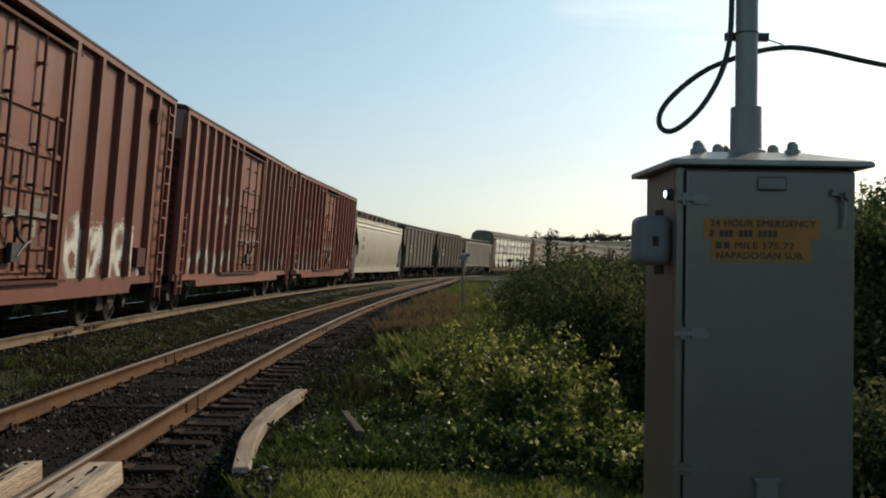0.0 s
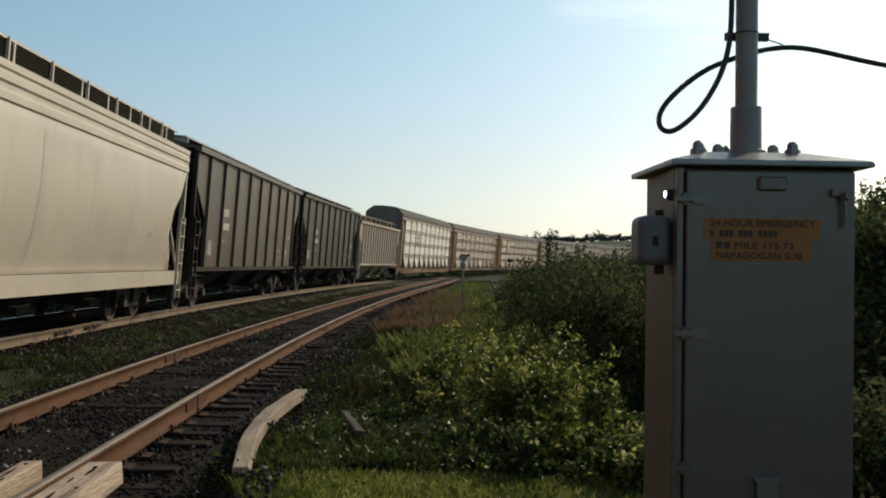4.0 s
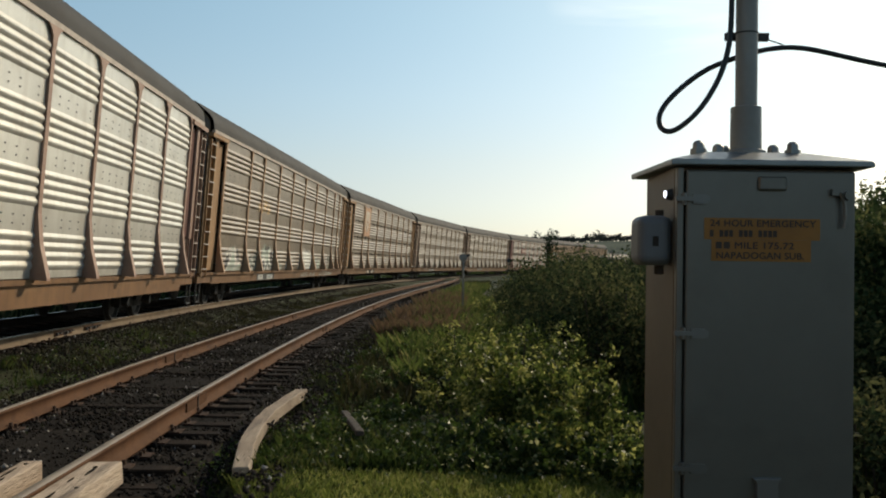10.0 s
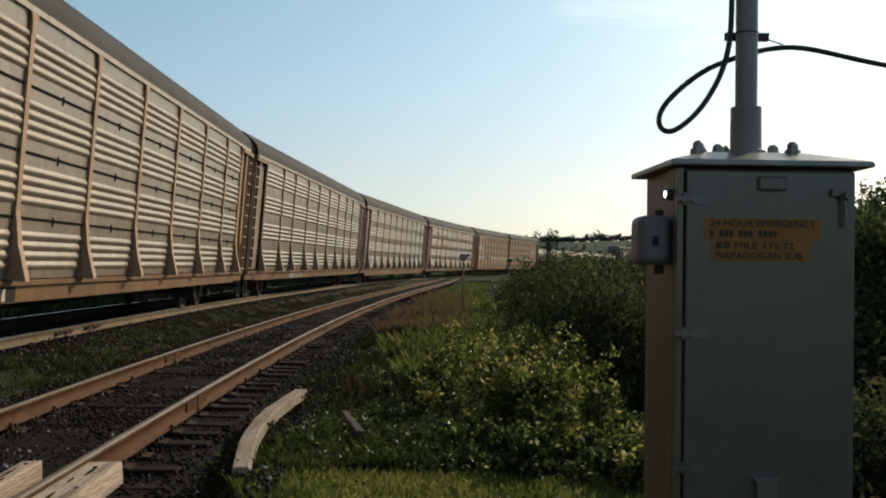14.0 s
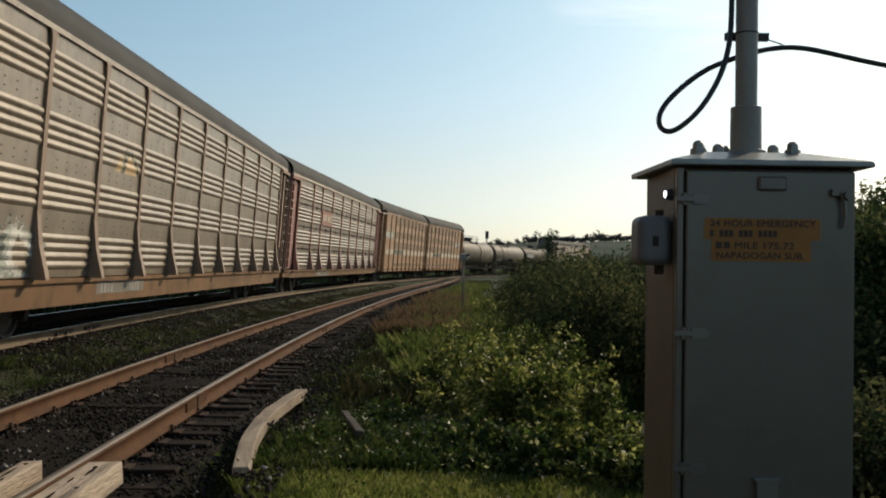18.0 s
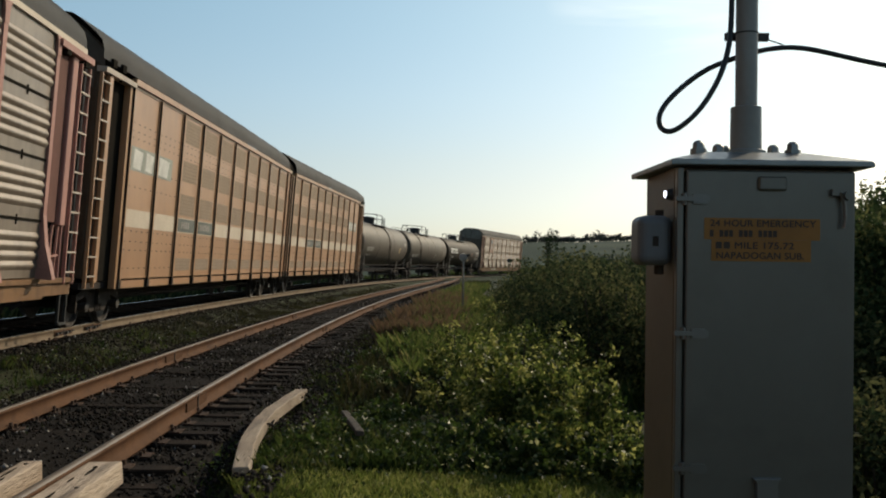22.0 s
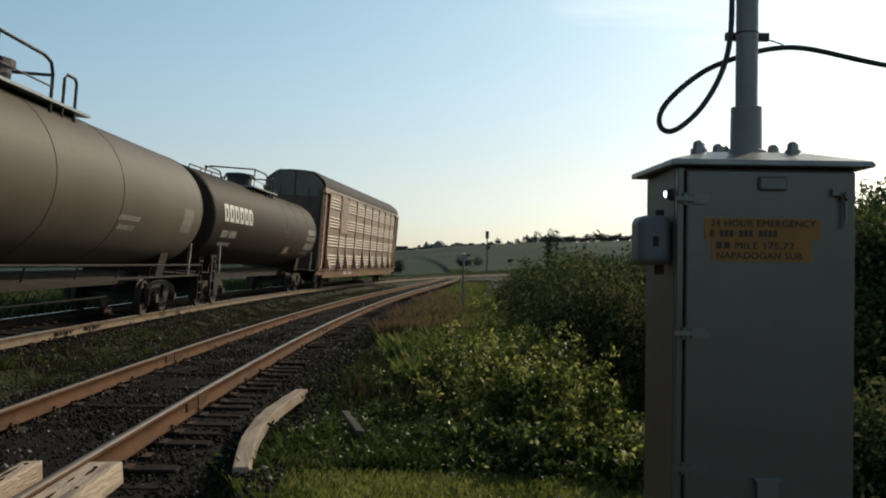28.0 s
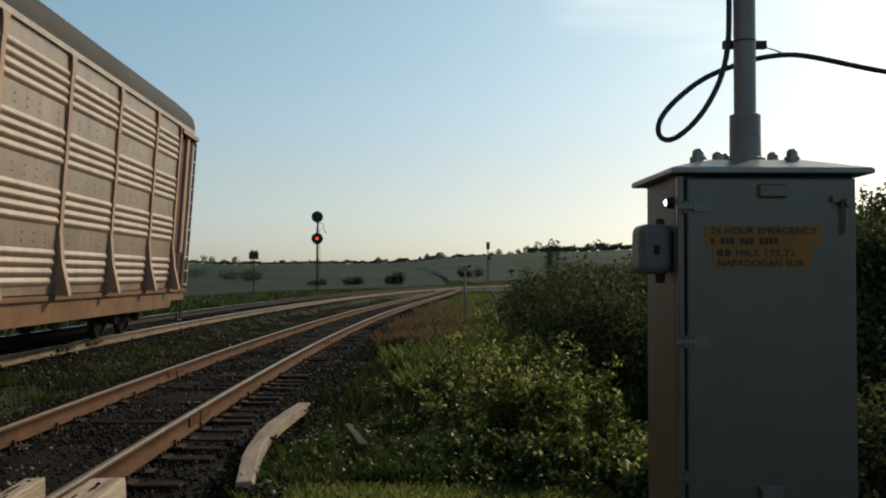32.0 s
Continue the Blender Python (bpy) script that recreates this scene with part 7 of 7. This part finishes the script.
# ---- weeds, bushes, far trees ----
def leaf_cloud(centres, normals_up, size, rng, aspect=0.5):
    """Diamond leaves, randomly turned, at the centres given."""
    n = len(centres)
    a = rng.normal(size=(n, 3))
    a[:, 2] = a[:, 2] * 0.6 + normals_up
    a /= np.linalg.norm(a, axis=1)[:, None]
    b = rng.normal(size=(n, 3))
    b -= (b * a).sum(1)[:, None] * a
    b /= np.linalg.norm(b, axis=1)[:, None]
    s = (size * rng.uniform(0.6, 1.35, n))[:, None]
    fold = a * s * 0.18
    v = np.stack([centres - b * s, centres + np.cross(a, b) * s * aspect + fold, centres + b * s, centres - np.cross(a, b) * s * aspect + fold], 1).reshape(-1, 3)
    f = np.arange(4 * n).reshape(n, 4)
    return v, f


def bush(x, y, rx, ry, h, n, size, material, label, name="bush", seed=0, sprigs=26, low=0.2, airy=0.16, fall=0.9, rag=0.42):
    """A many-stemmed bush: upright shoots of uneven height, each with its own leaves."""
    rng = np.random.default_rng(seed)
    g = ground_at(x, y)
    c = thing(name, label, "bush", Matrix.Translation((x, y, g)), group="trackside bushes")
    bm = bmesh.new()
    cents = []
    m = n // sprigs
    for k in range(sprigs):
        t, r = rng.uniform(0, 6.283), math.sqrt(rng.uniform(0, 1))
        hh = h * (1.0 - 0.40 * r * r) * rng.uniform(rag, 1.08)
        base = Vector((0.55 * rx * r * math.cos(t), 0.55 * ry * r * math.sin(t), -0.05))
        tip = Vector((rx * r * math.cos(t) + rng.normal() * 0.08, ry * r * math.sin(t) + rng.normal() * 0.08, hh))
        mid = base.lerp(tip, 0.5) + Vector((0.10 * rx * math.cos(t), 0.10 * ry * math.sin(t), 0.05 * h))
        if k % 2 == 0:
            tube(bm, [base, base.lerp(mid, 0.8), mid.lerp(tip, 0.62)], 0.004 + 0.0025 * h, 4)
        u = low + (1 - low) * rng.uniform(0, 1, m) ** 0.75
        p0, p1, p2 = (np.array(q[:]) for q in (base, mid, tip))
        line = ((1 - u) ** 2)[:, None] * p0 + (2 * u * (1 - u))[:, None] * p1 + (u ** 2)[:, None] * p2
        reach = airy * min(rx, ry) * (1.15 - fall * u)[:, None] + 0.015
        cloud = line + rng.normal(size=(m, 3)) * reach * np.array([1, 1, 0.6])
        cloud[:, 2] = np.minimum(cloud[:, 2], hh + 0.04 - rng.uniform(0, 0.12, m))
        cents.append(cloud)
    cent = np.concatenate(cents)
    cent[:, 2] = np.clip(cent[:, 2], 0.02, None)
    tagged(part("stem", bm, "bark", c), kind="stuff")
    v, f = leaf_cloud(cent, 0.6, size, rng)
    link_part("crown", array_mesh("crown", v, f, material), c)
    return c


def bushes():
    # low bushes and weeds in the foreground; the lit ones get a sun-brightened leaf colour
    low = ((0.45, 9.6, 0.65, 0.7, 0.80, 4200), (0.95, 8.9, 0.7, 0.6, 0.72, 3800), (1.05, 11.2, 0.9, 0.9, 0.82, 4200), (1.45, 10.0, 0.5, 0.6, 0.40, 2000), (0.35, 11.8, 0.6, 0.8, 0.72, 3000),
           (-0.35, 11.6, 0.6, 0.7, 0.38, 1800), (-0.55, 9.6, 0.4, 0.5, 0.26, 1000), (1.8, 8.3, 0.5, 0.5, 0.36, 1600), (0.4, 8.1, 0.55, 0.45, 0.36, 1700), (-0.2, 13.6, 0.7, 0.9, 0.42, 1900),
           (0.35, 15.5, 0.8, 1.1, 0.5, 2200), (0.7, 18.5, 0.8, 1.2, 0.45, 1900), (-0.95, 8.3, 0.3, 0.4, 0.2, 700), (-0.9, 12.6, 0.35, 0.6, 0.24, 800), (1.35, 13.2, 0.7, 0.8, 0.75, 2600),
           (-0.75, 15.2, 0.6, 0.9, 0.30, 1800), (-0.45, 17.6, 0.6, 1.0, 0.5, 2200), (0.9, 23.0, 0.7, 1.4, 0.6, 2200), (1.4, 27.5, 0.6, 1.4, 0.75, 2200), (-0.4, 20.5, 0.5, 1.0, 0.4, 1600),
           (0.9, 7.8, 0.45, 0.40, 0.46, 2200), (1.35, 8.0, 0.45, 0.40, 0.47, 2200), (0.6, 7.5, 0.35, 0.35, 0.36, 1500), (1.45, 7.2, 0.35, 0.35, 0.36, 1500), (1.4, 7.15, 0.35, 0.3, 0.42, 1800), (1.75, 7.5, 0.4, 0.35, 0.30, 1800))
    for i, (x, y, rx, ry, h, n) in enumerate(low):
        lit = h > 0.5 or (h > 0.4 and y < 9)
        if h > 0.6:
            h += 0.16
        bush(x, y, rx, ry, h, int(n * 1.3), 0.028, "leaf" if lit else "leaf_weed", "low leafy bush, yellow-green tips coloured as if sunlit" if lit else "low dark green weedy bush", seed=100 + i, sprigs=max(14, int(60 * rx)), airy=0.12)
    # dark tall hedge behind them
    tall = ((2.5, 13.4, 1.1, 1.1, 1.75, 9000), (2.6, 16.4, 1.15, 1.4, 1.9, 9000), (3.6, 16.2, 1.5, 1.5, 2.1, 8500), (2.6, 20.2, 1.3, 1.6, 2.0, 8500), (4.4, 20.7, 1.7, 1.8, 2.3, 7500),
            (3.3, 25.0, 1.5, 1.8, 2.0, 8000), (5.6, 26.0, 2.0, 2.2, 2.4, 7000), (3.1, 31.0, 1.3, 2.2, 1.65, 6500), (5.6, 33.0, 2.2, 2.6, 2.3, 6500), (7.8, 30.0, 2.4, 2.6, 2.7, 6000), (4.4, 41.0, 2.0, 3.0, 1.6, 6000), (7.6, 42.0, 2.6, 3.0, 2.4, 5500),
            (3.4, 39.0, 1.0, 2.0, 0.9, 3500), (4.9, 51.0, 1.4, 2.5, 1.1, 4000), (6.6, 62.0, 1.8, 3.0, 1.4, 4000), (7.6, 52.0, 2.0, 3.0, 1.9, 4500), (10.5, 68.0, 2.6, 3.5, 2.2, 4500), (3.0, 35.0, 0.9, 1.6, 1.1, 3500),
            (3.1, 6.5, 0.7, 0.7, 0.9, 7000), (3.8, 8.4, 0.9, 0.9, 1.5, 9000), (2.75, 5.2, 0.5, 0.5, 0.45, 2600), (4.6, 10.2, 1.0, 1.0, 2.0, 20000), (5.3, 11.4, 0.9, 0.9, 2.5, 22000), (4.45, 9.7, 0.8, 0.7, 2.2, 22000),
            (6.0, 12.5, 1.4, 1.4, 2.7, 12000), (6.6, 14.5, 1.6, 1.6, 3.1, 6500), (6.4, 19.0, 1.8, 1.8, 2.9, 5500), (8.6, 17.5, 2.0, 2.0, 3.6, 5500), (9.5, 25.0, 2.4, 2.4, 3.4, 5500))
    for i, (x, y, rx, ry, h, n) in enumerate(tall):
        edge = 21 <= i <= 24
        h += 0.42 if edge else 0.16
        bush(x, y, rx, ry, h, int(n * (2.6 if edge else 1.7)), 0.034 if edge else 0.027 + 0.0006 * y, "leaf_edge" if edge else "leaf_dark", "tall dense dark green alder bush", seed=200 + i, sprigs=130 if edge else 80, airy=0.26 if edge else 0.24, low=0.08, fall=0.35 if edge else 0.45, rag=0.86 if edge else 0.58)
    # thin saplings that stand up over the hedge
    bush(3.2, 28.5, 0.42, 0.42, 2.95, 4200, 0.030, "leaf_dark", "thin sapling above the hedge", name="sapling", seed=301, sprigs=18, airy=0.22, low=0.35)
    bush(2.36, 28.5, 0.22, 0.22, 2.62, 900, 0.026, "leaf_dark", "thin sapling above the hedge", name="sapling", seed=303, sprigs=7, airy=0.3, low=0.4)
    bush(2.5, 31.5, 0.14, 0.14, 2.55, 500, 0.022, "leaf_dark", "thin sapling above the hedge", name="sapling", seed=302, sprigs=4, airy=0.3, low=0.5)


bushes()


def blades(name, label, n, where, height, width, material, seed):
    """Grass as single bent blades; where() gives arrays of x, y."""
    rng = np.random.default_rng(seed)
    x, y = where(rng, n)
    z = ground_height(x, y) - 0.02
    n = len(x)
    t = rng.uniform(0, 6.283, n)
    h = height * rng.uniform(0.5, 1.3, n)
    w = width * rng.uniform(0.7, 1.4, n)
    lx, ly = np.cos(t) * h * rng.uniform(0.1, 0.7, n), np.sin(t) * h * rng.uniform(0.1, 0.7, n)
    sx, sy = -np.sin(t + 0.5) * w, np.cos(t + 0.5) * w
    p = np.stack([np.stack([x - sx, y - sy, z], -1), np.stack([x + sx, y + sy, z], -1), np.stack([x + lx * 0.45 + sx * 0.8, y + ly * 0.45 + sy * 0.8, z + h * 0.65], -1),
                  np.stack([x + lx, y + ly, z + h], -1)], 1).reshape(-1, 3)
    f = np.arange(4 * n).reshape(n, 4)
    return tagged(new(name, array_mesh(name, p, f, material)), label, "grass", kind="stuff")


def along(line, s0, s1, o0, o1):
    def where(rng, n):
        s, o = s0 + (s1 - s0) * rng.uniform(0, 1, n) ** 1.6, rng.uniform(o0, o1, n)
        x, y, _ = line.at(s, o)
        return x, y
    return where


def block(x0, x1, y0, y1):
    def where(rng, n):
        return rng.uniform(x0, x1, n), rng.uniform(y0, y1, n)
    return where


def patchy(where, size, limit):
    """Keeps what falls into uneven patches of about the given size."""
    def pick(rng, n):
        x, y = where(rng, n)
        f = sum(np.sin(x * a / size + p) * np.cos(y * b / size + q) for a, b, p, q in ((2.3, 1.7, 0.4, 1.1), (3.9, 3.1, 2.0, 0.3), (6.1, 5.3, 4.4, 2.2), (1.1, 0.9, 5.0, 3.0)))
        keep = f + rng.normal(size=len(x)) * 0.35 > limit
        return x[keep], y[keep]
    return pick


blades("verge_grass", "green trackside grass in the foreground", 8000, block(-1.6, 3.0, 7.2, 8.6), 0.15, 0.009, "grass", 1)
# sunlight on this strip is put into a brighter colour than the verge's
blades("mown_grass", "short grass at the edge of the crossing, brightened as if sunlit", 26000, block(-1.5, 2.4, 5.9, 7.2), 0.085, 0.007, "grass_sunlit", 41)
blades("weed_strip", "ragged green weeds along the siding", 30000, patchy(along(SIDE, 0, 75, 2.3, 4.2), 0.9, 0.0), 0.26, 0.010, "weed_dull", 2)
blades("siding_green", "green weeds along the siding", 22000, patchy(along(SIDE, 3, 60, 2.5, 4.4), 1.3, 0.1), 0.36, 0.010, "grass_tall_lit", 22)
blades("dry_weeds", "brown dry weeds beside the siding", 11000, patchy(along(SIDE, 8, 32, 2.3, 3.9), 1.2, 0.2), 0.44, 0.008, "dry_grass", 3)
blades("middle_grass", "patchy dull grass between the two tracks", 42000, patchy(along(SIDE, -5, 62, -3.1, -1.7), 1.1, 0.0), 0.10, 0.007, "weed_dull", 4)
blades("middle_green", "greener tufts between the two tracks", 8000, patchy(along(SIDE, -5, 12, -3.0, -1.8), 0.8, 0.55), 0.13, 0.008, "grass", 14)
blades("crib_weeds", "thin weeds at the ends of the siding's ties", 7000, along(SIDE, -4, 22, 1.35, 2.4), 0.10, 0.007, "grass", 15)
blades("tie_weeds", "thin weeds between the siding's ties", 1600, along(SIDE, -6, 14, -0.6, 0.6), 0.12, 0.008, "grass", 5)
blades("hedge_foot_grass", "tall grass at the foot of the hedge", 30000, block(-0.5, 5.5, 12, 40), 0.38, 0.013, "grass_tall_lit", 6)
blades("far_ditch_grass", "rough grass beyond the main line", 34000, along(MAIN, 6, 260, -20, -3.6), 0.4, 0.03, "grass", 8)
blades("far_dark_weeds", "dark weeds in the ditch beyond the main line", 24000, along(MAIN, -4, 75, -8.5, -3.4), 0.50, 0.016, "leaf_dark", 9)


def gravel():
    """Loose ballast stones in and beside the tracks."""
    rng = np.random.default_rng(12)
    base = np.array([(1, 0, 0), (-1, 0, 0), (0, 1, 0), (0, -1, 0), (0, 0, 1), (0, 0, -1)], float)
    tri = np.array([(0, 2, 4), (2, 1, 4), (1, 3, 4), (3, 0, 4), (2, 0, 5), (1, 2, 5), (3, 1, 5), (0, 3, 5)])
    vs, fs, k = [], [], 0
    for line, s0, s1, o0, o1, n, z in ((SIDE, -7, 14, -1.7, 2.2, 26000, 0.0), (SIDE, 14, 40, -1.7, 2.2, 8000, 0.0), (MAIN, 4, 45, 0.9, 2.6, 8000, 0.0), (SIDE, -5, 30, -3.2, -1.6, 9000, -0.075)):
        s, o = s0 + (s1 - s0) * rng.uniform(0, 1, n) ** 1.4, rng.uniform(o0, o1, n)
        x, y, _ = line.at(s, o)
        g = ground_height(x, y) + (0.074 if line is SIDE else 0.05)
        if line is SIDE:
            g = g + np.where(np.abs(o) < 0.65, 0.026, 0.0)
        r = rng.uniform(0.008, 0.023, n)
        m = rng.normal(size=(n, 3, 3)) * 0.35 + np.eye(3)
        p = np.einsum("ij,njk->nik", base, m) * r[:, None, None] + np.stack([x, y, g + r * 0.3 + z], -1)[:, None, :]
        vs.append(p.reshape(-1, 3))
        fs.append((tri[None] + (np.arange(n) * 6)[:, None, None]).reshape(-1, 3) + k)
        k += n * 6
    tagged(new("ballast_stones", array_mesh("ballast_stones", np.concatenate(vs), np.concatenate(fs), "stone")), "dark grey loose ballast stones", "gravel", kind="stuff")


gravel()


def broad_weeds(name, label, n, x0, x1, y0, y1, z1, size, seed, clumps, material="leaf_weed"):
    """Low broad-leaved weeds in clumps."""
    rng = np.random.default_rng(seed)
    cx, cy = rng.uniform(x0, x1, clumps), rng.uniform(y0, y1, clumps)
    k = rng.integers(0, clumps, n)
    x, y = cx[k] + rng.normal(size=n) * 0.16, cy[k] + rng.normal(size=n) * 0.16
    z = ground_height(x, y) + z1 * rng.uniform(0.1, 1.0, n) * (0.4 + 0.6 * (k % 5) / 4)
    v, f = leaf_cloud(np.stack([x, y, z], -1), 1.2, size, rng, 0.6)
    tagged(new(name, array_mesh(name, v, f, material)), label, "weeds", kind="stuff")


broad_weeds("verge_weeds", "low broad-leaved weeds in the verge", 10500, -1.7, 2.6, 7.2, 8.5, 0.17, 0.021, 31, 170)
broad_weeds("grass_weeds", "scattered low weeds in the mown grass", 1500, -1.7, 2.4, 5.9, 7.1, 0.07, 0.017, 34, 60)
broad_weeds("fallen_leaves", "pale fallen leaves on the grass", 130, -0.5, 1.7, 6.2, 7.0, 0.08, 0.024, 35, 110, "leaf_pale")
broad_weeds("plank_weeds", "low leafy weeds round the bent plank", 3000, -1.25, 0.0, 7.3, 13.0, 0.20, 0.022, 32, 110)
broad_weeds("middle_weeds", "low weeds between the tracks", 2200, -6.4, -4.7, 8.0, 16.0, 0.12, 0.02, 33, 60)


def ballast_bed(name, line, half, z, s0, s1, lean=0.0, crown=0.0):
    s = np.arange(s0, s1, 0.6 if crown else 1.0)
    offs = np.array([-half - 0.5, -half, -0.85, -0.6, -0.2, 0.2, 0.6, 0.85, half, half + 0.5])
    zz = np.array([z - 0.3, z, z, z + crown, z + crown, z + crown, z + crown, z, z, z - 0.3])
    rows = []
    for o, q in zip(offs, zz):
        x, y, _ = line.at(s, o)
        rows.append(np.stack([x, y, np.full(x.shape, q) - o * lean], -1))
    v = np.stack(rows, 1)
    v[:, 1:-1, 2] += np.random.default_rng(3).uniform(-0.02, 0.02, v[:, 1:-1, 2].shape)
    k = len(offs)
    idx = np.arange(len(s) * k).reshape(len(s), k)
    f = np.stack([idx[:-1, :-1], idx[:-1, 1:], idx[1:, 1:], idx[1:, :-1]], -1).reshape(-1, 4)
    me = array_mesh(name, v.reshape(-1, 3), f, "ballast")
    tagged(new(name, me), "bed of dark stained ballast under the rails", "ballast", kind="structure")


ballast_bed("ballast_siding", SIDE, 1.45, SIDE_Z - 0.222, -118, 92, 0.0, 0.027)
ballast_bed("ballast_main", MAIN, 1.9, 0.05 - 0.225, -470, 330, BANK)


def far_trees():
    """Hedgerows and woods on the ridge, and scrub in the fields: many small crowns."""
    rng = np.random.default_rng(21)
    vs, fs, k = [], [], 0

    def crown(x, y, w, h, n, size):
        nonlocal k
        g = float(ground_at(x, y))
        d = rng.normal(size=(n, 3))
        d *= (rng.uniform(0.35, 1.0, n) / np.linalg.norm(d, axis=1))[:, None]
        p = d * np.array([w * 0.5, w * 0.5, h * 0.5]) + np.array([x, y, g + h * 0.5])
        v, f = leaf_cloud(p, 0.4, size, rng, 0.8)
        vs.append(v)
        fs.append(f + k)
        k += len(v)

    for t in np.linspace(-0.62, 0.62, 320):
        d = 690 + 40 * math.sin(t * 9) + rng.uniform(-15, 15)
        h = rng.choice([1.6, 2.4, 3.2, 5.5], p=[0.45, 0.35, 0.14, 0.06])
        crown(d * math.sin(t), d * math.cos(t), rng.uniform(3, 7), h, 70, 0.6)
    for t in np.linspace(0.085, 0.30, 90):
        d = 650 + 25 * math.sin(t * 30) + rng.uniform(-12, 12)
        crown(d * math.sin(t), d * math.cos(t), rng.uniform(4, 9), rng.choice([3.0, 4.2, 5.5, 8.0], p=[0.4, 0.35, 0.2, 0.05]), 80, 0.6)
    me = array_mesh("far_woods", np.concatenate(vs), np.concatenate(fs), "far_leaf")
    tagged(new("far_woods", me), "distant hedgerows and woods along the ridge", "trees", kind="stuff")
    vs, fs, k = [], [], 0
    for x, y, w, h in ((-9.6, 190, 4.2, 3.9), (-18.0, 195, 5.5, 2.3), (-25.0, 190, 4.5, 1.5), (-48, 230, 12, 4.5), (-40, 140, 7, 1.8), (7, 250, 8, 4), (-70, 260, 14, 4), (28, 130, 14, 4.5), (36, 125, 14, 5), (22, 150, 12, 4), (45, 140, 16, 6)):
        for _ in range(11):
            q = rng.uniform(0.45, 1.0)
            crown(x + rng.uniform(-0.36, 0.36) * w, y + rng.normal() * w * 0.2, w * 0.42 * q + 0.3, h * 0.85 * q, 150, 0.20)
    me = array_mesh("field_scrub", np.concatenate(vs), np.concatenate(fs), "scrub_hazed")
    tagged(new("field_scrub", me), "scrub clumps in the fields, haze put into their paler colour", "bushes", kind="stuff")


far_trees()


def house(x, y, w, d, h, roof, rz, label):
    g = ground_at(x, y)
    c = thing("house", label, "house", Matrix.Translation((x, y, g - 0.3)) @ Matrix.Rotation(rz, 4, "Z"), group="houses on the ridge")
    bm = bmesh.new()
    box(bm, -w / 2, w / 2, -d / 2, d / 2, 0, h)
    prism(bm, [(-d / 2, h), (0, h + roof - 0.2), (d / 2, h)], "x", -w / 2, w / 2)
    part("wall", bm, "house", c, "pale walls and gables")
    bm = bmesh.new()
    for sg in (-1, 1):
        prism(bm, [(sg * (d / 2 + 0.5), h - 0.35), (0, h + roof), (0, h + roof + 0.25), (sg * (d / 2 + 0.5), h - 0.1)], "x", -w / 2 - 0.5, w / 2 + 0.5)
    part("roof", bm, "house_roof", c, "dark gabled roof")
    for k in range(3):
        bm = bmesh.new()
        xx = -w / 3 + k * w / 3
        box(bm, xx - 0.6, xx + 0.6, -d / 2 - 0.05, -d / 2 + 0.05, 1.0, 2.4)
        part("window", bm, "lens_dark", c)


house(-3.4, 655.0, 7, 7, 1.6, 3.3, 1.45, "distant gabled house on the ridge")
house(-9.0, 668.0, 8, 6, 1.6, 1.5, 0.15, "distant low house beside a gabled one")
house(-28.0, 660.0, 7, 5, 1.4, 1.7, -0.3, "distant low house among trees")
house(-45.0, 665.0, 6, 6, 1.6, 3.0, 1.5, "distant gabled house among trees")


def motions():
    """The train rolls down the line, past the camera."""
    times = [k * 1.0 for k in range(33)]
    for c, mid, half in MOVERS:
        walk(c, [(t, car_pose(mid, half, t)) for t in times])
    # wheels roll while they pass before the camera
    mids = {c: mid for c, mid, half in MOVERS}
    for w, dx, x, c in WHEELS:
        rows, n = [(0.0, Matrix.Translation((dx, 0, 0.42)))], 0
        for k in range(1, 960):
            s = mids[c] + x + dx - gone(k / 30)
            if 2.0 < s < 46.0:
                if not n:
                    first = s
                    rows.append(((k - 1) / 30, rows[0][1]) if k > 1 else (1 / 60, rows[0][1]))
                n += 1
                rows.append((k / 30, Matrix.Translation((dx, 0, 0.42)) @ Matrix.Rotation((s - first) / 0.42, 4, "Y")))
        rows.append((32.0, rows[-1][1]))
        if n:
            walk(w, rows)


motions()
